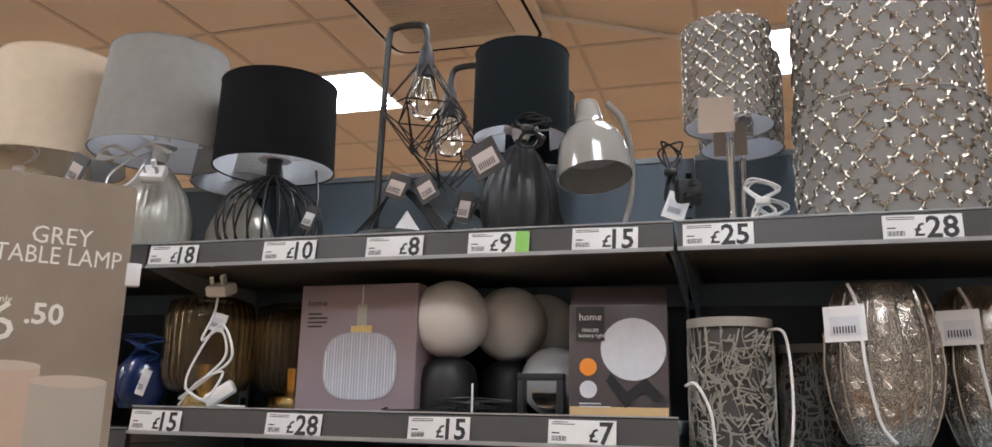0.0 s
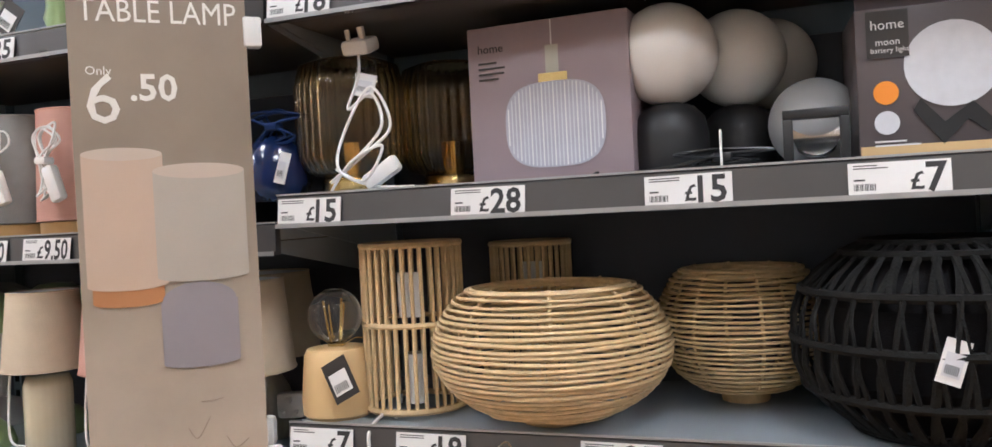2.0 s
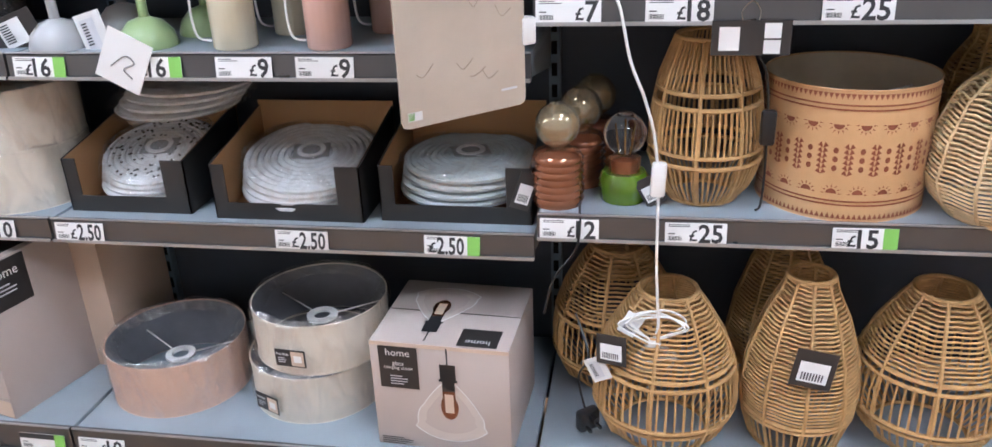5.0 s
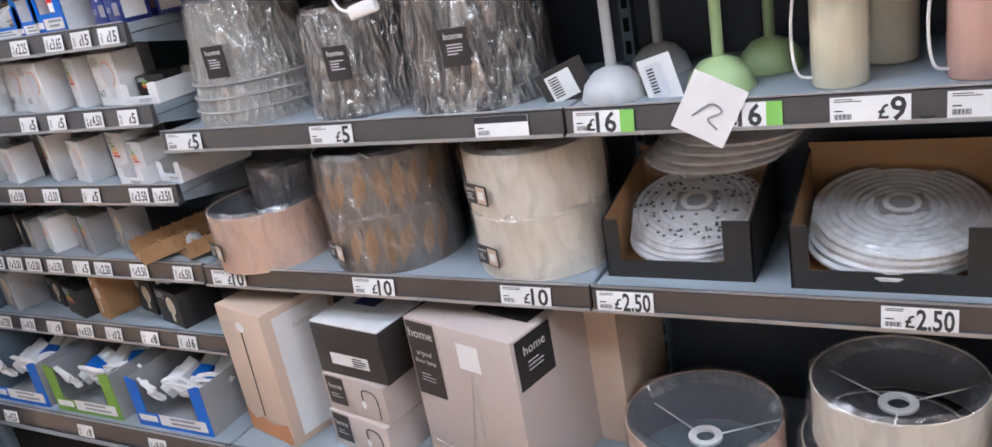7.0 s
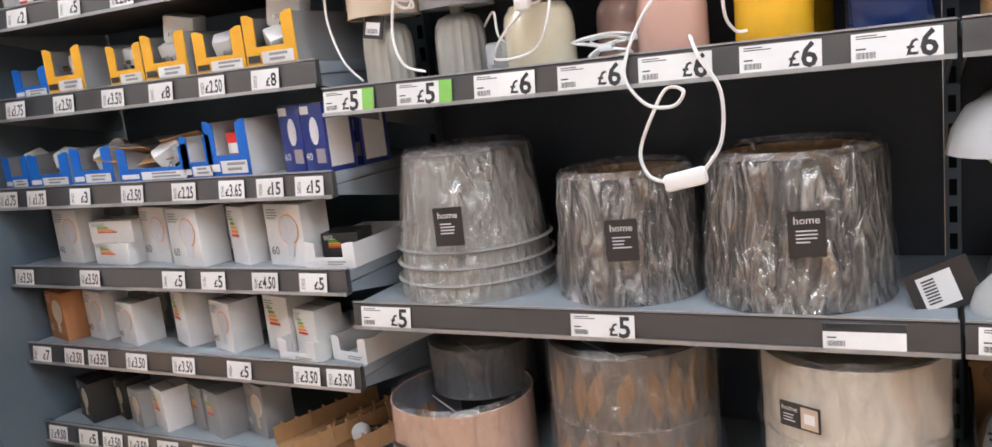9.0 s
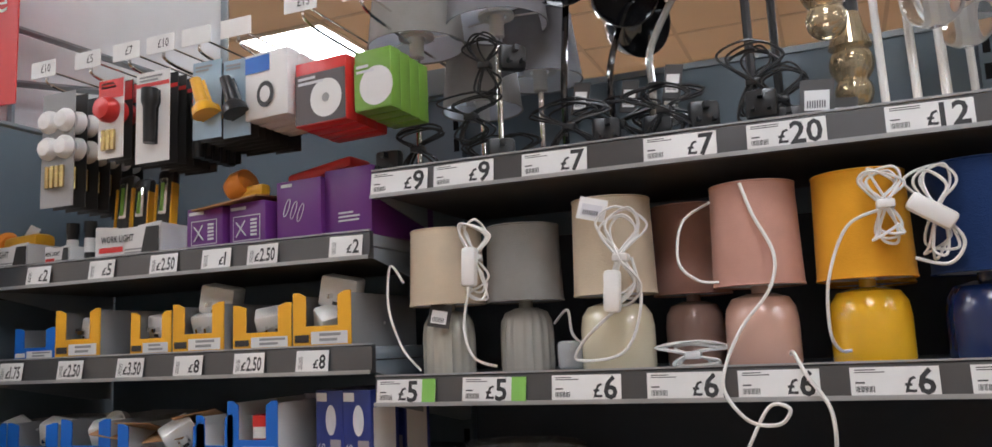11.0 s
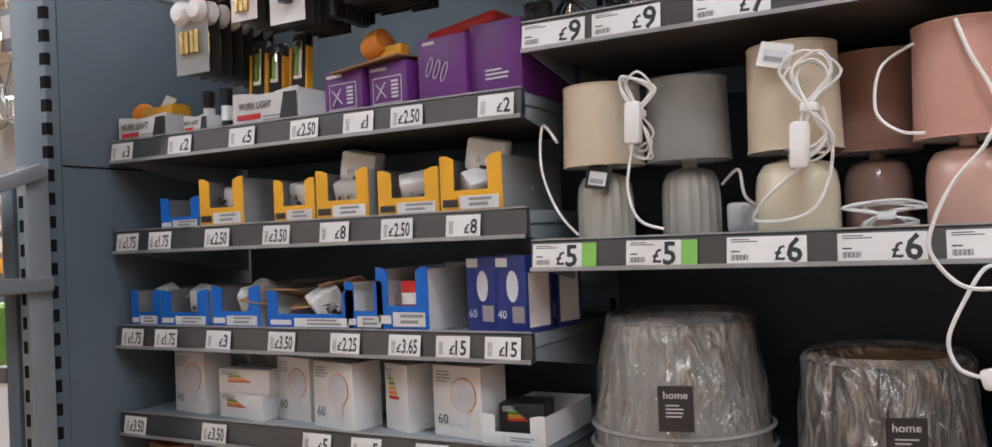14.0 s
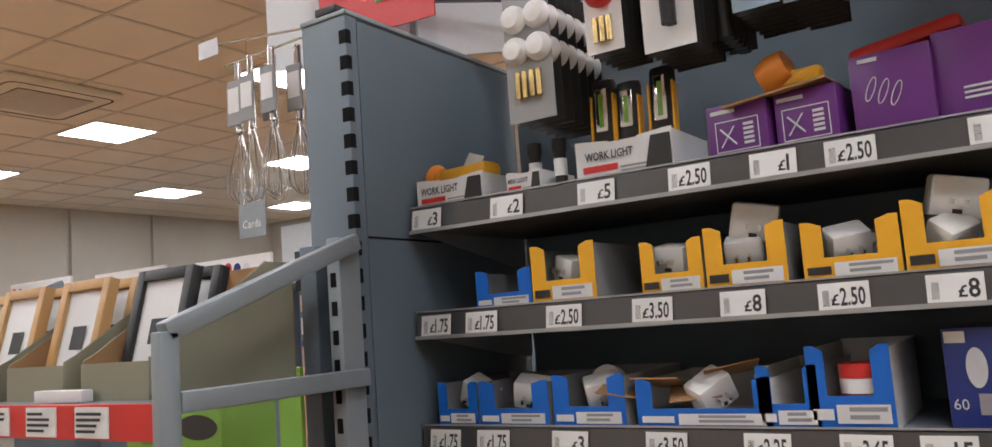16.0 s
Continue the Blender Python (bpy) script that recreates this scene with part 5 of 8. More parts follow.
cable(lab, [(-0.014, 0, 0.054), (-0.016, 0.004, 0.07), (0.0, 0.008, 0.085), (0.012, 0.004, 0.07), (0.01, 0, 0.054)], M_CHROME, 0.0007, "wire")


def rope_oval(x, y, z, R, h):
    t = thing("pendant_shade", x, y, z, "large black paper-rope woven oval lampshade", "lampshade")
    rnd = random.Random(12)
    lev = [(0.02, 0.6), (0.24, 0.93), (0.5, 1.0), (0.76, 0.93), (0.95, 0.64), (1.0, 0.5)]
    for u, q in lev:
        part("hoop", Shape().tube([(R * q * math.cos(g * 0.1309), R * q * math.sin(g * 0.1309), h * u + 0.004) for g in range(48)], 0.006, 6, True), M_BLACKROPE, t)
    for b in range(5):
        (u0, q0), (u1, q1) = lev[b], lev[b + 1]
        n = 74
        for k in range(n):
            a = 2 * math.pi * (k + 0.5 * (b % 2)) / n
            e = a + (0.055 if k % 2 else -0.055)
            um, qm = (u0 + u1) / 2, (q0 + q1) / 2 * 1.03
            pts = [(R * q0 * math.cos(a), R * q0 * math.sin(a), h * u0 + 0.004), (R * qm * math.cos((a + e) / 2), R * qm * math.sin((a + e) / 2), h * um + 0.004), (R * q1 * math.cos(e), R * q1 * math.sin(e), h * u1 + 0.004)]
            part("rope", Shape().tube(pts, 0.005 * rnd.uniform(0.75, 1.2), 5, flat=0.6), M_BLACKROPE, t)
    part("inner_drum", Shape().lathe([(R * 0.45, 0.01), (R * 0.8, h * 0.3), (R * 0.82, h * 0.7), (R * 0.5, h * 0.98)], 36), M_BLACKFAB, t)
    swing_tag(t, -0.01, -R * 1.02, h * 0.5, 0.026, 0.05, 18, 0, False)


rope_oval(-0.208, 1.47, Z2, 0.178, 0.238)

# ---- right bay, fourth shelf ----
Z3 = 0.7


def copper_lamp(x, y):
    t = thing("table_lamp", x, y, Z3, "ringed copper glass lamp with a smoked bulb", "lamp", "copper glass lamps")
    prof = [(0.0005, 0.0), (0.046, 0.0)]
    for k in range(7):
        z = 0.004 + k * 0.0135
        prof += [(0.045, z), (0.05, z + 0.0065), (0.045, z + 0.0125)]
    prof += [(0.04, 0.104), (0.024, 0.11), (0.0005, 0.11)]
    part("base", Shape().lathe(prof, 40), M_COPPER, t, sharp=80)
    bulb(t, 0, 0, 0.113, 0.042, M_SMOKE)
    return t


lamp = copper_lamp(-1.078, 1.42)
swing_tag(lamp, -0.06, -0.03, 0.03, 0.04, 0.07, 25, 30)
cable(lamp, [(0.04, 0.03, 0.02), (0.045, -0.05, 0.004), (0.048, -0.083, -0.01), (0.04, -0.088, -0.06), (0.0, -0.087, -0.12), (-0.02, -0.08, -0.2)], M_BLACK)
copper_lamp(-1.043, 1.53)
copper_lamp(-1.02, 1.63)
t = thing("table_lamp", -0.955, 1.45, Z3, "green and amber glass lamp base with a clear bulb", "lamp")
part("base", Shape().lathe([(0.0005, 0), (0.043, 0), (0.046, 0.005), (0.046, 0.045), (0.04, 0.056), (0.0005, 0.057)], 36), M_GREENGL, t)
part("collar", Shape().lathe([(0.03, 0.057), (0.031, 0.082), (0.018, 0.088), (0.0005, 0.088)], 28), M_COPPER, t)
bulb(t, 0, 0, 0.09, 0.04)
swing_tag(t, 0.05, -0.04, 0.03, 0.04, 0.055, -30, 0, True)


def woven(x, y, z, prof, bands, n, label, material=M_RATTAN2, slant=0.0, seed=1, name="table_lamp", cat="lamp", thick=0.0026, ribs_n=0, weave="up"):
    """A basket lamp: hoops at the band edges and canes between them. prof: (r, z) outline; bands: pairs of heights."""
    t = thing(name, x, y, z, label, cat, "woven basket lamps")
    rnd = random.Random(seed)
    rz_, rr_ = [q[1] for q in prof], [q[0] for q in prof]
    R = lambda q: float(np.interp(q, rz_, rr_))
    for a, b in bands:
        for q in (a, b):
            part("hoop", Shape().tube([(R(q) * math.cos(g * 0.1571), R(q) * math.sin(g * 0.1571), q) for g in range(40)], thick * 1.7, 6, True), material, t)
        style = weave if isinstance(weave, str) else weave[bands.index((a, b))]
        if style == "up":
            for k in range(n):
                g = 2 * math.pi * k / n
                bow = slant * (1 - abs(((g * 6 / math.pi) % 2) - 1))
                e = g + rnd.uniform(-0.01, 0.01)
                pts = [(R(q) * math.cos(g + (e - g) * i), R(q) * math.sin(g + (e - g) * i), q) for i, q in ((0, a), (0.5, (a + b) / 2), (1, b))]
                part("cane", Shape().tube(pts, thick * rnd.uniform(0.8, 1.1), 5), material, t)
        else:
            m = max(2, int((b - a) / 0.0078))
            for k in range(m):
                q = a + (b - a) * (k + 0.5) / m
                pts = []
                for i in range(96):
                    g = 2 * math.pi * i / 96
                    u = (g * ribs_n / (2 * math.pi)) % 1
                    qq = q - slant * (0.5 - abs(u - 0.5))
                    qq = min(max(qq, a), b)
                    pts.append((R(qq) * math.cos(g), R(qq) * math.sin(g), qq))
                part("cane", Shape().tube(pts, thick, 5, True), material, t)
    lo, hi = bands[0][0], bands[-1][1]
    for k in range(ribs_n or 8):
        g = 2 * math.pi * k / (ribs_n or 8) - 0.2
        pts = [((R(q) + 0.001) * math.cos(g), (R(q) + 0.001) * math.sin(g), q) for q in np.linspace(lo, hi, 14)]
        part("rib", Shape().tube(pts, thick * 1.5, 5), material, t)
    return t


PINE = [(0.06, 0.0), (0.085, 0.03), (0.103, 0.085), (0.1, 0.16), (0.088, 0.23), (0.06, 0.305)]
lamp = woven(-0.808, 1.48, Z3, PINE, ((0.004, 0.085), (0.105, 0.19), (0.215, 0.305)), 58, "honey rattan pine-cone shaped basket lamp")
cable(lamp, [(0.06, -0.06, 0.3), (0.09, -0.08, 0.25), (0.1, -0.08, 0.12), (0.1, -0.08, 0.02), (0.09, -0.09, 0.006)], M_BLACK)
inline_switch(lamp, 0.099, -0.085, 0.16, 0, M_BLACK)

t = thing("lampshade", -0.556, 1.51, Z3, "wood veneer drum shade printed with brown suns and leaves", "lampshade")
drum(t, 0.148, 0.148, 0.0, 0.235, M_WOODSH, M_CREAM, spider=0.19)


def on_drum(u, z, r=0.1495):
    g = -math.pi / 2 + u / r
    return (r * math.cos(g), r * math.sin(g), z)


def print_shape(parent, name, pts):
    part(name, Shape().add([on_drum(u, z) for u, z in pts], [tuple(range(len(pts)))]), M_PRINT, parent)


for i in range(-26, 27):
    u = i * 0.0088
    print_shape(t, "printed_triangle", [(u - 0.004, 0.229), (u + 0.004, 0.229), (u, 0.219)])
    print_shape(t, "printed_triangle", [(u - 0.004, 0.006), (u + 0.004, 0.006), (u, 0.016)])
for zz in (0.208, 0.2, 0.03, 0.037):
    for i in range(-14, 14):
        u = i * 0.0165
        print_shape(t, "printed_line", [(u, zz), (u + 0.0165, zz), (u + 0.0165, zz + 0.003), (u, zz + 0.003)])
for i in range(-5, 6):
    u = i * 0.043
    for zc, sgn in ((0.176, -1), (0.052, 1)):
        print_shape(t, "printed_sun", [(u + 0.009 * math.cos(g), zc + sgn * 0.009 * math.sin(g)) for g in (k * math.pi / 8 for k in range(9))])
        for k in range(7):
            g = k * math.pi / 6
            c, s_ = math.cos(g), math.sin(g) * sgn
            print_shape(t, "printed_ray", [(u + 0.0115 * c - 0.0012 * s_, zc + 0.0115 * s_ + 0.0012 * c), (u + 0.0115 * c + 0.0012 * s_, zc + 0.0115 * s_ - 0.0012 * c), (u + 0.018 * c, zc + 0.018 * s_)])
    for k in range(3):
        print_shape(t, "printed_dot", [(u + 0.0045 * math.cos(g), 0.098 + k * 0.016 + 0.0055 * math.sin(g)) for g in (j * math.pi / 5 for j in range(10))])
    for k in range(6):
        zz = 0.085 + k * 0.0095
        for sgn in (-1, 1):
            v = u + 0.0215
            print_shape(t, "printed_leaf", [(v, zz), (v + sgn * 0.009, zz + 0.004), (v + sgn * 0.003, zz + 0.011)])

CONE = [(0.095, 0.0), (0.125, 0.03), (0.142, 0.07), (0.133, 0.14), (0.108, 0.21), (0.08, 0.24), (0.05, 0.262), (0.046, 0.3)]
woven(-0.288, 1.43, Z3, CONE, ((0.004, 0.3),), 0, "pale natural rattan gourd-shaped lampshade", M_RATTAN, 0.008, 3, "pendant_shade", "lampshade", 0.0024, 12, "round")
woven(-0.28, 1.655, Z3, [(q * 0.6, w_) for q, w_ in CONE], ((0.004, 0.29),), 0, "smaller honey rattan gourd-shaped lampshade behind", M_RATTAN2, 0.008, 3, "pendant_shade", "lampshade", 0.0026, 10, "round")

# ---- right bay, base ----
LANT = [(0.085, 0.0), (0.12, 0.03), (0.143, 0.09), (0.14, 0.16), (0.115, 0.23), (0.08, 0.29), (0.055, 0.325)]
TALL = [(0.085, 0.0), (0.105, 0.06), (0.112, 0.12), (0.1, 0.2), (0.075, 0.28), (0.05, 0.33), (0.042, 0.36)]
lamp = woven(-0.863, 1.405, BASE_Z, LANT, ((0.004, 0.07), (0.085, 0.175), (0.19, 0.325)), 52, "round honey rattan lantern lamp with white flex", ribs_n=8, weave=("up", "up", "round"), slant=0.006)
swing_tag(lamp, -0.105, -0.1, 0.24, 0.06, 0.06, -4, -20)
swing_tag(lamp, -0.07, -0.085, 0.29, 0.035, 0.045, 30, 0, False)
swing_tag(lamp, -0.13, -0.09, 0.19, 0.05, 0.04, 60, -20, False)
plug(lamp, -0.15, -0.07, 0.06, M_BLACK, 40)
cable(lamp, [(-0.15, -0.07, 0.06), (-0.17, -0.05, 0.14), (-0.15, -0.06, 0.2), (-0.18, 0.0, 0.26)], M_BLACK)
woven(-0.965, 1.6, BASE_Z, LANT, ((0.004, 0.07), (0.085, 0.175), (0.19, 0.325)), 52, "round honey rattan lantern lamp at the back", seed=8, ribs_n=8, weave=("up", "up", "round"), slant=0.006)
lamp = woven(-0.6, 1.42, BASE_Z, TALL, ((0.004, 0.07), (0.08, 0.36)), 46, "tall honey rattan lantern lamp with a barcode tag", ribs_n=9, weave=("up", "round"), slant=0.006)
swing_tag(lamp, 0.0, -0.112, 0.22, 0.075, 0.075, 10, 0)
woven(-0.61, 1.62, BASE_Z, TALL, ((0.004, 0.07), (0.08, 0.36)), 46, "tall honey rattan lantern lamp at the back", seed=5, ribs_n=9, weave=("up", "round"), slant=0.006)
woven(-0.35, 1.45, BASE_Z, LANT, ((0.004, 0.07), (0.085, 0.175), (0.19, 0.325)), 52, "round honey rattan lantern lamp by the bay end", seed=6, ribs_n=8, weave=("up", "up", "round"), slant=0.006)

# ---- middle bay: base and fourth shelf ----
box = carton(-1.298, 1.275, BASE_Z, 0.28, 0.26, 0.245, M_TAUPE, "taupe carton printed with a clear glass hanging shade", rz=-3)


def pear_print(parent, cx, zt, h, a, y, at=None):
    """A printed clear glass pendant: flex, cap, pear-shaped glass and filament bulb."""
    def outline(k):
        pts = []
        for i in range(40):
            g = 2 * math.pi * i / 40
            v = math.cos(g)
            wide = (0.22 + 0.78 * ((1 - v) / 2) ** 0.75) if v > -0.55 else 1.0
            pts.append((cx + k * a * math.sin(g) * wide * (1.0 if v > 0 else 1.06), zt - 0.035 - h * 0.5 + k * h * 0.5 * v))
        return pts
    for k, (q, m_) in enumerate(((1.0, M_WHITECARD), (0.965, M_GLASSPRINT), (0.72, M_TAUPE))):
        part("printed_glass", Shape().add([(u, y - 0.0005 * k, v) for u, v in outline(q)], [tuple(range(40))]), m_, parent, at=at)
    y -= 0.002
    part("printed_cap", rect(cx - 0.016, cx + 0.016, zt - 0.034, zt, y).join(rect(cx - 0.019, cx + 0.019, zt - 0.04, zt - 0.034, y)).join(rect(cx - 0.013, cx + 0.013, zt - 0.062, zt - 0.04, y)).join(rect(cx - 0.0015, cx + 0.0015, zt, zt + 0.036, y)), M_SATIN, parent, at=at)
    part("printed_bulb", oval(cx, zt - 0.098, 0.018, 0.03, y).join(rect(cx - 0.013, cx + 0.013, zt - 0.09, zt - 0.062, y)), M_COPPER, parent, at=at)
    part("printed_filament", rect(cx - 0.009, cx + 0.009, zt - 0.112, zt - 0.068, y - 0.0006), M_BEIGE, parent, at=at)


pear_print(box, 0.018, 0.207, 0.148, 0.088, -0.0014)
flat_top = pose(0, 0, 0.2455, -90, 0, 180)
pear_print(box, 0.03, -0.045, 0.15, 0.084, -0.0014, flat_top)
stick(box, -0.122, -0.042, 0.142, 0.238, M_LABEL, "printed_label")
rail_text(box, "home", 0.022, -0.082, -0.003, 0.224, M_WHITECARD)
rail_text(box, "glass", 0.013, -0.082, -0.003, 0.2, M_WHITECARD)
rail_text(box, "hanging shade", 0.0105, -0.082, -0.003, 0.19, M_WHITECARD)
part("small_print", bars(-0.1, -0.062, -0.003, 0.172, 4, 0.002, 0.004), M_PALE, box)
part("small_print", bars(-0.13, -0.06, -0.003, 0.022, 4, 0.0018, 0.003), M_LABEL, box)
part("top_label", rect(-0.115, -0.035, -0.07, -0.006, -0.0014), M_LABEL, box, at=flat_top)
part("top_lettering", words("home", 0.022, -0.075, -0.0024, -0.022), M_WHITECARD, box, at=flat_top)
part("lid_edge", Shape().box(-0.14, 0.14, -0.001, 0.0, 0.238, 0.2465), M_BEIGE, box)


def plain_drum(x, y, z, r, h, outer, lining, label, group="", film=True, seed=1, rz=0.0, label_at=None):
    t = thing("lampshade", x, y, z, label, "lampshade", group, rz)
    drum(t, r, r, 0.0, h, outer, lining, spider=h * 0.6)
    if film:
        wrap(t, r, r, 0.003, h, M_FILM, seed)
    if label_at is not None:
        g = math.radians(270 + label_at)
        lab_ = part("label", Shape().box(-0.034, 0.034, -0.0006, 0.0006, -0.02, 0.02), M_LABEL, t, "charcoal paper label with a small shade picture", at=pose((r + 0.01) * math.cos(g), (r + 0.01) * math.sin(g), h * 0.4, 0, 0, label_at))
        part("label_picture", rect(0.002, 0.031, -0.017, 0.017, -0.0014), M_BEIGE, lab_)
        part("picture_shade", rect(0.008, 0.026, -0.008, 0.008, -0.002), M_WHITECARD, lab_)
        part("label_text", words("home", 0.012, -0.017, -0.0014, 0.01), M_WHITECARD, lab_)
        part("small_print", bars(-0.028, -0.006, -0.0014, 0.001, 3, 0.0018, 0.003, seed), M_PALE, lab_)
    return t


plain_drum(-1.63, 1.47, BASE_Z, 0.147, 0.112, M_MOTTLE, M_MIDGREY, "cream mottled drum shade under another", "cream drum pair", True, 2, label_at=-25)
plain_drum(-1.61, 1.475, BASE_Z + 0.122, 0.147, 0.115, M_MOTTLE, M_MIDGREY, "cream mottled drum shade stacked on another", "cream drum pair", True, 3, label_at=-5)
plain_drum(-1.965, 1.46, BASE_Z, 0.155, 0.125, M_ROSE, M_MIDGREY, "pale pink drum shade in clear film", "", True, 4)


def lantern_tray(x, y, w, paper, label, seed, dots=False, tilt=-20, stacked=False):
    t = thing("display_tray", x, y, HEIGHTS["C"][3], label, "display tray", "lantern trays")
    h = 0.115
    side = [(0.0, 0.0), (0.26, 0.0), (0.26, 0.165), (0.14, 0.14), (0.0, h)]
    for sx in (-w / 2, w / 2 - 0.003):
        s = Shape().add([(sx, a, b) for a, b in side] + [(sx + 0.003, a, b) for a, b in side], [(0, 1, 2, 3, 4), (9, 8, 7, 6, 5)] + [(i, (i + 1) % 5, (i + 1) % 5 + 5, i + 5) for i in range(5)])
        part("side_panel", s, M_TRAYBLK, t)
        part("side_lining", Shape().add([((sx + 0.0045) if sx < 0 else (sx - 0.0015), a, b) for a, b in side], [(0, 1, 2, 3, 4)]), M_CARD, t)
    part("floor_panel", Shape().box(-w / 2 + 0.003, w / 2 - 0.003, 0.003, 0.257, 0.0, 0.003), M_CARD, t)
    part("back_panel", Shape().box(-w / 2, w / 2, 0.257, 0.26, 0.0, 0.175), M_CARD, t)
    f = Shape().plate([(-w / 2, 0), (w / 2, 0), (w / 2, h), (w / 2 - 0.05, h), (w / 2 - 0.05, 0.035), (-w / 2 + 0.03, 0.035), (-w / 2 + 0.03, h), (-w / 2, h)], 0.003)
    part("front_panel", f, M_TRAYBLK, t)
    R = w * 0.455
    for k in range(4):
        d = thing("paper_lantern", x - 0.005 + 0.004 * k, y + 0.14, HEIGHTS["C"][3] + 0.028 + k * 0.019, "flat-packed round paper lantern shade in clear film", "lampshade", "flat paper lanterns", rx=tilt * (0.35 + 0.3 * k) * -1, rz=seed * 7)
        n = 8
        for i in range(n):
            r1 = R * (1 - i * 0.1)
            part("paper_ring", Shape().lathe([(r1, 0.0), (r1 + 0.001, 0.006), (r1 - 0.006, 0.0105 + 0.0006 * i), (r1 - R * 0.1 + 0.002, 0.0085 + 0.0006 * i), (r1 - R * 0.1 + 0.002, 0.0)], 40), paper, d)
        part("wire_ring", Shape().lathe([(0.02, 0.018), (0.03, 0.018), (0.03, 0.02), (0.02, 0.02), (0.02, 0.018)], 24), M_WHITE, d)
        part("insert_card", Shape().box(-0.038, 0.038, -0.028, 0.028, 0.0155, 0.0168), M_GREYCARD, d)
        if k == 3:
            if dots:
                rnd = random.Random(seed)
                dot = None
                for q in range(120):
                    a, rr = rnd.uniform(0, 6.28), R * math.sqrt(rnd.uniform(0.1, 0.95))
                    dot = part("printed_dot", dot or Shape().lathe([(0.0005, 0.0012), (0.003, 0.001), (0.0034, 0)], 7), M_LABEL, d, at=pose(rr * math.cos(a), rr * math.sin(a), 0.0145 + 0.0015 * (1 - rr / R))).data
            part("film", Shape().lathe([(R + 0.012, -0.01), (R + 0.006, 0.015), (R * 0.7, 0.026), (0.001, 0.028)], 40, wave=lambda a, r, z: 1 + 0.02 * math.sin(9 * a) + 0.015 * math.sin(17 * a)), M_FILM, d)
    return t


lantern_tray(-1.965, 1.4, 0.27, M_LACE, "brown cardboard tray of spotted flat paper lanterns", 1, True, -14)
lantern_tray(-1.612, 1.385, 0.31, M_PAPER, "brown cardboard tray of white flat paper lanterns", 2, False, -10)
lantern_tray(-1.275, 1.4, 0.3, M_TEALP, "brown cardboard tray of grey-green flat paper lanterns", 3, False, -2)
for k in range(4):
    d = thing("paper_lantern", -1.93 + 0.015 * k, 1.6, 0.832 + k * 0.017, "flat-packed paper lantern in film on a back stack", "lampshade", "stacked flat lanterns", rz=20 * k)
    part("paper_disc", Shape().lathe([(0.001, 0), (0.13, 0), (0.134, 0.006), (0.12, 0.013), (0.001, 0.014)], 40), M_LACE if k % 2 else M_PAPER, d)
    part("film", Shape().lathe([(0.145, -0.001), (0.15, 0.008), (0.1, 0.0155), (0.001, 0.016)], 36, wave=lambda a, r, z: 1 + 0.05 * math.sin(6 * a + k)), M_FILM, d)

# ---- middle bay: third shelf ----
ZC2 = 0.997


def dome_lamp(x, y, enamel, head, label):
    t = thing("desk_lamp", x, y, ZC2, label, "lamp", "mushroom desk lamps")
    part("base", Shape().lathe([(0.0005, 0), (0.056, 0), (0.057, 0.004), (0.05, 0.028), (0.032, 0.048), (0.01, 0.056), (0.0005, 0.057)], 40), enamel, t)
    stem_of(t, 0.0095, 0.05, 0.22, enamel)
    part("shade", Shape().lathe([(0.001, 0.305), (0.03, 0.302), (0.06, 0.285), (0.078, 0.255), (0.085, 0.222), (0.083, 0.222), (0.075, 0.25), (0.05, 0.278), (0.001, 0.29)], 44), enamel, t)
    part("diffuser", Shape().lathe([(0.001, 0.2), (0.03, 0.206), (0.046, 0.224), (0.05, 0.25)], 36), head, t)
    return t


lamp = dome_lamp(-2.05, 1.42, M_CONE, M_OPAL, "pale grey metal mushroom desk lamp")
swing_tag(lamp, -0.09, 0.0, 0.03, 0.07, 0.09, 70, 10)
swing_tag(lamp, 0.09, -0.02, 0.03, 0.08, 0.06, 75, -10, False)
dome_lamp(-2.02, 1.6, M_CONE, M_OPAL, "second pale grey mushroom desk lamp behind")
dome_lamp(-1.868, 1.43, M_SAGE, M_OPAL, "sage green metal mushroom desk lamp")
dome_lamp(-1.81, 1.56, M_SAGE, M_OPAL, "second sage green mushroom desk lamp behind")
b = thing("instruction_card", -1.89, 1.336, 0.945, "white card showing a coiled cable, hung over the shelf edge", "card", ry=28)
part("card", Shape().box(-0.045, 0.045, -0.001, 0.001, 0, 0.1), M_WHITECARD, b)
part("printed_cable", Shape().tube(smooth_path([(-0.02, -0.0018, 0.03), (0.0, -0.0018, 0.06), (0.02, -0.0018, 0.055), (0.005, -0.0018, 0.035), (0.025, -0.0018, 0.025)], 6), 0.0016, 4), M_GREYCARD, b)
for x, y, m_, nm in ((-1.683, 1.42, M_CERCREAM, "cream"), (-1.62, 1.56, M_CERCREAM, "cream"), (-1.498, 1.42, M_CERPINK, "pink"), (-1.42, 1.57, M_CERPINK, "pink")):
    t = thing("table_lamp", x, y, ZC2, nm + " cylindrical mug-shaped lamp with white flex", "lamp", "small cylinder lamps")
    part("base", Shape().lathe([(0.0005, 0), (0.039, 0), (0.042, 0.004), (0.042, 0.13), (0.036, 0.145), (0.0005, 0.146)], 60, wave=ribs(40, 0.012)), m_, t, sharp=80)
    drum(t, 0.075, 0.06, 0.16, 0.3, M_CREAM if nm == "cream" else M_PINKFAB)
    cable(t, [(-0.038, -0.02, 0.016), (-0.058, -0.035, 0.03), (-0.064, -0.03, 0.1), (-0.05, -0.03, 0.2), (-0.04, -0.03, 0.26)])
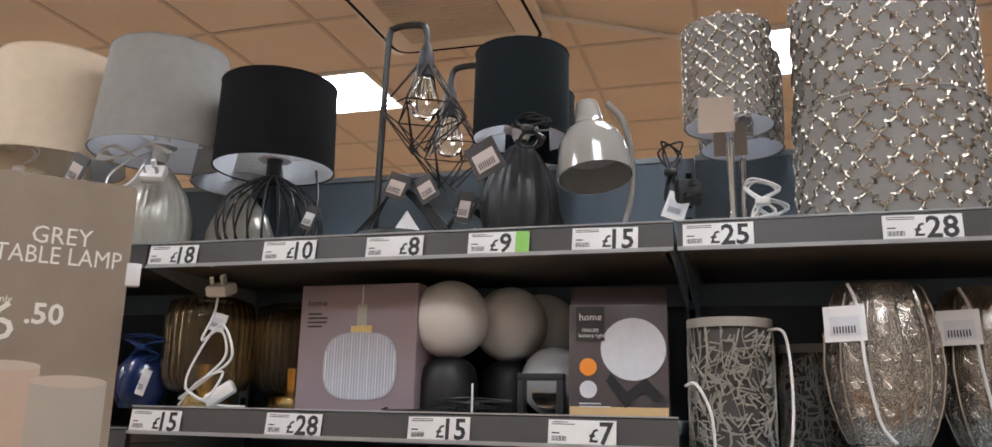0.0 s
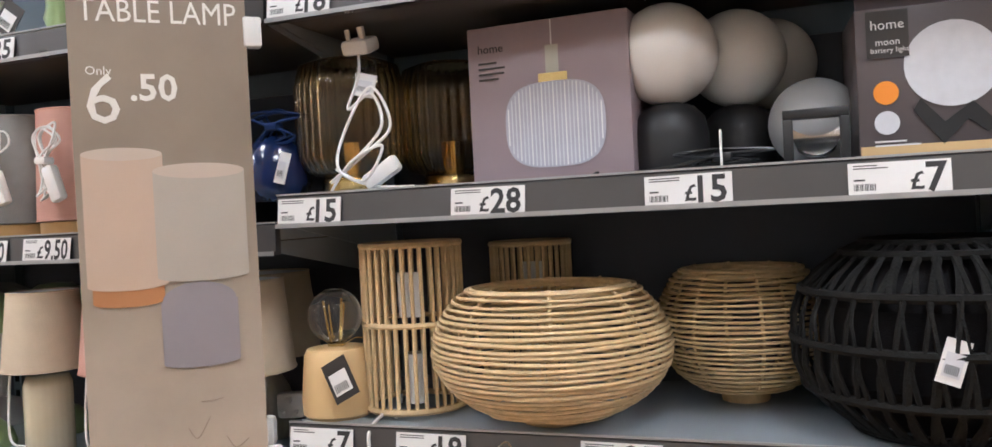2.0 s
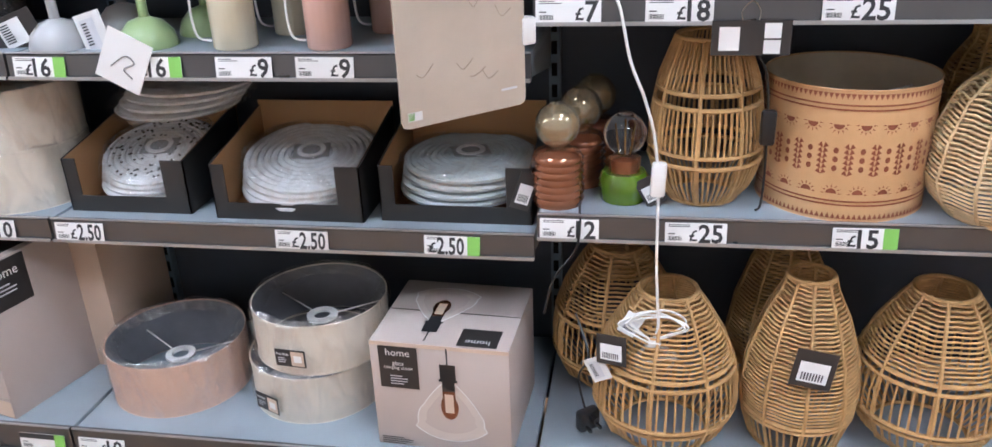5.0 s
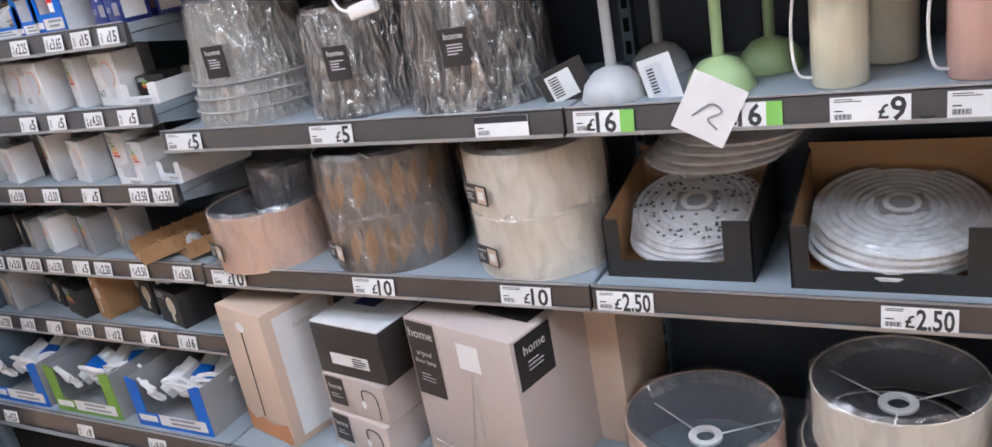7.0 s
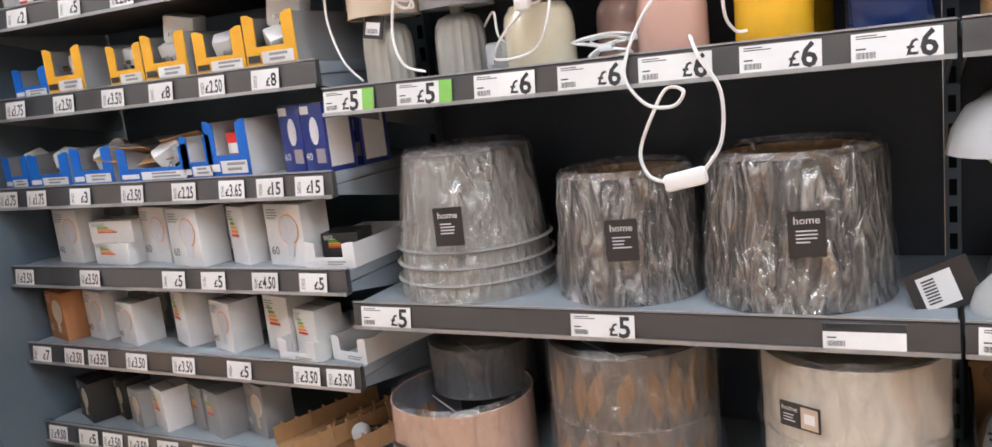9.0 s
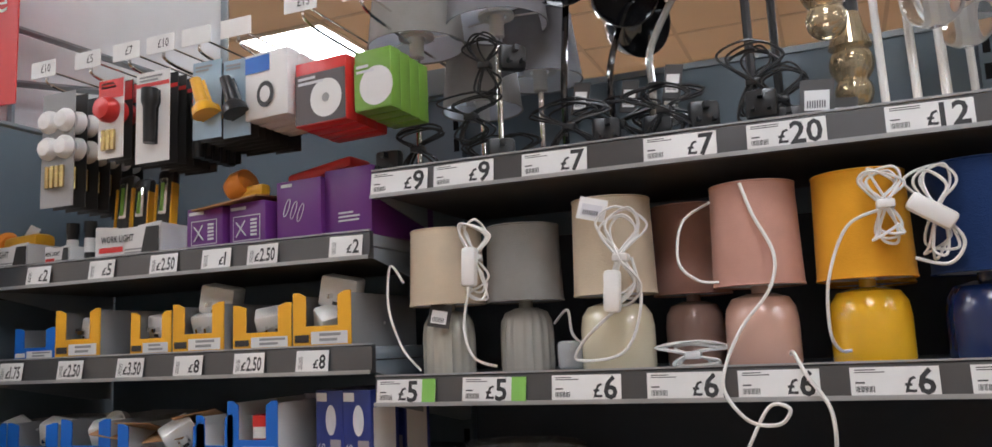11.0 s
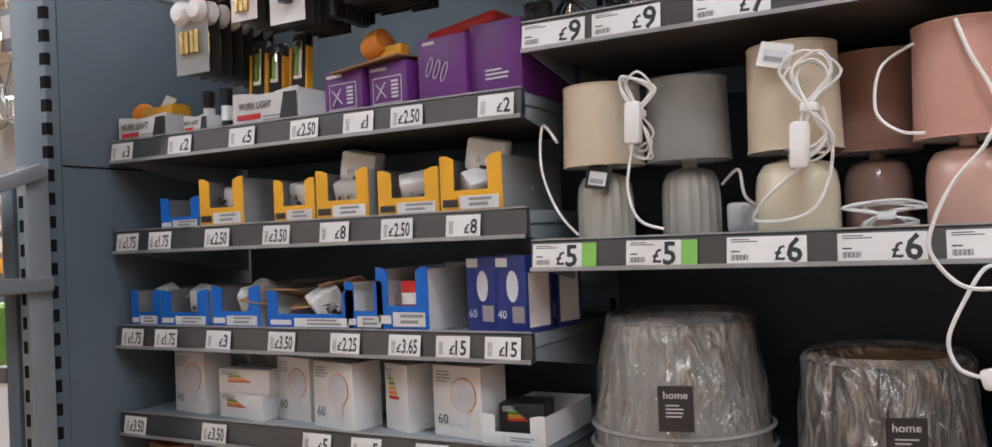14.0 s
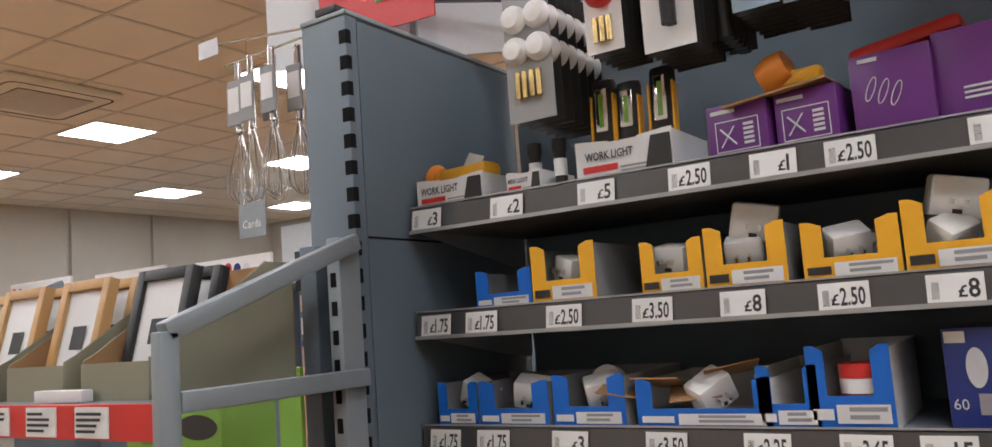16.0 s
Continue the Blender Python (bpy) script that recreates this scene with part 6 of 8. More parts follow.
for x, y in ((-1.27, 1.43), (-1.33, 1.6)):
    lamp = bottle_lamp(x, y, ZC2, 0.1, 0.13, 0.16, 0.1, 0.085, 0.31, M_CERSTONE, M_CREAM, "white ribbed ceramic lamp with a cream drum shade", 30, group="cream drum lamps")
    plug(lamp, 0.09, -0.06, 0.08, M_WHITE, 20)

# ---- middle bay: second and top shelf ----
for x, y, m_, nm in ((-1.74, 1.44, M_GREYFAB, "grey"), (-1.6, 1.43, M_PINKFAB, "pink"), (-1.48, 1.45, M_GREYFAB, "grey"), (-1.35, 1.44, M_PINKFAB, "pink"), (-1.9, 1.45, M_PINKFAB, "pink"), (-2.03, 1.45, M_NAVYFAB, "navy")):
    t = thing("table_lamp", x, y, 1.395, nm + " tapered fabric shade lamp on a round wooden base", "lamp", "wood based lamps")
    part("base", Shape().lathe([(0.0005, 0), (0.058, 0), (0.06, 0.003), (0.06, 0.026), (0.0005, 0.028)], 40), M_OAK, t)
    drum(t, 0.065, 0.058, 0.029, 0.225, m_)
    bundle(t, 0.03, -0.085, 0.13, 0.07, 0.14, M_WHITE, 4, int(abs(x) * 100))
    inline_switch(t, 0.05, -0.09, 0.09, -20)
ZT = 1.745
for k, x in enumerate((-1.655, -1.8)):
    t = thing("table_lamp", x, 1.46, ZT, "twisted sage ceramic column lamp with a cream shade", "lamp", "twisted lamps")
    prof = [(0.0005, 0), (0.045, 0), (0.045, 0.012)] + [(0.019, 0.015 + 0.02 * i) for i in range(11)] + [(0.0005, 0.22)]
    part("base", Shape().lathe(prof, 36, wave=lambda a, r, z: 1 + (0.22 * math.sin(2 * a + z * 110) if r < 0.03 else 0)), M_SAGE if k == 0 else M_CERSTONE, t, sharp=80)
    drum(t, 0.13, 0.11, 0.24, 0.44, M_CREAM)
    swing_tag(t, -0.06, -0.05, 0.12, 0.05, 0.07, 20)
    swing_tag(t, -0.05, -0.06, 0.05, 0.05, 0.06, 35)
t = thing("table_lamp", -1.57, 1.5, ZT, "clear blue glass bottle lamp with a cream shade", "lamp")
part("base", Shape().lathe([(0.0005, 0), (0.042, 0), (0.05, 0.02), (0.045, 0.07), (0.02, 0.1), (0.018, 0.13), (0.0005, 0.131)], 32), M_GLASS, t)
stem_of(t, 0.012, 0.131, 0.2, M_CHROME, "lamp_holder")
drum(t, 0.11, 0.095, 0.19, 0.38, M_CREAM)

# ---- third bay: top shelf ----
for i, (x, y, r, zs, zt, m_) in enumerate(((-3.095, 1.48, 0.093, 0.265, 0.445, M_GREYFAB), (-2.937, 1.5, 0.096, 0.285, 0.485, M_MIDGREY), (-3.03, 1.64, 0.082, 0.17, 0.33, M_GREYFAB), (-2.9, 1.63, 0.084, 0.21, 0.34, M_MIDGREY))):
    t = thing("table_lamp", x, y, ZT, "chrome stick lamp with a grey tapered drum shade and black flex", "lamp", "chrome stick lamps")
    part("base", Shape().lathe([(0.0005, 0), (0.05, 0), (0.052, 0.004), (0.052, 0.024), (0.048, 0.028), (0.0005, 0.03)], 60, wave=ribs(30, 0.06)), M_CHROME, t, sharp=80)
    stem_of(t, 0.006, 0.028, zs + 0.03, M_CHROME)
    stem_of(t, 0.014, zs - 0.02, zs + 0.04, M_WHITE, "lamp_holder")
    drum(t, r, r * 0.8, zs, zt, m_, spider=zs + 0.03)
    bundle(t, 0.03 * (-1) ** i, -0.06, 0.05 + 0.05 * (i == 1), 0.12, 0.09, M_BLACK, 4, 50 + i, 0.0021)
    if i == 1:
        bundle(t, 0.0, -0.06, 0.19, 0.09, 0.12, M_BLACK, 4, 71, 0.0021)
        plug(t, 0.05, -0.06, 0.2, M_BLACK, 40)
    plug(t, -0.02 + 0.05 * i, -0.08, 0.03, M_BLACK, 30 * i)


def spot_lamp(x, y, hx, hz, r, m_, label, yaw, seed, hy=-0.03):
    t = thing("desk_lamp", x, y, ZT, label, "lamp", "desk spot lamps")
    part("base", Shape().lathe([(0.0005, 0), (0.066, 0), (0.068, 0.005), (0.064, 0.018), (0.02, 0.024), (0.0005, 0.024)], 40), m_, t)
    part("arm", Shape().tube(smooth_path([(0, 0, 0.02), (0, 0, 0.12), (0.004, 0, 0.2), (hx * 0.7, 0.02, hz - 0.02), (hx, 0.03, hz)], 6), 0.0065, 8), m_, t)
    prof = [(0.0005, -0.1), (0.02, -0.098), (0.024, -0.075), (r * 0.7, -0.06), (r * 0.93, -0.03), (r, 0), (r - 0.002, 0), (r * 0.9, -0.028), (r * 0.6, -0.055), (0.0005, -0.06)]
    part("shade", Shape().lathe(prof, 44).moved(pose(hx, hy, hz, 104, 0, yaw)), m_, t)
    bundle(t, 0.03, -0.07, 0.06, 0.15, 0.1, M_BLACK, 5, seed, 0.0021)
    plug(t, 0.09, -0.06, 0.05, M_BLACK, 20)
    swing_tag(t, 0.04, -0.03, 0.12, 0.03, 0.06, 8)
    return t


spot_lamp(-2.82, 1.52, 0.015, 0.372, 0.072, M_BLACKGLOSS, "glossy black desk lamp with a dish shade", 14, 81)
spot_lamp(-2.74, 1.55, 0.045, 0.315, 0.066, M_BLACKGLOSS, "glossy black desk lamp tilted sideways", 35, 82)
spot_lamp(-2.69, 1.66, 0.0, 0.295, 0.068, M_BLACKGLOSS, "glossy black desk lamp at the back", 50, 83)
spot_lamp(-2.655, 1.5, 0.1, 0.345, 0.07, M_GREYGLOSS, "glossy grey gooseneck desk lamp", 68, 84)
for i, (x, y) in enumerate(((-2.455, 1.5), (-2.42, 1.63))):
    t = thing("table_lamp", x, y, ZT, "black hooked tube lamp with hanging amber bubble glass", "lamp", "bubble glass lamps")
    part("base", Shape().lathe([(0.0005, 0), (0.074, 0), (0.075, 0.004), (0.075, 0.022), (0.0005, 0.025)], 40), M_SATIN, t)
    part("arm", Shape().tube(smooth_path([(-0.035, 0, 0.02), (-0.037, 0, 0.2), (-0.037, 0, 0.4), (-0.02, 0, 0.45), (0.04, 0, 0.455), (0.082, 0, 0.43), (0.085, 0, 0.38)], 6), 0.0075, 8), M_SATIN, t)
    hi = 0.33 if i == 0 else 0.24
    part("lamp_holder", Shape().lathe([(0.0005, hi + 0.07), (0.018, hi + 0.065), (0.02, hi), (0.0005, hi)], 20, 0.085, 0), M_SATIN, t)
    part("flex", Shape().tube([(0.085, 0, 0.4), (0.085, 0, hi + 0.06)], 0.003, 5), M_BLACK, t)
    part("glass_neck", Shape().lathe([(0.021, hi), (0.027, hi - 0.03), (0.036, hi - 0.06)] + ball(0.037, hi - 0.09, 24, 8, 40, -30) + ball(0.032, hi - 0.14, 24, 8, 40, -90), 28, 0.085, 0), M_SMOKE, t, "amber bubble glass")
    bundle(t, -0.03, -0.05, 0.09, 0.1, 0.13, M_BLACK, 5, 90 + i, 0.0021)
    plug(t, -0.02, -0.08, 0.05, M_BLACK)
    swing_tag(t, 0.06, -0.06, 0.05, 0.05, 0.06, 5)
for i, (x, y) in enumerate(((-2.24, 1.5), (-2.18, 1.63))):
    t = thing("table_lamp", x, y, ZT, "white tube lamp with clear bubble glass on a wooden foot", "lamp", "clear bubble lamps")
    part("base", Shape().lathe([(0.0005, 0), (0.07, 0), (0.072, 0.006), (0.07, 0.026), (0.0005, 0.03)], 40), M_WOOD, t)
    for dx in (-0.055, -0.01, 0.03):
        part("tube", Shape().tube(smooth_path([(dx, 0.02, 0.028), (dx - 0.005, 0.02, 0.25), (dx - 0.01, 0.02, 0.36), (dx + 0.02, 0.02, 0.39)], 5), 0.0065, 8), M_WHITE, t)
    part("bubble", Shape().lathe(ball(0.052, 0.25, 28, 12, -80, 80), 32, 0.0, -0.03), M_GLASS, t)
    part("bubble", Shape().lathe(ball(0.046, 0.19, 28, 12, -80, 80), 32, 0.02, -0.02), M_GLASS, t)

# ---- third bay: second shelf ----
ZB1 = 1.395


def small_lamp(x, y, base, fab, label, rib, r, seed, w=0.094):
    lamp_ = bottle_lamp(x, y, ZB1, w, 0.108, 0.12, r, r * 0.94, 0.272 if not rib else 0.248, base, fab, label, rib, group="small coloured lamps", squat=True, ribd=0.07)
    return lamp_


lamp = small_lamp(-3.023, 1.43, M_CERSTONE, M_CREAM, "cream ribbed ceramic lamp with a cream drum shade", 18, 0.066, 1)
cable(lamp, [(-0.03, -0.05, 0.01), (-0.06, -0.06, 0.05), (-0.09, -0.05, 0.12), (-0.085, -0.05, 0.19), (-0.06, -0.05, 0.16)])
swing_tag(lamp, 0.01, -0.055, 0.1, 0.04, 0.04, 10)
bundle(lamp, 0.085, -0.07, 0.19, 0.07, 0.14, M_WHITE, 4, 41)
inline_switch(lamp, 0.083, -0.09, 0.175, 3)
cable(lamp, [(0.083, -0.09, 0.15), (0.07, -0.09, 0.08), (0.085, -0.09, 0.03), (0.12, -0.08, 0.014)])
lamp = small_lamp(-2.89, 1.46, M_CERGREY, M_GREYFAB, "grey ribbed ceramic lamp with a grey drum shade", 18, 0.066, 2)
plug(lamp, 0.085, -0.02, 0.03, M_CONE, 20)
cable(lamp, [(0.05, 0.0, 0.08), (0.08, -0.02, 0.1), (0.09, -0.03, 0.06), (0.11, -0.02, 0.04)])
lamp = small_lamp(-2.724, 1.43, M_CERCREAM, M_CREAM, "pale cream ceramic lamp with a cream drum shade", 0, 0.067, 3, 0.118)
bundle(lamp, 0.035, -0.09, 0.17, 0.09, 0.15, M_WHITE, 5, 42)
inline_switch(lamp, 0.02, -0.1, 0.12, 3)
swing_tag(lamp, -0.01, -0.078, 0.25, 0.045, 0.035, 15, 0, False)
cable(lamp, [(0.02, -0.1, 0.09), (-0.03, -0.09, 0.05), (-0.045, -0.08, 0.02), (0.03, -0.09, 0.03), (0.06, -0.09, 0.1), (0.05, -0.09, 0.17)])
small_lamp(-2.625, 1.58, M_CERPINK, M_PINKFAB, "dusky pink ceramic lamp at the back", 0, 0.066, 4, 0.1)
t = thing("flex_coil", -2.605, 1.42, ZB1, "bagged coil of white flex beside a pink lamp", "cable")
bundle(t, 0, 0, 0.02, 0.12, 0.04, M_WHITE, 4, 43)
lamp = small_lamp(-2.502, 1.43, M_CERPINK, M_PINKFAB, "dusky pink ceramic lamp with a pink drum shade", 0, 0.067, 5, 0.108)
cable(lamp, [(-0.06, -0.03, 0.25), (-0.1, -0.05, 0.22), (-0.108, -0.06, 0.16), (-0.08, -0.07, 0.13), (-0.05, -0.07, 0.125)])
cable(lamp, [(-0.01, -0.07, 0.268), (0.005, -0.075, 0.22), (0.03, -0.078, 0.16), (0.02, -0.08, 0.11), (-0.02, -0.085, 0.06), (-0.045, -0.092, 0.01), (-0.05, -0.1, -0.03), (-0.02, -0.102, -0.07), (0.02, -0.102, -0.075), (0.035, -0.1, -0.055), (0.01, -0.1, -0.05), (-0.015, -0.102, -0.09), (-0.035, -0.102, -0.14), (-0.025, -0.102, -0.175), (0.0, -0.102, -0.186)], r=0.0028)
inline_switch(lamp, 0.03, -0.102, -0.183, 78)
cable(lamp, [(0.055, -0.102, -0.175), (0.085, -0.102, -0.13), (0.088, -0.102, -0.06), (0.06, -0.098, -0.01), (0.045, -0.08, 0.02), (0.04, -0.052, 0.018)], r=0.0028)
lamp = small_lamp(-2.352, 1.43, M_CERYEL, M_YELFAB, "bright yellow ceramic lamp with a yellow drum shade", 0, 0.068, 6, 0.112)
bundle(lamp, 0.03, -0.085, 0.215, 0.055, 0.1, M_WHITE, 4, 44)
inline_switch(lamp, 0.085, -0.09, 0.2, -55)
cable(lamp, [(0.03, -0.09, 0.21), (-0.02, -0.085, 0.19), (-0.05, -0.085, 0.12), (-0.055, -0.08, 0.05), (-0.045, -0.06, 0.022), (-0.03, -0.052, 0.02)])
cable(lamp, [(0.09, -0.09, 0.2), (0.12, -0.08, 0.16), (0.1, -0.08, 0.13), (0.06, -0.08, 0.14)])
lamp = small_lamp(-2.2, 1.43, M_CERNAVY, M_NAVYFAB, "navy blue ceramic lamp with a navy drum shade", 0, 0.068, 7, 0.112)
bundle(lamp, -0.06, -0.07, 0.2, 0.06, 0.13, M_WHITE, 4, 45)
small_lamp(-2.34, 1.61, M_CERYEL, M_YELFAB, "yellow ceramic lamp at the back", 0, 0.066, 8, 0.108)

# ---- third bay: third and fourth shelf ----
ZB2 = 0.997
lamp = wrapped_shade(-2.935, 1.51, ZB2, 0.15, 0.118, 0.262, M_GREYFAB, "stack of grey tapered shades in crinkled clear wrap", seed=21, film=M_FILMD)
for zz in (0.03, 0.06, 0.09):
    part("stacked_rim", Shape().lathe([(0.152 - zz * 0.08, zz), (0.158 - zz * 0.08, zz + 0.003), (0.152 - zz * 0.08, zz + 0.006)], 48), M_GREYFAB, lamp)
wrapped_shade(-2.622, 1.5, ZB2, 0.127, 0.112, 0.208, M_CHARCOAL, "black tapered shade in crinkled clear wrap", M_CARD, 22, film=M_FILMD)
wrapped_shade(-2.345, 1.5, ZB2, 0.145, 0.128, 0.228, M_CHARCOAL, "wide black drum shade in crinkled clear wrap", M_CARD, 23, film=M_FILMD)
ZB3 = 0.657
plain_drum(-2.98, 1.465, ZB3, 0.14, 0.135, M_ROSE, M_MIDGREY, "rose-beige drum shade in clear film", "", True, 24, 0, -22)
plain_drum(-3.0, 1.6, ZB3 + 0.1, 0.11, 0.1, M_MIDGREY, M_MIDGREY, "small grey shade in film behind", "", True, 25)
t = thing("shade_support_box", -3.0, 1.64, ZB3, "dark carton under a small shade", "box")
part("body", Shape().box(-0.09, 0.09, -0.06, 0.06, 0, 0.099, 0.002), M_TRAYBLK, t)
for k in (0, 1):
    d = plain_drum(-2.637, 1.5, ZB3 + 0.129 * k, 0.148, 0.127, M_FOIL, M_MIDGREY, "grey drum shade patterned with copper feathers, " + ("stacked on top" if k else "at the bottom"), "feather shades", True, 26 + k, 0, -26 if k == 0 else None)
    d2 = plain_drum(-2.268, 1.5, ZB3 + 0.129 * k, 0.14, 0.127, M_MOTTLE, M_MOTTLE, "ivory drum shade in clear film, " + ("stacked on top" if k else "at the bottom"), "ivory shades", True, 28 + k, 0, -26)
    rnd = random.Random(60 + k)
    for q in range(11):
        g = math.radians(182 + q * 16.5 + rnd.uniform(-4, 4))
        ln = rnd.uniform(0.08, 0.125)
        pts = []
        for i in range(9):
            u = i / 8
            pts.append((0.015 * math.sin(math.pi * u) ** 1.2, ln * (u - 0.5)))
        for i in range(9):
            u = 1 - i / 8
            pts.append((-0.015 * math.sin(math.pi * u) ** 1.2, ln * (u - 0.5)))
        tilt_ = rnd.uniform(-0.35, 0.1)
        out = []
        for a_, b_ in pts:
            a2, b2 = a_ * math.cos(tilt_) - b_ * math.sin(tilt_), a_ * math.sin(tilt_) + b_ * math.cos(tilt_)
            zz = min(0.124, max(0.003, 0.064 + b2))
            gg = g + a2 / 0.149
            out.append((0.1493 * math.cos(gg), 0.1493 * math.sin(gg), zz))
        part("feather_print", Shape().add(out, [tuple(range(len(out)))]), M_FEATHER, d)

# ---- third bay: base ----
box = carton(-3.02, 1.31, BASE_Z, 0.19, 0.21, 0.36, M_BEIGE, "tall beige floor lamp carton", rz=-14)
part("printed_stem", Shape().tube([(-0.01, -0.0015, 0.06), (0.0, -0.0015, 0.3)], 0.0014, 4), M_LABEL, box)
part("printed_shade", oval(0.0, 0.315, 0.018, 0.014, -0.0018), M_WHITECARD, box)
rail_text(box, "home", 0.026, -0.055, -0.0018, 0.315, M_SIGNGREY)
part("small_print", bars(-0.08, -0.03, -0.0018, 0.295, 2, 0.003, 0.006), M_SIGNGREY, box)
part("printed_rug", Shape().plate([(-0.09, 0.004), (0.09, 0.004), (0.085, 0.06), (0.02, 0.045), (-0.03, 0.055), (-0.06, 0.04), (-0.09, 0.07)], 0.0005).moved(pose(0, -0.002, 0)), M_SKIN, box)
sd = part("side_print", rect(0.03, 0.19, 0.02, 0.34, 0), M_WHITECARD, box, at=pose(0.0965, 0, 0, 0, 0, 90))
part("printed_text", words("home", 0.026, 0.11, -0.0015, 0.3), M_SIGNGREY, sd)
for k, (h_, z_, w_) in enumerate(((0.098, 0.0, 0.2), (0.098, 0.099, 0.2), (0.13, 0.198, 0.215))):
    box = carton(-2.735 + 0.006 * k, 1.31 + 0.008 * k, BASE_Z + z_, w_, 0.23, h_, M_TAUPE if k < 2 else M_LABEL, ("taupe" if k < 2 else "charcoal and white") + " stacked desk lamp carton", rz=-12 + 2 * k, group="stacked cartons")
    if k < 2:
        stick(box, -0.09, -0.03, 0.02, 0.094, M_LABEL, "printed_label")
        rail_text(box, "home", 0.02, -0.06, -0.003, 0.07, M_WHITECARD)
        part("small_print", bars(-0.08, -0.04, -0.003, 0.05, 2, 0.002, 0.005), M_PALE, box)
        part("printed_arm", Shape().tube(smooth_path([(0.075, -0.0015, 0.01), (0.075, -0.0015, 0.06), (0.06, -0.0015, 0.078), (0.03, -0.0015, 0.076), (0.028, -0.0015, 0.05)], 5), 0.0015, 4), M_INK, box)
        part("printed_bulb", oval(0.028, 0.04, 0.007, 0.011, -0.0018), M_WHITECARD, box)
    else:
        stick(box, -0.06, 0.06, 0.03, 0.06, M_WHITECARD, "barcode_label")
        part("barcode", bars(0.01, 0.055, -0.0026, 0.055, 4, 0.003, 0.003), M_INK, box)
        part("lid", Shape().box(-w_ / 2 + 0.001, w_ / 2 - 0.001, 0.001, 0.229, h_ + 0.0002, h_ + 0.003), M_WHITECARD, box)
        part("lid_print", Shape().box(-0.06, 0.01, 0.1, 0.17, h_ + 0.0031, h_ + 0.0036), M_NAVYBOX, box)
box = carton(-2.41, 1.3, BASE_Z, 0.3, 0.3, 0.365, M_TAUPE, "large taupe tripod floor lamp carton, bottom edge crushed", rz=-14)
stick(box, -0.145, -0.06, 0.18, 0.36, M_LABEL, "printed_label")
rail_text(box, "home", 0.032, -0.103, -0.003, 0.332, M_WHITECARD)
rail_text(box, "tripod", 0.018, -0.103, -0.003, 0.285, M_WHITECARD)
rail_text(box, "floor lamp", 0.015, -0.103, -0.003, 0.265, M_WHITECARD)
part("small_print", bars(-0.125, -0.08, -0.003, 0.235, 3, 0.002, 0.006), M_PALE, box)
stick(box, 0.0, 0.06, 0.275, 0.335, M_WHITECARD, "printed_shade")
for dx in (-0.04, 0.0, 0.05):
    part("printed_leg", Shape().tube([(0.03, -0.0014, 0.27), (0.03 + dx, -0.0014, 0.06)], 0.0012, 4), M_SIGNGREY, box)
part("crease", Shape().tube([(-0.13, -0.001, 0.06), (0.05, -0.0015, 0.04), (0.149, -0.001, 0.055)], 0.0016, 4), M_SIGNGREY, box)
part("bottom_band", rect(-0.149, 0.149, 0.004, 0.045, -0.0014), M_BEIGE, box)
stick(box, -0.12, -0.03, 0.015, 0.035, M_LABEL, "printed_strip", -0.0026)
part("top_label", Shape().box(-0.02, 0.13, 0.08, 0.2, 0.3662, 0.3672), M_LABEL, box)
sd = part("side_label", rect(0.01, 0.12, 0.25, 0.36, 0), M_LABEL, box, at=pose(0.1516, 0, 0, 0, 0, 90))
part("printed_text", words("home", 0.03, 0.065, -0.0015, 0.33), M_WHITECARD, sd)
part("printed_text", bars(0.04, 0.09, -0.0015, 0.305, 3, 0.003, 0.006), M_PALE, sd)
box = carton(-2.2, 1.49, BASE_Z, 0.13, 0.22, 0.36, M_BEIGE, "beige carton standing behind the tripod lamp box", rz=-6)

# ---- accessories bay ----
AZ = HEIGHTS["A"]


def open_tray(x, y, z, w, h, d, material, label, side=M_GREYCARD, name="display_tray", notch=0.55, low=0.4, group="accessory trays", rz=0.0):
    """A counter tray with a notched printed front and sloping plain sides."""
    t = thing(name, x, y, z, label, "display tray", group, rz)
    a, c = w / 2, w * notch / 2
    f = Shape().plate([(-a, 0), (a, 0), (a, h), (a - 0.012, h), (c, h * 0.93), (c, h * low), (-c, h * low), (-c, h * 0.93), (-a + 0.012, h), (-a, h)], 0.0025)
    part("front_panel", f, material, t)
    for sx in (-a, a - 0.0025):
        part("side_panel", Shape().box(sx, sx + 0.0025, 0.0027, d, 0, h * 0.96), side, t)
    part("bottom_panel", Shape().box(-a + 0.003, a - 0.003, 0.003, d, 0, 0.003), side, t)
    part("back_panel", Shape().box(-a, a, d, d + 0.0025, 0, h * 0.98), side, t)
    part("printed_strip", rect(-a * 0.35, a * 0.9, h * 0.08, h * 0.3, -0.0018), M_WHITECARD, t)
    part("printed_logo", rect(-a * 0.92, -a * 0.42, h * 0.12, h * 0.25, -0.0018), M_LABEL if material is M_YELLOW else M_WHITECARD, t)
    part("small_print", bars(-a * 0.05, a * 0.85, -0.0026, h * 0.27, 2, h * 0.05, h * 0.04, int(w * 1000)), M_GREYCARD, t)
    return t


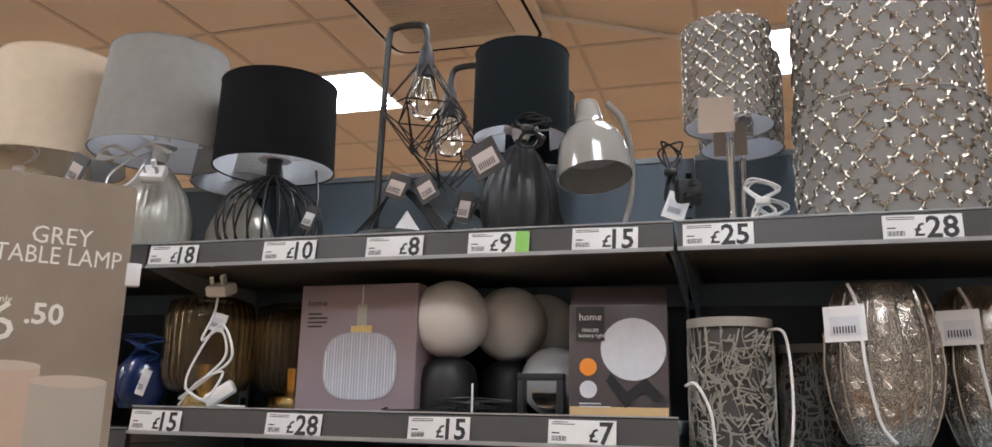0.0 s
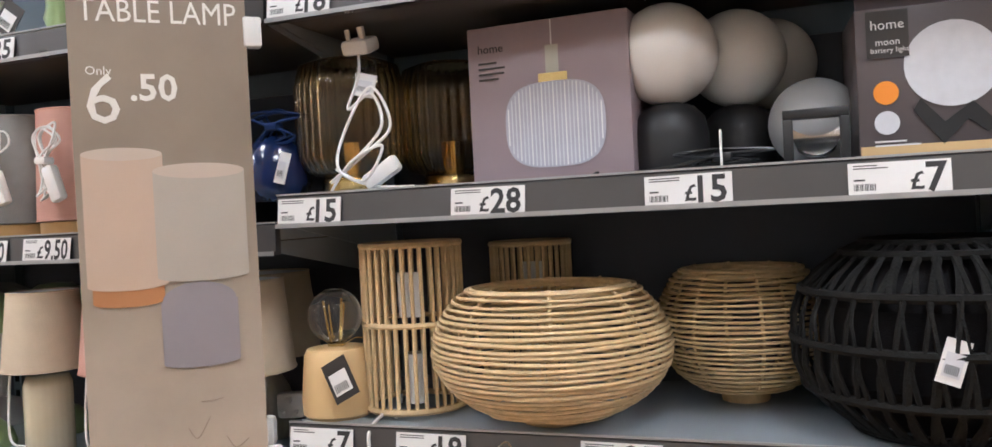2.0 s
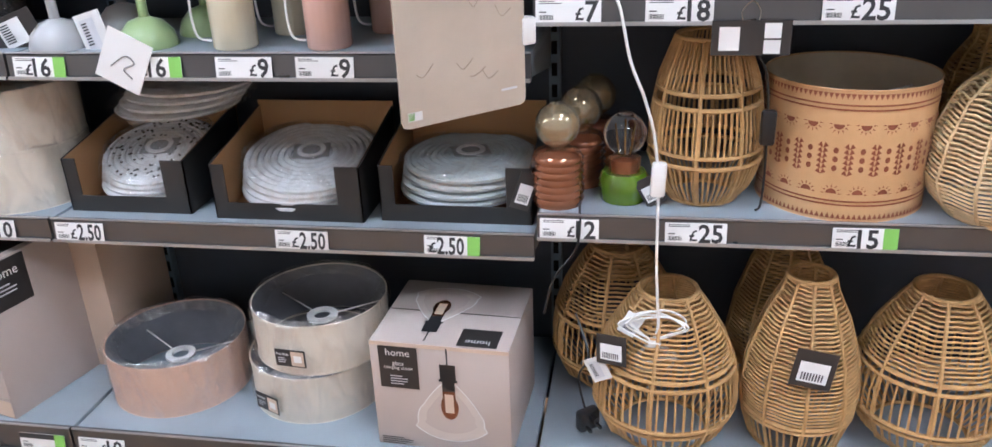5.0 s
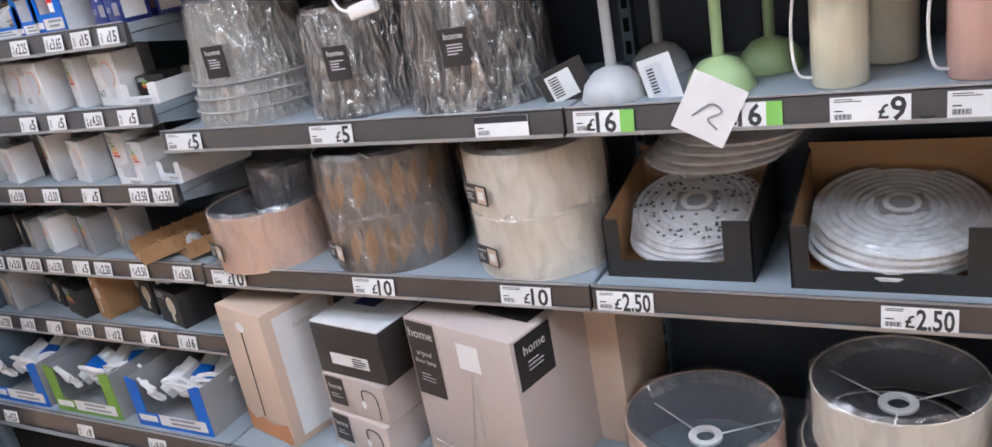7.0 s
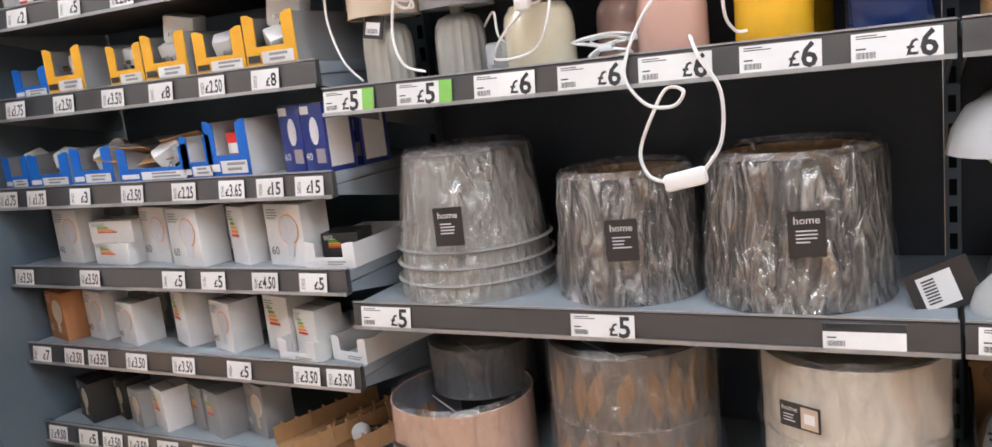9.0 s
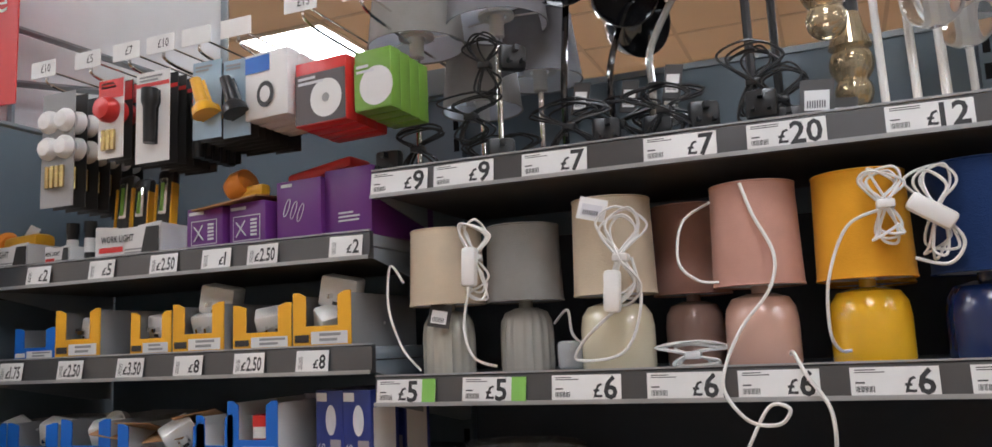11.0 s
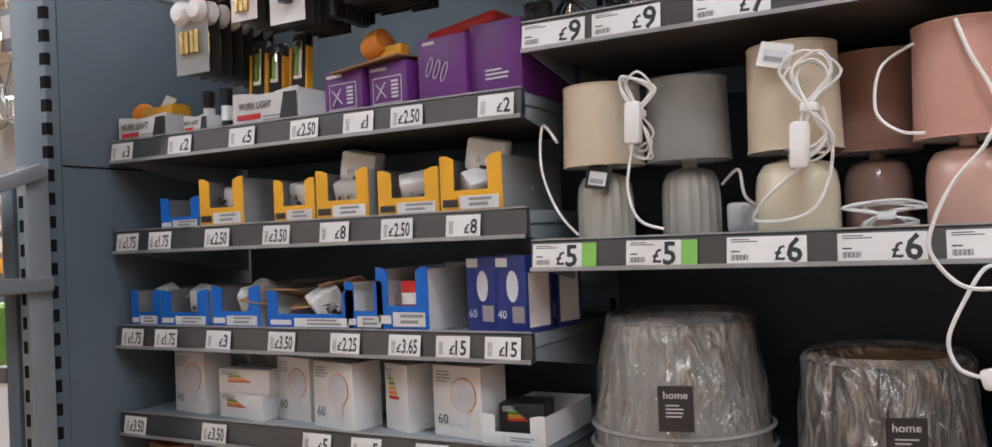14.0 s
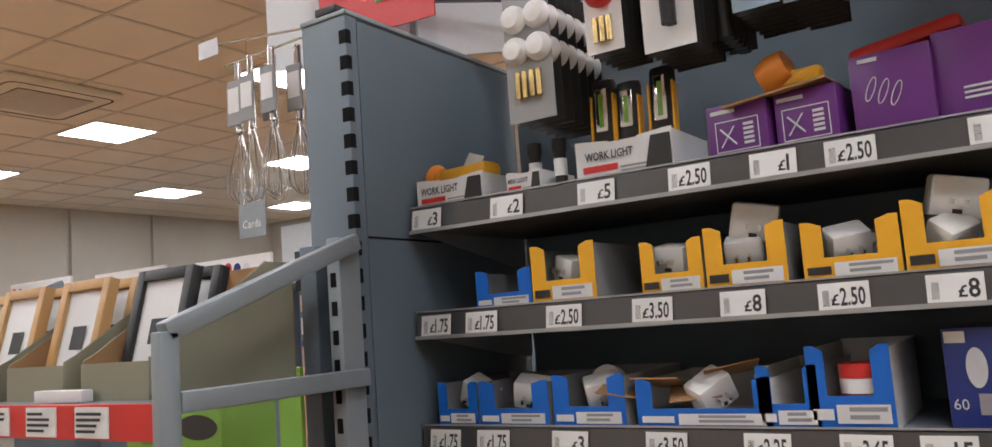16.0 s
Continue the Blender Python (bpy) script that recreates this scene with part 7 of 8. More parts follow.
def adaptor(x, y, z, rx, ry, rz, size=1.0):
    t = thing("travel_adaptor", x, y, z, "white plastic travel plug adaptor in a tray", "adaptor", "travel adaptors", rz, rx, ry)
    part("body", Shape().box(-0.026 * size, 0.026 * size, -0.02 * size, 0.02 * size, 0, 0.042 * size, 0.006), M_WHITE, t)
    for dx in (-0.009, 0.009):
        part("pin", Shape().box(dx - 0.002, dx + 0.002, -0.034 * size, -0.0195 * size, 0.018, 0.026), M_CHROME, t)
    part("socket", Shape().box(-0.006, 0.006, -0.0215 * size, -0.0202 * size, 0.006, 0.012), M_INK, t)


open_tray(-3.94, 1.365, AZ[1], 0.115, 0.068, 0.2, M_BLUE, "blue fronted card tray of small plugs")
for i, (x, w, h, m_) in enumerate(((-3.818, 0.12, 0.1, M_YELLOW), (-3.627, 0.1, 0.085, M_YELLOW), (-3.512, 0.12, 0.095, M_YELLOW), (-3.366, 0.128, 0.085, M_YELLOW), (-3.238, 0.12, 0.1, M_YELLOW))):
    open_tray(x, 1.362, AZ[1], w, h, 0.24, m_, "yellow fronted card tray of travel adaptors")
    adaptor(x - 0.015, 1.42, AZ[1] + 0.035, 10 * i, 15 - 8 * i, 20 * i - 30, 1.1)
    adaptor(x + 0.02, 1.47, AZ[1] + 0.02, -12, 20, 40 - 15 * i, 1.0)
    if i in (2, 4):
        adaptor(x - 0.005, 1.43, AZ[1] + 0.075, 8, 12, 15, 1.35)
for i, (x, w, h) in enumerate(((-4.053, 0.085, 0.078), (-3.935, 0.14, 0.078), (-3.79, 0.13, 0.085), (-3.6, 0.21, 0.075), (-3.472, 0.085, 0.09), (-3.388, 0.11, 0.115))):
    open_tray(x, 1.362, AZ[2], w, h, 0.24, M_BLUE, "blue fronted card tray of electrical spares", M_WHITECARD if i > 2 else M_GREYCARD, notch=0.75 if i == 3 else 0.55)
    if i < 4:
        adaptor(x, 1.43, AZ[2] + 0.03, 20, 30 - 20 * i, 15 * i, 1.2)
for k in range(2):
    t = thing("insulating_tape", -3.375, 1.4, AZ[2] + 0.006 + 0.042 * k, "roll of white and red insulating tape", "tape", "tape rolls")
    part("roll", Shape().lathe([(0.018, 0), (0.032, 0), (0.032, 0.02), (0.018, 0.02), (0.018, 0)], 28), M_WHITE, t)
    part("red_band", Shape().lathe([(0.0185, 0.0205), (0.0325, 0.0205), (0.0325, 0.04), (0.0185, 0.04), (0.0185, 0.0205)], 28), M_RED, t)
t = thing("torn_card", -3.66, 1.42, AZ[2] + 0.05, "torn brown cardboard lying across a tray", "cardboard", rz=8)
for k in range(4):
    part("flap", Shape().box(-0.12 + 0.055 * k, -0.05 + 0.06 * k, -0.05, 0.04, 0, 0.002).moved(pose(0, 0, 0.012 * (k % 2), 14 * (-1) ** k, 8 - 6 * k, 5 * k)), M_CARD, t)
t = thing("round_socket", -3.79, 1.45, AZ[2] + 0.06, "white round plug socket above its tray", "socket", rx=70)
part("disc", Shape().lathe([(0.0005, 0), (0.03, 0), (0.032, 0.004), (0.03, 0.02), (0.0005, 0.022)], 28), M_WHITE, t)
for i, (x, y) in enumerate(((-3.24, 1.385), (-3.175, 1.37), (-3.225, 1.46), (-3.16, 1.46))):
    box = carton(x, y, AZ[2], 0.068, 0.07, 0.13, M_NAVYBOX, "navy carton of a candle LED bulb", "bulb_box", "box", -14, "navy bulb cartons")
    part("printed_bulb", oval(0.006, 0.078, 0.013, 0.026, -0.0018), M_PALE, box)
    stick(box, -0.03, -0.004, 0.11, 0.125, M_WHITECARD, "printed_logo")
    stick(box, 0.004, 0.03, 0.018, 0.045, M_SIGNLILAC, "printed_swatch")
    rail_text(box, "60" if i == 0 else "40", 0.02, -0.018, -0.002, 0.03, M_WHITECARD)
    part("side_print", rect(0.006, 0.06, 0.01, 0.1, 0), M_WHITECARD, box, at=pose(0.0345, 0, 0, 0, 0, 90))


def bulb_carton(x, y, z, w, h, rz, watt, side=False, card=M_WHITECARD, label="white LED bulb carton with an orange bulb outline", d=0.07):
    box_ = carton(x, y, z, w, d, h, card, label, "bulb_box", "box", rz, "LED bulb cartons", bevel=0.0012)
    cx = w * 0.15
    r = min(w * 0.26, h * 0.22)
    dark = card is not M_WHITECARD
    if not side:
        part("printed_outline", oval(cx, h * 0.6, r * 1.08, r * 1.12, -0.0016), M_ORANGE if not dark else M_WHITECARD, box_)
        part("printed_bulb", oval(cx, h * 0.6, r, r * 1.04, -0.0022), M_PALE if not dark else M_CREAM, box_)
        stick(box_, cx - r * 0.35, cx + r * 0.35, h * 0.16, h * 0.45, M_PALE if not dark else M_CREAM, "printed_cap", -0.0026)
        if watt:
            rail_text(box_, watt, h * 0.2, -w * 0.28, -0.0034, h * 0.24, M_LABEL if not dark else M_WHITECARD)
    else:
        for k, m_ in enumerate((M_GREEN, M_LIME, M_YELLOW, M_ORANGE, M_RED)):
            stick(box_, -w * 0.3, -w * 0.3 + w * (0.2 + 0.06 * k), h * 0.75 - k * h * 0.07, h * 0.8 - k * h * 0.07, m_, "energy_band")
    part("small_print", bars(-w * 0.42, -w * 0.05, -0.0016, h * 0.92, 4, h * 0.02, h * 0.025, int(w * 999)), M_GREYCARD if not dark else M_PALE, box_)
    return box_


for a in ((-3.97, 1.4, 0.105, 0.128, -8, "40", False), (-3.69, 1.41, 0.1, 0.125, -10, "60", False), (-3.562, 1.375, 0.115, 0.125, -12, "60", False), (-3.435, 1.4, 0.07, 0.122, -20, "", True), (-3.3, 1.39, 0.11, 0.125, -10, "60", False)):
    bulb_carton(a[0], a[1], AZ[3], *a[2:])
for k, z in enumerate((0.0, 0.051)):
    bulb_carton(-3.81 + 0.012 * k, 1.385, AZ[3] + z, 0.13, 0.05, -6 + 10 * k, "", True)
t = open_tray(-3.185, 1.375, AZ[3], 0.12, 0.05, 0.2, M_WHITECARD, "white open card tray with green and black cartons", M_WHITECARD)
bulb_carton(-3.19, 1.42, AZ[3] + 0.004, 0.08, 0.055, 10, "", True, M_TRAYBLK, "black and green small bulb carton")
for i, a in enumerate(((-4.06, 0.1, 0.12, -15, "60", False, M_SKIN), (-3.945, 0.085, 0.118, -12, "40", False, M_WHITECARD), (-3.815, 0.085, 0.1, -15, "40", False, M_WHITECARD), (-3.66, 0.085, 0.125, -25, "", True, M_WHITECARD), (-3.515, 0.085, 0.11, -18, "40", False, M_WHITECARD), (-3.375, 0.085, 0.12, -14, "", True, M_WHITECARD), (-3.285, 0.07, 0.1, -14, "", True, M_WHITECARD))):
    bulb_carton(a[0], 1.39 + 0.02 * (i % 2), AZ[4], a[1], a[2], a[3], a[4], a[5], a[6], "copper filament bulb carton" if i == 0 else "white LED bulb carton with an orange bulb outline")
for i, x in enumerate((-3.98, -3.85, -3.72, -3.58, -3.44)):
    bulb_carton(x, 1.52, AZ[4], 0.09, 0.11, -10, "40", False, M_GREYCARD if i % 2 else M_WHITECARD, "bulb carton in the back row")
    bulb_carton(x + 0.02, 1.53, AZ[3], 0.1, 0.12, -10, "60", False, M_WHITECARD, "white bulb carton in the back row")
open_tray(-3.29, 1.36, AZ[4], 0.11, 0.045, 0.2, M_WHITECARD, "white open card tray of small cartons", M_WHITECARD, rz=-10)
open_tray(-3.175, 1.38, AZ[4], 0.095, 0.05, 0.2, M_WHITECARD, "white card tray, nearly empty", M_WHITECARD, rz=-10)
for i, a in enumerate(((-4.02, 0.1, 0.1, M_TRAYBLK, "25"), (-3.93, 0.07, 0.1, M_TRAYBLK, ""), (-3.76, 0.075, 0.1, M_WHITECARD, ""), (-3.67, 0.07, 0.1, M_GREYCARD, ""), (-3.59, 0.075, 0.105, M_GREYCARD, ""), (-3.49, 0.09, 0.12, M_GREYCARD, "40"), (-3.84, 0.08, 0.09, M_GREYCARD, ""))):
    bulb_carton(a[0], 1.39 + 0.03 * (i % 2), AZ[5], a[1], a[2], -22, a[4], i in (2, 3, 4), a[3], "dark small bulb carton" if a[3] is not M_WHITECARD else "white small bulb carton")
for k, (x, rz_) in enumerate(((-3.345, -28), (-3.23, -24))):
    t = thing("empty_tray", x, 1.345 + 0.04 * k, AZ[5] + 0.008, "brown corrugated card tray with notched dividers, nearly empty", "display tray", "brown trays", rz_, 4)
    part("bottom_panel", Shape().box(-0.06, 0.06, 0, 0.25, 0, 0.003), M_CARD, t)
    for sx in (-0.06, 0.057):
        part("side_panel", Shape().box(sx, sx + 0.003, 0, 0.25, 0.0032, 0.04), M_CARD, t)
        for j in range(7):
            part("divider_tab", Shape().box(sx - 0.003, sx + 0.006, 0.02 + 0.032 * j, 0.024 + 0.032 * j, 0.012, 0.046), M_CARD, t)
t = thing("small_bulb", -3.19, 1.4, AZ[5] + 0.045, "frosted small bulb lying in a brown tray", "bulb", rx=80, rz=-30)
part("globe", Shape().lathe(ball(0.02, 0.0), 20), M_CONE, t)
part("cap", Shape().lathe([(0.0005, -0.045), (0.01, -0.045), (0.012, -0.016)], 14), M_CHROME, t)
for i, a in enumerate(((-4.06, 0.11, 0.125, M_GREYCARD), (-3.9, 0.11, 0.085, M_TRAYBLK), (-3.75, 0.12, 0.085, M_TRAYBLK), (-3.5, 0.1, 0.1, M_TRAYBLK), (-3.35, 0.13, 0.1, M_TRAYBLK), (-3.42, 0.1, 0.12, M_GREYCARD), (-3.63, 0.06, 0.13, M_CARD))):
    bulb_carton(a[0], 1.385 + 0.05 * (i % 2), AZ[6], a[1], a[2], -16, "", i % 3 == 2, a[3], "charcoal spotlight bulb carton", 0.12)
for i, (x, m_) in enumerate(((-4.0, M_BLUE), (-3.68, M_LIME), (-3.33, M_BLUE))):
    tr = open_tray(x, 1.27, BASE_Z, 0.28, 0.15, 0.3, m_, ("blue" if m_ is M_BLUE else "lime green") + " fronted card tray of white extension leads", M_GREYCARD, notch=0.7, low=0.28)
    for k in range(3):
        e = thing("extension_lead", x - 0.07 + 0.07 * k, 1.35 + 0.03 * k, BASE_Z + 0.06, "white coiled extension lead", "extension lead", "extension leads", 20 * k - 20, 25)
        part("socket_bar", Shape().box(-0.028, 0.028, -0.015, 0.1, 0, 0.03, 0.006), M_WHITE, e)
        part("card_sleeve", Shape().box(-0.03, 0.03, 0.02, 0.06, -0.002, 0.032), M_BLUE if (i + k) % 2 else M_WHITECARD, e)
        bundle(e, 0.0, -0.03, 0.05, 0.12, 0.08, M_WHITE, 4, 100 + 3 * i + k, 0.0038)

# accessories bay, top shelf
for x, w, h, d, txt in ((-4.04, 0.15, 0.055, 0.16, "WORK LIGHT"), (-3.69, 0.17, 0.068, 0.16, "WORK LIGHT"), (-3.88, 0.07, 0.04, 0.12, "MINI LIGHT")):
    tr = open_tray(x, 1.362, AZ[0], w, h, d, M_WHITECARD, "white open carton lettered " + txt.lower(), M_WHITECARD, notch=0.3, low=0.9, group="work light cartons")
    rail_text(tr, txt, 0.019 if w > 0.1 else 0.011, -w * 0.14, -0.0032, h * 0.58, M_INK, bold=0.0004, squeeze=0.72)
    stick(tr, -w * 0.42, -w * 0.05, h * 0.2, h * 0.36, M_RED, "red_stripe", -0.0036)
    part("black_corner", Shape().plate([(w * 0.22, 0.002), (w * 0.49, 0.002), (w * 0.49, h * 0.86), (w * 0.3, h * 0.86)], 0.0006).moved(pose(0, -0.0042, 0)), M_TRAYBLK, tr)
t = thing("work_lamp", -4.03, 1.42, AZ[0] + 0.045, "yellow plastic work lamp lying in a carton", "torch", rz=-10)
part("body", Shape().box(-0.07, 0.06, -0.025, 0.025, 0, 0.035, 0.012), M_YELLOW, t)
part("head", Shape().lathe([(0.001, 0), (0.024, 0), (0.028, 0.018), (0.001, 0.02)], 24).moved(pose(-0.08, 0, 0.02, 0, -70, 0)), M_ORANGE, t)
part("tag", Shape().box(-0.02, 0.02, -0.001, 0.001, 0.03, 0.06).moved(pose(0, -0.02, 0, -20, 20, 0)), M_WHITECARD, t)
for dx in (-0.02, 0.03):
    t = thing("pocket_torch", -3.85 + dx, 1.39, AZ[0] + 0.004, "slim black pocket torch", "torch", "pocket torches")
    part("barrel", Shape().lathe([(0.0005, 0), (0.011, 0), (0.011, 0.06), (0.013, 0.065), (0.013, 0.085), (0.0005, 0.086)], 20), M_BLACK, t)
    part("band", Shape().lathe([(0.0114, 0.02), (0.0116, 0.02), (0.0116, 0.05), (0.0114, 0.05)], 20), M_WHITECARD, t)
for dx, dz in ((-0.045, 0.0), (0.0, -0.012), (0.06, 0.0)):
    t = thing("work_torch", -3.69 + dx, 1.4, AZ[0] + 0.03, "black and yellow inspection torch standing in a carton", "torch", "inspection torches", rx=-4)
    part("grip", Shape().box(-0.022, 0.022, -0.012, 0.012, 0, 0.15 + dz, 0.011), M_BLACK, t)
    for sx in (-0.0225, 0.0185):
        part("yellow_edge", Shape().box(sx, sx + 0.004, -0.0135, 0.006, 0.02, 0.12 + dz, 0.0015), M_YELLOW, t)
    part("lens", Shape().box(-0.011, 0.011, -0.016, -0.012, 0.055, 0.13 + dz, 0.003), M_CHROME, t)
    part("led_strip", Shape().box(-0.004, 0.004, -0.0175, -0.0161, 0.062, 0.12 + dz), M_LIME, t)
for x, w, h, d in ((-3.505, 0.095, 0.085, 0.12), (-3.405, 0.09, 0.085, 0.12), (-3.29, 0.105, 0.115, 0.2), (-3.185, 0.105, 0.125, 0.2)):
    box = carton(x, 1.37, AZ[0], w, d, h, M_PURPLE, "purple haberdashery carton with white line drawings", "sewing_box", "box", -6, "purple cartons")
    if w < 0.1:
        s = Shape()
        for x0, x1, z0, z1 in ((-0.034, 0.034, 0.012, 0.0135), (-0.034, 0.034, 0.058, 0.0595), (-0.034, -0.0325, 0.012, 0.0595), (0.0325, 0.034, 0.012, 0.0595)):
            s.join(rect(x0, x1, z0, z1, -0.0016))
        s.tube([(-0.026, -0.0018, 0.02), (-0.004, -0.0018, 0.05)], 0.0014, 4)
        s.tube([(-0.026, -0.0018, 0.048), (-0.002, -0.0018, 0.022)], 0.0014, 4)
        for k in range(5):
            s.join(rect(0.01, 0.026, 0.02 + 0.007 * k, 0.024 + 0.007 * k, -0.0018))
        part("line_drawing", s, M_PALE, box)
        part("small_print", bars(-0.04, 0.02, -0.0018, h - 0.008, 1, 0.006, 0.004), M_PALE, box)
    elif x < -3.25:
        for k in range(3):
            cx, cz = -0.022 + 0.016 * k, 0.065 - 0.006 * k
            part("printed_pin", Shape().tube([(cx - 0.004 + 0.0058 * math.cos(a) * 0.9 + 0.006 * math.sin(a), -0.0016, cz + 0.016 * math.sin(a)) for a in (j * math.pi / 8 for j in range(16))], 0.0008, 4, True), M_PALE, box)
        part("small_print", bars(-0.04, 0.0, -0.0018, h - 0.006, 1, 0.006, 0.004), M_PALE, box)
    else:
        part("small_print", bars(-0.02, 0.03, -0.0018, 0.045, 3, 0.003, 0.004), M_PALE, box)
t = thing("card_lid", -3.45, 1.4, AZ[0] + 0.087, "brown card lid lying over purple cartons", "cardboard", rx=5, ry=-6)
part("lid", Shape().box(-0.07, 0.08, -0.05, 0.08, 0, 0.003), M_CARD, t)
t = thing("head_torch", -3.47, 1.41, AZ[0] + 0.112, "orange plastic torch in a blister pack", "torch", rz=-8)
part("head", Shape().lathe([(0.0005, 0), (0.024, 0), (0.03, 0.02), (0.026, 0.045), (0.0005, 0.048)], 28).moved(pose(0, 0, 0.006, 0, 70, 0)), M_ORANGE, t)
part("body", Shape().box(0.02, 0.09, -0.012, 0.012, -0.012, 0.01, 0.006), M_YELLOW, t)
t = thing("red_packet", -3.27, 1.44, AZ[0] + 0.126, "glossy red packet lying on purple cartons", "packet", rz=-4, ry=-8)
part("packet", Shape().box(-0.075, 0.075, -0.03, 0.04, 0, 0.022, 0.008), M_RED, t)


def hook(x, y, z, price, depth=0.42):
    t = thing("display_hook", x, y, z, "chrome display hook with a white price flag", "hook", "display hooks")
    part("rod", Shape().tube(smooth_path([(0, depth, 0.0), (0, 0.1, 0.0), (0, 0.01, 0.006), (0, 0, 0.02)], 5), 0.0028, 6), M_CHROME, t)
    part("flag_rod", Shape().tube([(0, depth, 0.035), (0, -0.006, 0.035)], 0.002, 6), M_CHROME, t)
    fl = part("flag", Shape().box(-0.034, 0.034, -0.009, -0.0075, 0.018, 0.052), M_TICKET, t, "white price flag")
    if price:
        part("flag_price", words("£" + price, 0.024, 0.008, -0.0105, 0.034, 0, 0.75), M_INK, fl)
    return t


def blister(x, y, z, w, h, n, face, blob, label, gap=0.022, side=M_TRAYBLK):
    """A row of carded packs hung one behind another."""
    for k in range(n):
        t = thing("blister_pack", x, y + gap * k, z, label, "blister pack", "hung packs")
        part("card", Shape().box(-w / 2, w / 2, 0, 0.0015, -h, 0.0), face if k == 0 else side, t)
        if blob == "puck":
            for dx in (-0.022, 0.022):
                for dz in (-0.06, -0.115):
                    part("push_light", Shape().lathe([(0.0005, 0.018), (0.016, 0.016), (0.023, 0.008), (0.024, 0.0)], 24).moved(pose(dx, -0.0005, dz, 90, 0, 0)), M_WHITE, t)
            for dx in (-0.02, -0.007, 0.007, 0.02):
                part("battery", Shape().lathe([(0.0005, -0.022), (0.005, -0.022), (0.005, 0.022), (0.0005, 0.022)], 10).moved(pose(dx, -0.006, -0.175)), M_BRASS, t)
        elif blob == "red":
            part("red_header", rect(-w / 2, w / 2, -0.04, -0.002, -0.0012), M_RED, t)
            part("lamp_head", Shape().lathe([(0.0005, 0.03), (0.02, 0.026), (0.026, 0.01), (0.024, 0)], 24).moved(pose(0, -0.0005, -0.065, 90, 0, 0)), M_RED, t)
            for dx in (-0.012, 0.0, 0.012):
                part("battery", Shape().lathe([(0.0005, -0.02), (0.005, -0.02), (0.005, 0.02), (0.0005, 0.02)], 10).moved(pose(dx, -0.006, -0.125)), M_BRASS, t)
        elif blob == "torch":
            part("torch_barrel", Shape().lathe([(0.0005, -0.06), (0.011, -0.06), (0.012, 0.01), (0.016, 0.02), (0.016, 0.045), (0.0005, 0.046)], 20).moved(pose(0.006, -0.014, -0.085)), M_BLACK, t)
            part("red_band", rect(-w / 2, w / 2, -0.03, -0.022, -0.0012), M_RED, t)
        elif blob == "yellow":
            part("torch_barrel", Shape().lathe([(0.0005, -0.04), (0.01, -0.04), (0.012, 0.01), (0.022, 0.02), (0.024, 0.035), (0.0005, 0.036)], 20).moved(pose(0, -0.016, -0.075, 0, 160, 0)), M_YELLOW if x < -3.4 else M_BLACK, t)
        if k == 0:
            part("small_print", bars(-w * 0.4, w * 0.3, -0.0012, -0.008, 2, 0.004, 0.003, int(h * 999)), M_GREYCARD if face is not M_TRAYBLK else M_PALE, t)


HOOK_Z = 1.998
for x, p_ in ((-3.84, "10"), (-3.72, "5"), (-3.62, "7"), (-3.535, "10"), (-3.45, ""), (-3.36, ""), (-3.22, "13"), (-3.1, "20")):
    hook(x, 1.29, HOOK_Z + (0.02 if x > -3.3 else 0), p_)
blister(-3.815, 1.3, 1.985, 0.088, 0.235, 7, M_GREYCARD, "puck", "carded pack of white push lights with batteries", 0.03)
blister(-3.675, 1.3, 1.992, 0.064, 0.16, 6, M_WHITECARD, "red", "white and red carded pack of a bicycle lamp with batteries")
blister(-3.57, 1.3, 1.99, 0.082, 0.178, 7, M_WHITECARD, "torch", "white carded black torch")
blister(-3.505, 1.36, 1.965, 0.045, 0.14, 5, M_TRAYBLK, "torch", "small dark carded torch")
blister(-3.44, 1.3, 1.988, 0.066, 0.148, 8, M_PACKBLUE, "yellow", "pale blue carded yellow torch")
blister(-3.372, 1.3, 1.98, 0.06, 0.145, 8, M_PACKBLUE, "yellow", "pale blue carded pack of a lantern")
for x, w, h, m_, lb, pf in ((-3.3, 0.1, 0.122, M_WHITECARD, "white and blue carton of a timer, hung on a hook", M_BLUE), (-3.186, 0.112, 0.115, M_RED, "red and charcoal smoke alarm carton on a hook", M_MAUVED), (-3.083, 0.075, 0.105, M_LIME, "green carton of a carbon monoxide alarm on a hook", M_LIME)):
    for k in range(4):
        box = carton(x, 1.29 + 0.034 * k, (1.98 if m_ is M_WHITECARD else 1.946) - h, w, 0.03, h, m_, lb, "alarm_box", "box", -6, "hung cartons")
        if k == 0:
            if pf is M_BLUE:
                stick(box, -w * 0.48, w * 0.1, h * 0.7, h * 0.95, M_BLUE, "blue_band")
                part("printed_dial", oval(0, h * 0.35, 0.02, 0.024, -0.0022), M_INK, box)
                part("printed_dial", oval(0, h * 0.35, 0.012, 0.015, -0.003), M_WHITECARD, box)
            else:
                stick(box, -w * 0.49, w * 0.49, h * 0.02, h * 0.8, pf, "printed_panel")
                part("printed_alarm", oval(w * 0.12, h * 0.38, 0.034, 0.034, -0.0026), M_WHITECARD, box)
                part("printed_alarm", oval(w * 0.12, h * 0.38, 0.008, 0.008, -0.0034), M_GREYCARD, box)
                part("small_print", bars(-w * 0.42, w * 0.1, -0.003, h * 0.75, 2, 0.005, 0.004), M_PALE, box)
            if pf is M_LIME:
                stick(box, -0.01, 0.04, 0.02, 0.055, M_WHITECARD, "sticker", -0.004)
t = thing("display_crossbar", -3.6, 1.7, 1.985, "grey steel crossbar that carries the display hooks", "rail")
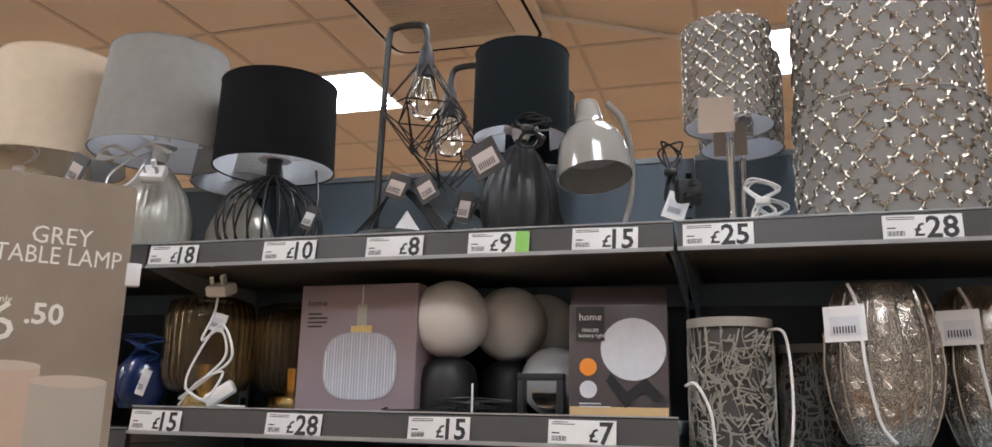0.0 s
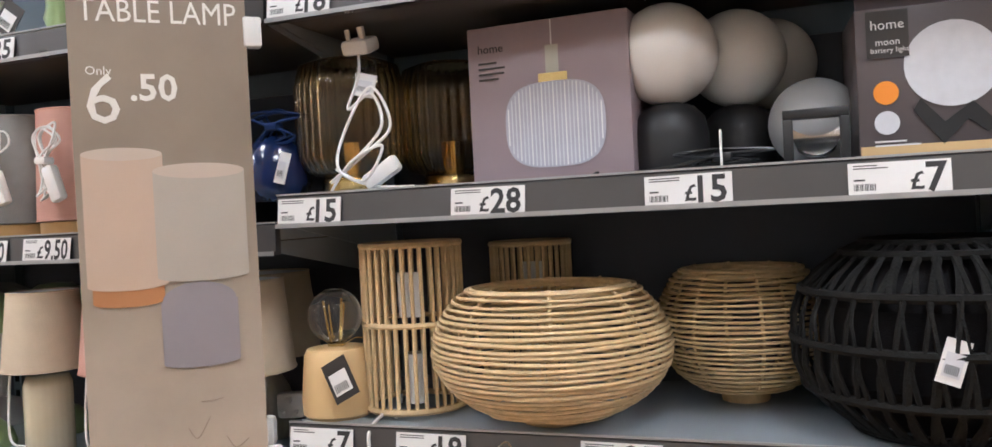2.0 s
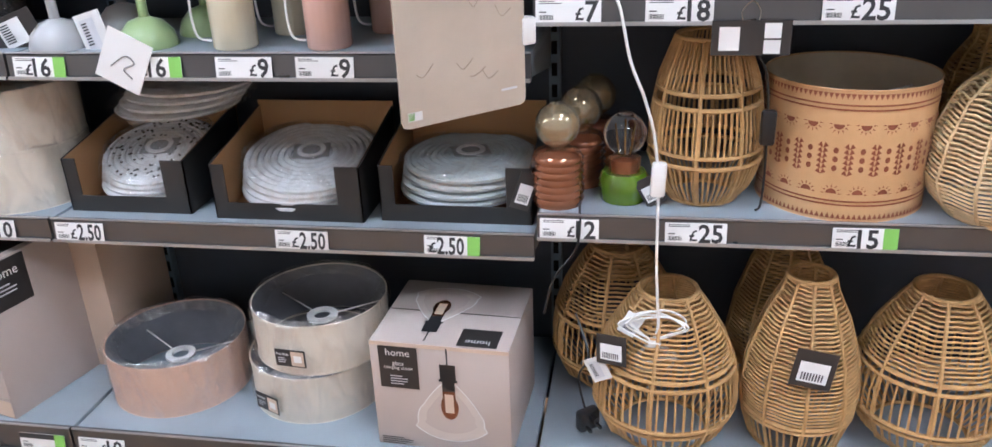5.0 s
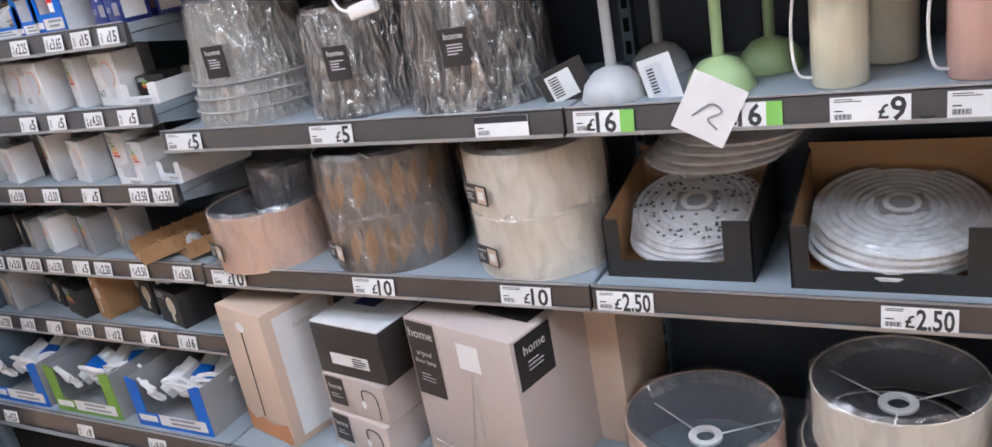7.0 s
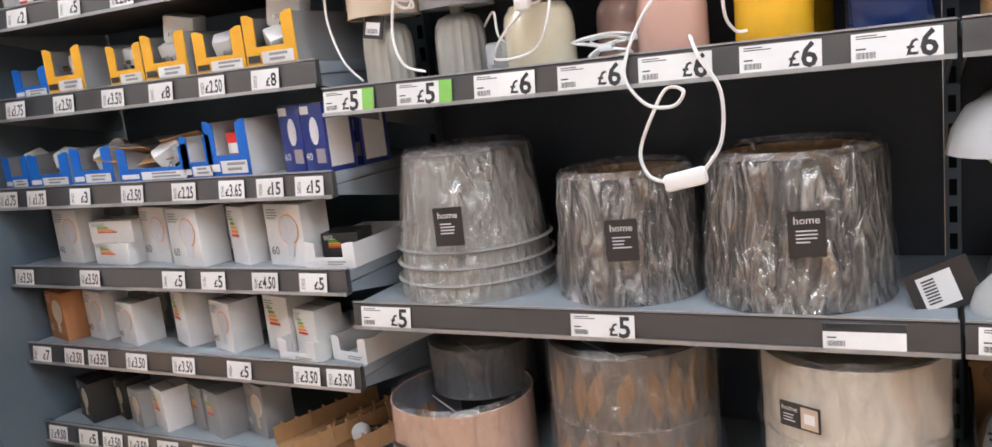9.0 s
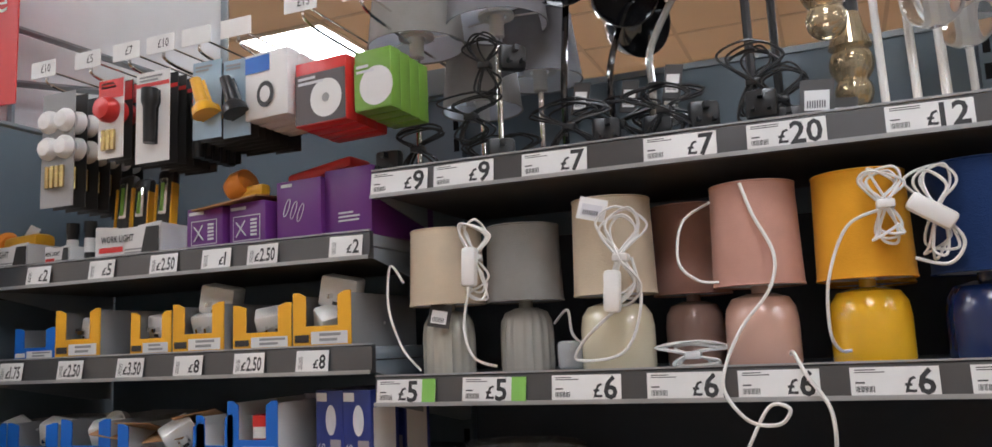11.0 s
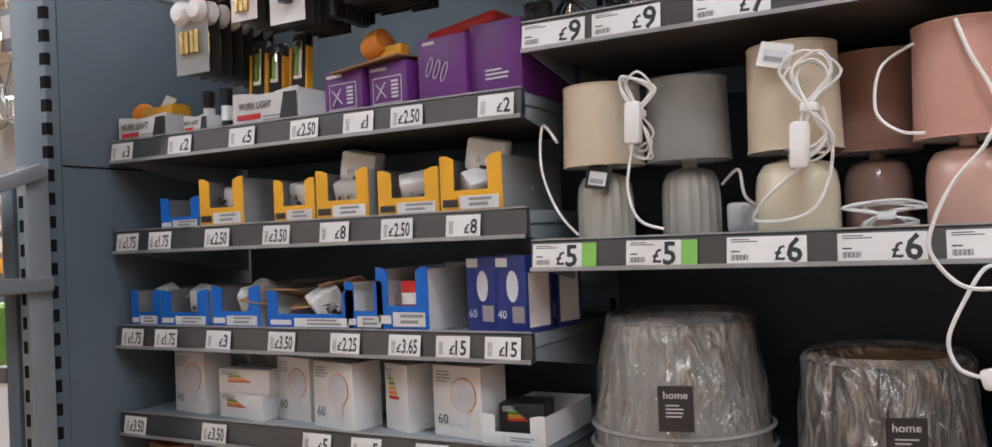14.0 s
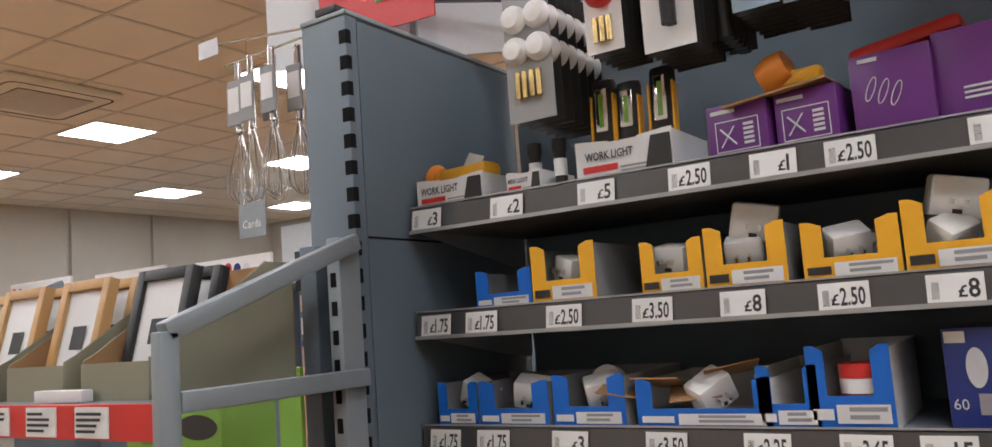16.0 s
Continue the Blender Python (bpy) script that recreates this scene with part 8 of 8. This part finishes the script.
part("bar", Shape().box(-0.5, 0.46, 0, 0.02, 0, 0.06, 0.003), M_POST, t)

# ---- end panel and the next unit ----
t = thing("end_gondola", -4.13, 1.205, 0, "blue-grey steel end panel with a slotted post", "shelving panel")
part("side_sheet", Shape().box(-0.012, 0.0, 0.03, 0.55, 0, 1.985), M_PANEL, t)
part("sheet_joint", Shape().box(0.0001, 0.0012, 0.03, 0.55, 1.588, 1.592), M_SLOT, t)
part("post", Shape().box(-0.11, 0.0, 0.0, 0.0295, 0, 1.99, 0.003), M_PANEL, t)
part("post_cap", Shape().box(-0.112, 0.002, -0.002, 0.56, 1.991, 2.0, 0.002), M_POST, t)
part("post_plug", Shape().box(-0.07, -0.02, -0.004, 0.03, 2.0005, 2.014, 0.002), M_SATIN, t)
slot = None
for k in range(30):
    slot = part("slot", slot or Shape().box(-0.0165, 0.0008, -0.0008, 0.012, 0, 0.025), M_SLOT, t, at=pose(0, 0, 0.56 + k * 0.0475)).data
u = thing("end_unit", -4.1, 1.145, 0, "grey steel display unit with angled side guards and a shelf", "display unit")
part("upright", Shape().box(-0.045, -0.015, 0.0, 0.05, 0, 1.585, 0.003), M_POST, u)
part("inner_post", Shape().box(-0.13, -0.09, 0.02, 0.055, 0, 1.58, 0.003), M_PANEL, u)
slot = None
for k in range(20):
    slot = part("slot", slot or Shape().box(-0.036, -0.024, -0.0012, 0.0, 0, 0.024), M_SLOT, u, at=pose(0, 0, 0.6 + k * 0.0475)).data


def guard(x):
    s = Shape()
    pts = [(0.03, 1.575), (-0.335, 1.442), (-0.335, 1.25)]
    g1 = [(x, 0.03, 1.577), (x, -0.34, 1.443)]
    for a, b in ((g1[0], g1[1]),):
        d = Vector(b) - Vector(a)
        L = d.length
        part("guard_bar", Shape().box(-0.011, 0.011, 0, L, -0.014, 0.014, 0.003).moved(Matrix.Translation(a) @ pose(0, 0, 0, math.degrees(math.atan2(d.z, -d.y)), 0, 180)), M_POST, u)
    part("guard_post", Shape().box(x - 0.011, x + 0.011, -0.352, -0.322, 0.9, 1.445, 0.003), M_POST, u)
    part("guard_rail", Shape().box(x - 0.011, x + 0.011, -0.3215, 0.04, 1.338, 1.366, 0.003), M_POST, u)


guard(-0.005)
guard(-0.9)
part("deck", Shape().box(-0.96, -0.02, -0.33, 0.03, 1.335, 1.352, 0.003), M_POST, u)
part("price_rail", Shape().box(-0.96, -0.02, -0.345, -0.331, 1.305, 1.353), M_RED, u, "red price rail")
for k in range(5):
    part("price_ticket", Shape().box(-0.2 - 0.13 * k, -0.12 - 0.13 * k, -0.3475, -0.3455, 1.308, 1.35), M_TICKET, u)
    part("ticket_text", bars(-0.195 - 0.13 * k, -0.13 - 0.13 * k, -0.3485, 1.343, 4, 0.004, 0.004, k), M_INK, u)
part("lower_deck", Shape().box(-0.96, -0.02, -0.33, 0.03, 0.9, 0.92, 0.003), M_POST, u)
for k, (x, m_, fm) in enumerate(((-4.3, M_OLIVE, M_SATIN), (-4.52, M_OLIVE, M_OAK), (-4.72, M_OLIVE, M_OAK), (-4.92, M_OLIVE, M_OAK))):
    t = thing("frame_tray", x, 0.86, 1.3525, "olive card tray holding photo frames", "display tray", "photo frame trays")
    w, d = 0.17, 0.27
    side = [(0, 0), (d, 0), (d, 0.2), (d * 0.8, 0.2), (0.02, 0.07), (0, 0.06)]
    for sx in (-w / 2, w / 2 - 0.003):
        part("side_panel", Shape().add([(sx, a, b) for a, b in side] + [(sx + 0.003, a, b) for a, b in side], [(0, 1, 2, 3, 4, 5), (11, 10, 9, 8, 7, 6)] + [(i, (i + 1) % 6, (i + 1) % 6 + 6, i + 6) for i in range(6)]), m_, t)
        part("side_lining", Shape().add([((sx + 0.0042) if sx < 0 else sx - 0.0012, a, b) for a, b in side], [(0, 1, 2, 3, 4, 5)]), M_CARD, t)
    part("front_panel", Shape().box(-w / 2, w / 2, -0.003, 0, 0, 0.055), m_, t)
    part("back_panel", Shape().box(-w / 2, w / 2, d, d + 0.003, 0, 0.2), M_CARD, t)
    for j in range(2 if k == 0 else 4):
        f = thing("photo_frame", x, 0.9 + 0.05 * j, 1.355, ("black" if fm is M_SATIN else "light oak") + " photo frame leaning in a tray", "photo frame", "photo frames", rx=-14)
        for x0, x1, z0, z1 in ((-0.07, -0.052, 0, 0.2), (0.052, 0.07, 0, 0.2), (-0.0518, 0.0518, 0, 0.018), (-0.0518, 0.0518, 0.182, 0.2)):
            part("frame_side", Shape().box(x0, x1, 0, 0.02, z0, z1, 0.0015), fm, f)
        part("insert", Shape().box(-0.052, 0.052, 0.008, 0.012, 0.018, 0.182), M_WHITECARD, f)
        part("insert_print", rect(-0.02, 0.02, 0.08, 0.12, 0.0066), M_INK, f)
t = thing("white_frame_box", -4.4, 0.83, 1.353, "flat white carton lying on the shelf", "box")
part("body", Shape().box(-0.07, 0.06, 0.0, 0.02, 0, 0.018, 0.002), M_WHITECARD, t)

for k, (x, y) in enumerate(((-4.33, 1.21), (-4.29, 1.24), (-4.37, 1.25), (-4.4, 1.22), (-4.45, 1.23))):
    t = thing("whisk", x, y, 1.69, "steel balloon whisk with a grey card sleeve, hanging", "whisk", "hanging whisks")
    for j in range(7):
        a = j * math.pi / 7
        pts = [(0.001, 0, 0.15)] + [(r * math.cos(a), r * math.sin(a), z) for r, z in ((0.014, 0.1), (0.026, 0.05), (0.024, 0.018), (0.001, 0.0), (-0.024, 0.018), (-0.026, 0.05), (-0.014, 0.1))] + [(-0.001, 0, 0.15)]
        part("wire", Shape().tube(smooth_path(pts, 4), 0.0009, 4), M_CHROME, t)
    stem_of(t, 0.007, 0.145, 0.29, M_CHROME, "handle")
    part("sleeve", Shape().box(-0.02, 0.02, -0.012, -0.009, 0.16, 0.25), M_GREYCARD, t)
    part("sleeve_label", rect(-0.016, 0.016, 0.185, 0.235, -0.0135), M_WHITECARD, t)
t = thing("display_hook", -4.24, 1.2, 1.985, "chrome display hook with a clear plastic flag, holding whisks", "hook")
part("rod", Shape().tube([(0, 0.02, -0.003), (-0.25, 0.03, -0.003)], 0.0025, 6), M_CHROME, t)
part("flag_rod", Shape().tube([(0, 0.02, 0.012), (-0.28, 0.02, 0.045)], 0.0025, 6), M_CHROME, t)
part("flag", Shape().box(-0.31, -0.25, 0.015, 0.017, 0.02, 0.055), M_PALE, t)

# ---- beyond the shelving ----
t = thing("gondola_header", -3.9, 1.75, 2.0, "white header panel in a grey steel frame above the shelving", "header panel")
turned = pose(0.1, 0.03, 0, 0, 0, 30.7)
part("panel", Shape().box(-0.82, -0.012, 0.0, 0.008, 0.003, 0.41), M_PANELW, t, at=turned)
part("frame_bar", Shape().box(-0.82, 0.0, -0.008, 0.014, 0.411, 0.428, 0.003), M_POST, t, at=turned)
part("frame_bar", Shape().box(-0.0115, 0.006, -0.008, 0.014, 0.003, 0.4105, 0.003), M_POST, t, at=turned)
for a, b in (((0.37, -0.85, 0.3), (0.1, 0.02, 0.42)), ((-0.3, -0.26, 0.0), (-0.3, -0.26, 0.7)), ((-0.3, -0.26, 0.12), (0.4, -0.03, 0.0)), ((-0.3, -0.26, 0.26), (0.3, -0.03, 0.01))):
    part("frame_bar", Shape().tube([a, b], 0.009, 6), M_POST, t)
t = thing("offer_sign", -4.17, 1.4, 2.03, "red hanging offer sign above the end post", "sign", rz=4)
part("board", Shape().box(-0.2, 0.09, 0.0, 0.004, 0.0, 0.4), M_RED, t)
part("white_print", words("Price", 0.09, -0.03, -0.002, 0.25), M_SIGNWORD, t)
part("green_print", Shape().box(-0.05, 0.03, -0.003, -0.001, 0.06, 0.13), M_GREEN, t)

for k in range(5):
    x = -12.6 + 1.3 * k
    g = thing("far_shelving", x, 5.2 + 0.25 * k, 0, "far shop shelving with a printed header of coloured balls", "shelving", "far card displays")
    part("body", Shape().box(-0.62, 0.62, 0, 0.4, 0, 1.95), M_PANEL, g)
    part("header", Shape().box(-0.62, 0.62, -0.03, 0, 1.95, 2.25), M_WHITECARD if k < 3 else M_TRAYBLK, g)
    part("header_strip", Shape().box(-0.62, 0.62, -0.034, -0.031, 1.86, 1.95), M_TRAYBLK, g)
    if k == 1:
        part("header_text", words("His Birthday", 0.1, 0.25, -0.038, 1.905), M_WHITECARD, g)
    rnd = random.Random(k)
    if k < 3:
        for j in range(9):
            part("printed_ball", oval(-0.54 + 0.135 * j, 2.1 + rnd.uniform(-0.07, 0.07), 0.055, 0.055, -0.034), (M_RED, M_NAVYBOX, M_PALE, M_PINKFAB)[j % 4], g)
    for r_ in range(3):
        for j in range(8):
            part("greeting_card", Shape().box(-0.58 + 0.145 * j, -0.47 + 0.145 * j, -0.02, -0.004, 1.66 - 0.22 * r_, 1.82 - 0.22 * r_), (M_WHITECARD, M_BEIGE, M_PINKFAB, M_NAVYBOX, M_YELLOW)[rnd.randrange(5)], g)
t = thing("category_sign", -7.2, 3.6, 2.05, "small grey hanging category sign lettered cards", "sign")
part("board", Shape().box(-0.12, 0.12, 0, 0.01, 0.0, 0.3), M_POST, t)
part("sign_text", words("Cards", 0.07, 0, -0.003, 0.08), M_WHITECARD, t)
part("hanger", Shape().tube([(0, 0.005, 0.3), (0, 0.005, 1.25)], 0.004, 5), M_CHROME, t)
for x in (-13.0, -12.6):
    part("wall_trim", Shape().box(RX0 + 0.001, RX0 + 0.06, 6.2 + (x + 13) * 3, 6.35 + (x + 13) * 3, 0, CEILING_Z - 0.01), M_WALL)["kind"] = "structure"
p = thing("partition", -10.6, 8.2, 0, "white partition wall with a diagonal brace", "partition")
part("sheet", Shape().box(-1.4, 1.6, 0, 0.05, 0, 2.95), M_PANELW, p)
part("brace", Shape().tube([(-1.2, -0.03, 1.6), (1.2, -0.03, 2.9)], 0.02, 6), M_POST, p)
t = thing("coloured_gondola", -5.2, 2.4, 0, "low shop gondola with pink and green kitchen goods", "shelving")
part("body", Shape().box(-0.5, 0.5, 0, 0.4, 0, 1.0), M_PANEL, t)
rnd = random.Random(3)
for j in range(7):
    part("packet", Shape().box(-0.48 + 0.14 * j, -0.36 + 0.14 * j, -0.0, 0.05, 1.001, 1.25 + rnd.uniform(0, 0.25)), (M_LIME, M_PINKFAB, M_TRAYBLK, M_WHITECARD)[j % 4], t)

# goods of the next aisle, seen past the end post
t = thing("bakeware_display", -5.368, 1.7, 0, "low white display stand of kitchen goods in the next aisle", "display stand")
part("stand", Shape().box(-0.476, 0.276, 0.0, 0.3, 0.0, 1.068, 0.004), M_WHITECARD, t)
part("shelf_edge", Shape().box(-0.476, 0.276, -0.012, -0.001, 1.019, 1.065), M_STRIP, t)
box = carton(-5.368, 1.705, 1.069, 0.452, 0.2, 0.178, M_LIME, "lime green carton lettered 3 layer non-stick coating", "bakeware_box", "box")
for k, (txt, size) in enumerate((("3", 0.053), ("LAYER", 0.036), ("NON-STICK", 0.021), ("COATING", 0.028))):
    rail_text(box, txt, size, -0.090, -0.002, 0.178 * (0.84 - 0.22 * k), M_INK)
part("printed_pan", oval(0.122, 0.117, 0.090, 0.036, -0.002), M_TRAYBLK, box)
for k in range(4):
    u = thing("silicone_spatula", -5.217 + 0.024 * k, 1.75 + 0.01 * k, 1.297, "pale pink silicone spatula hanging with its head down", "utensil", "hanging utensils")
    hh = 0.328 - 0.012 * (k % 2)
    part("blade", Shape().box(-0.011, 0.011, -0.003, 0.003, 0.0, hh * 0.45, 0.0025), M_PINKFAB, u)
    part("handle", Shape().lathe([(0.0005, hh * 0.45), (0.006, hh * 0.45), (0.0075, hh * 0.7), (0.006, hh), (0.0005, hh)], 14), M_CERPINK, u)
t = thing("utensil_rail", -5.181, 1.765, 1.619, "chrome rail that carries hanging pink utensils", "rail")
part("rod", Shape().tube([(-0.2, 0.012, 0), (0.06, 0.012, 0)], 0.004, 6), M_CHROME, t)
part("stand_post", Shape().tube([(-0.19, 0.012, 0.001), (-0.19, 0.012, -1.619)], 0.008, 6), M_POST, t)
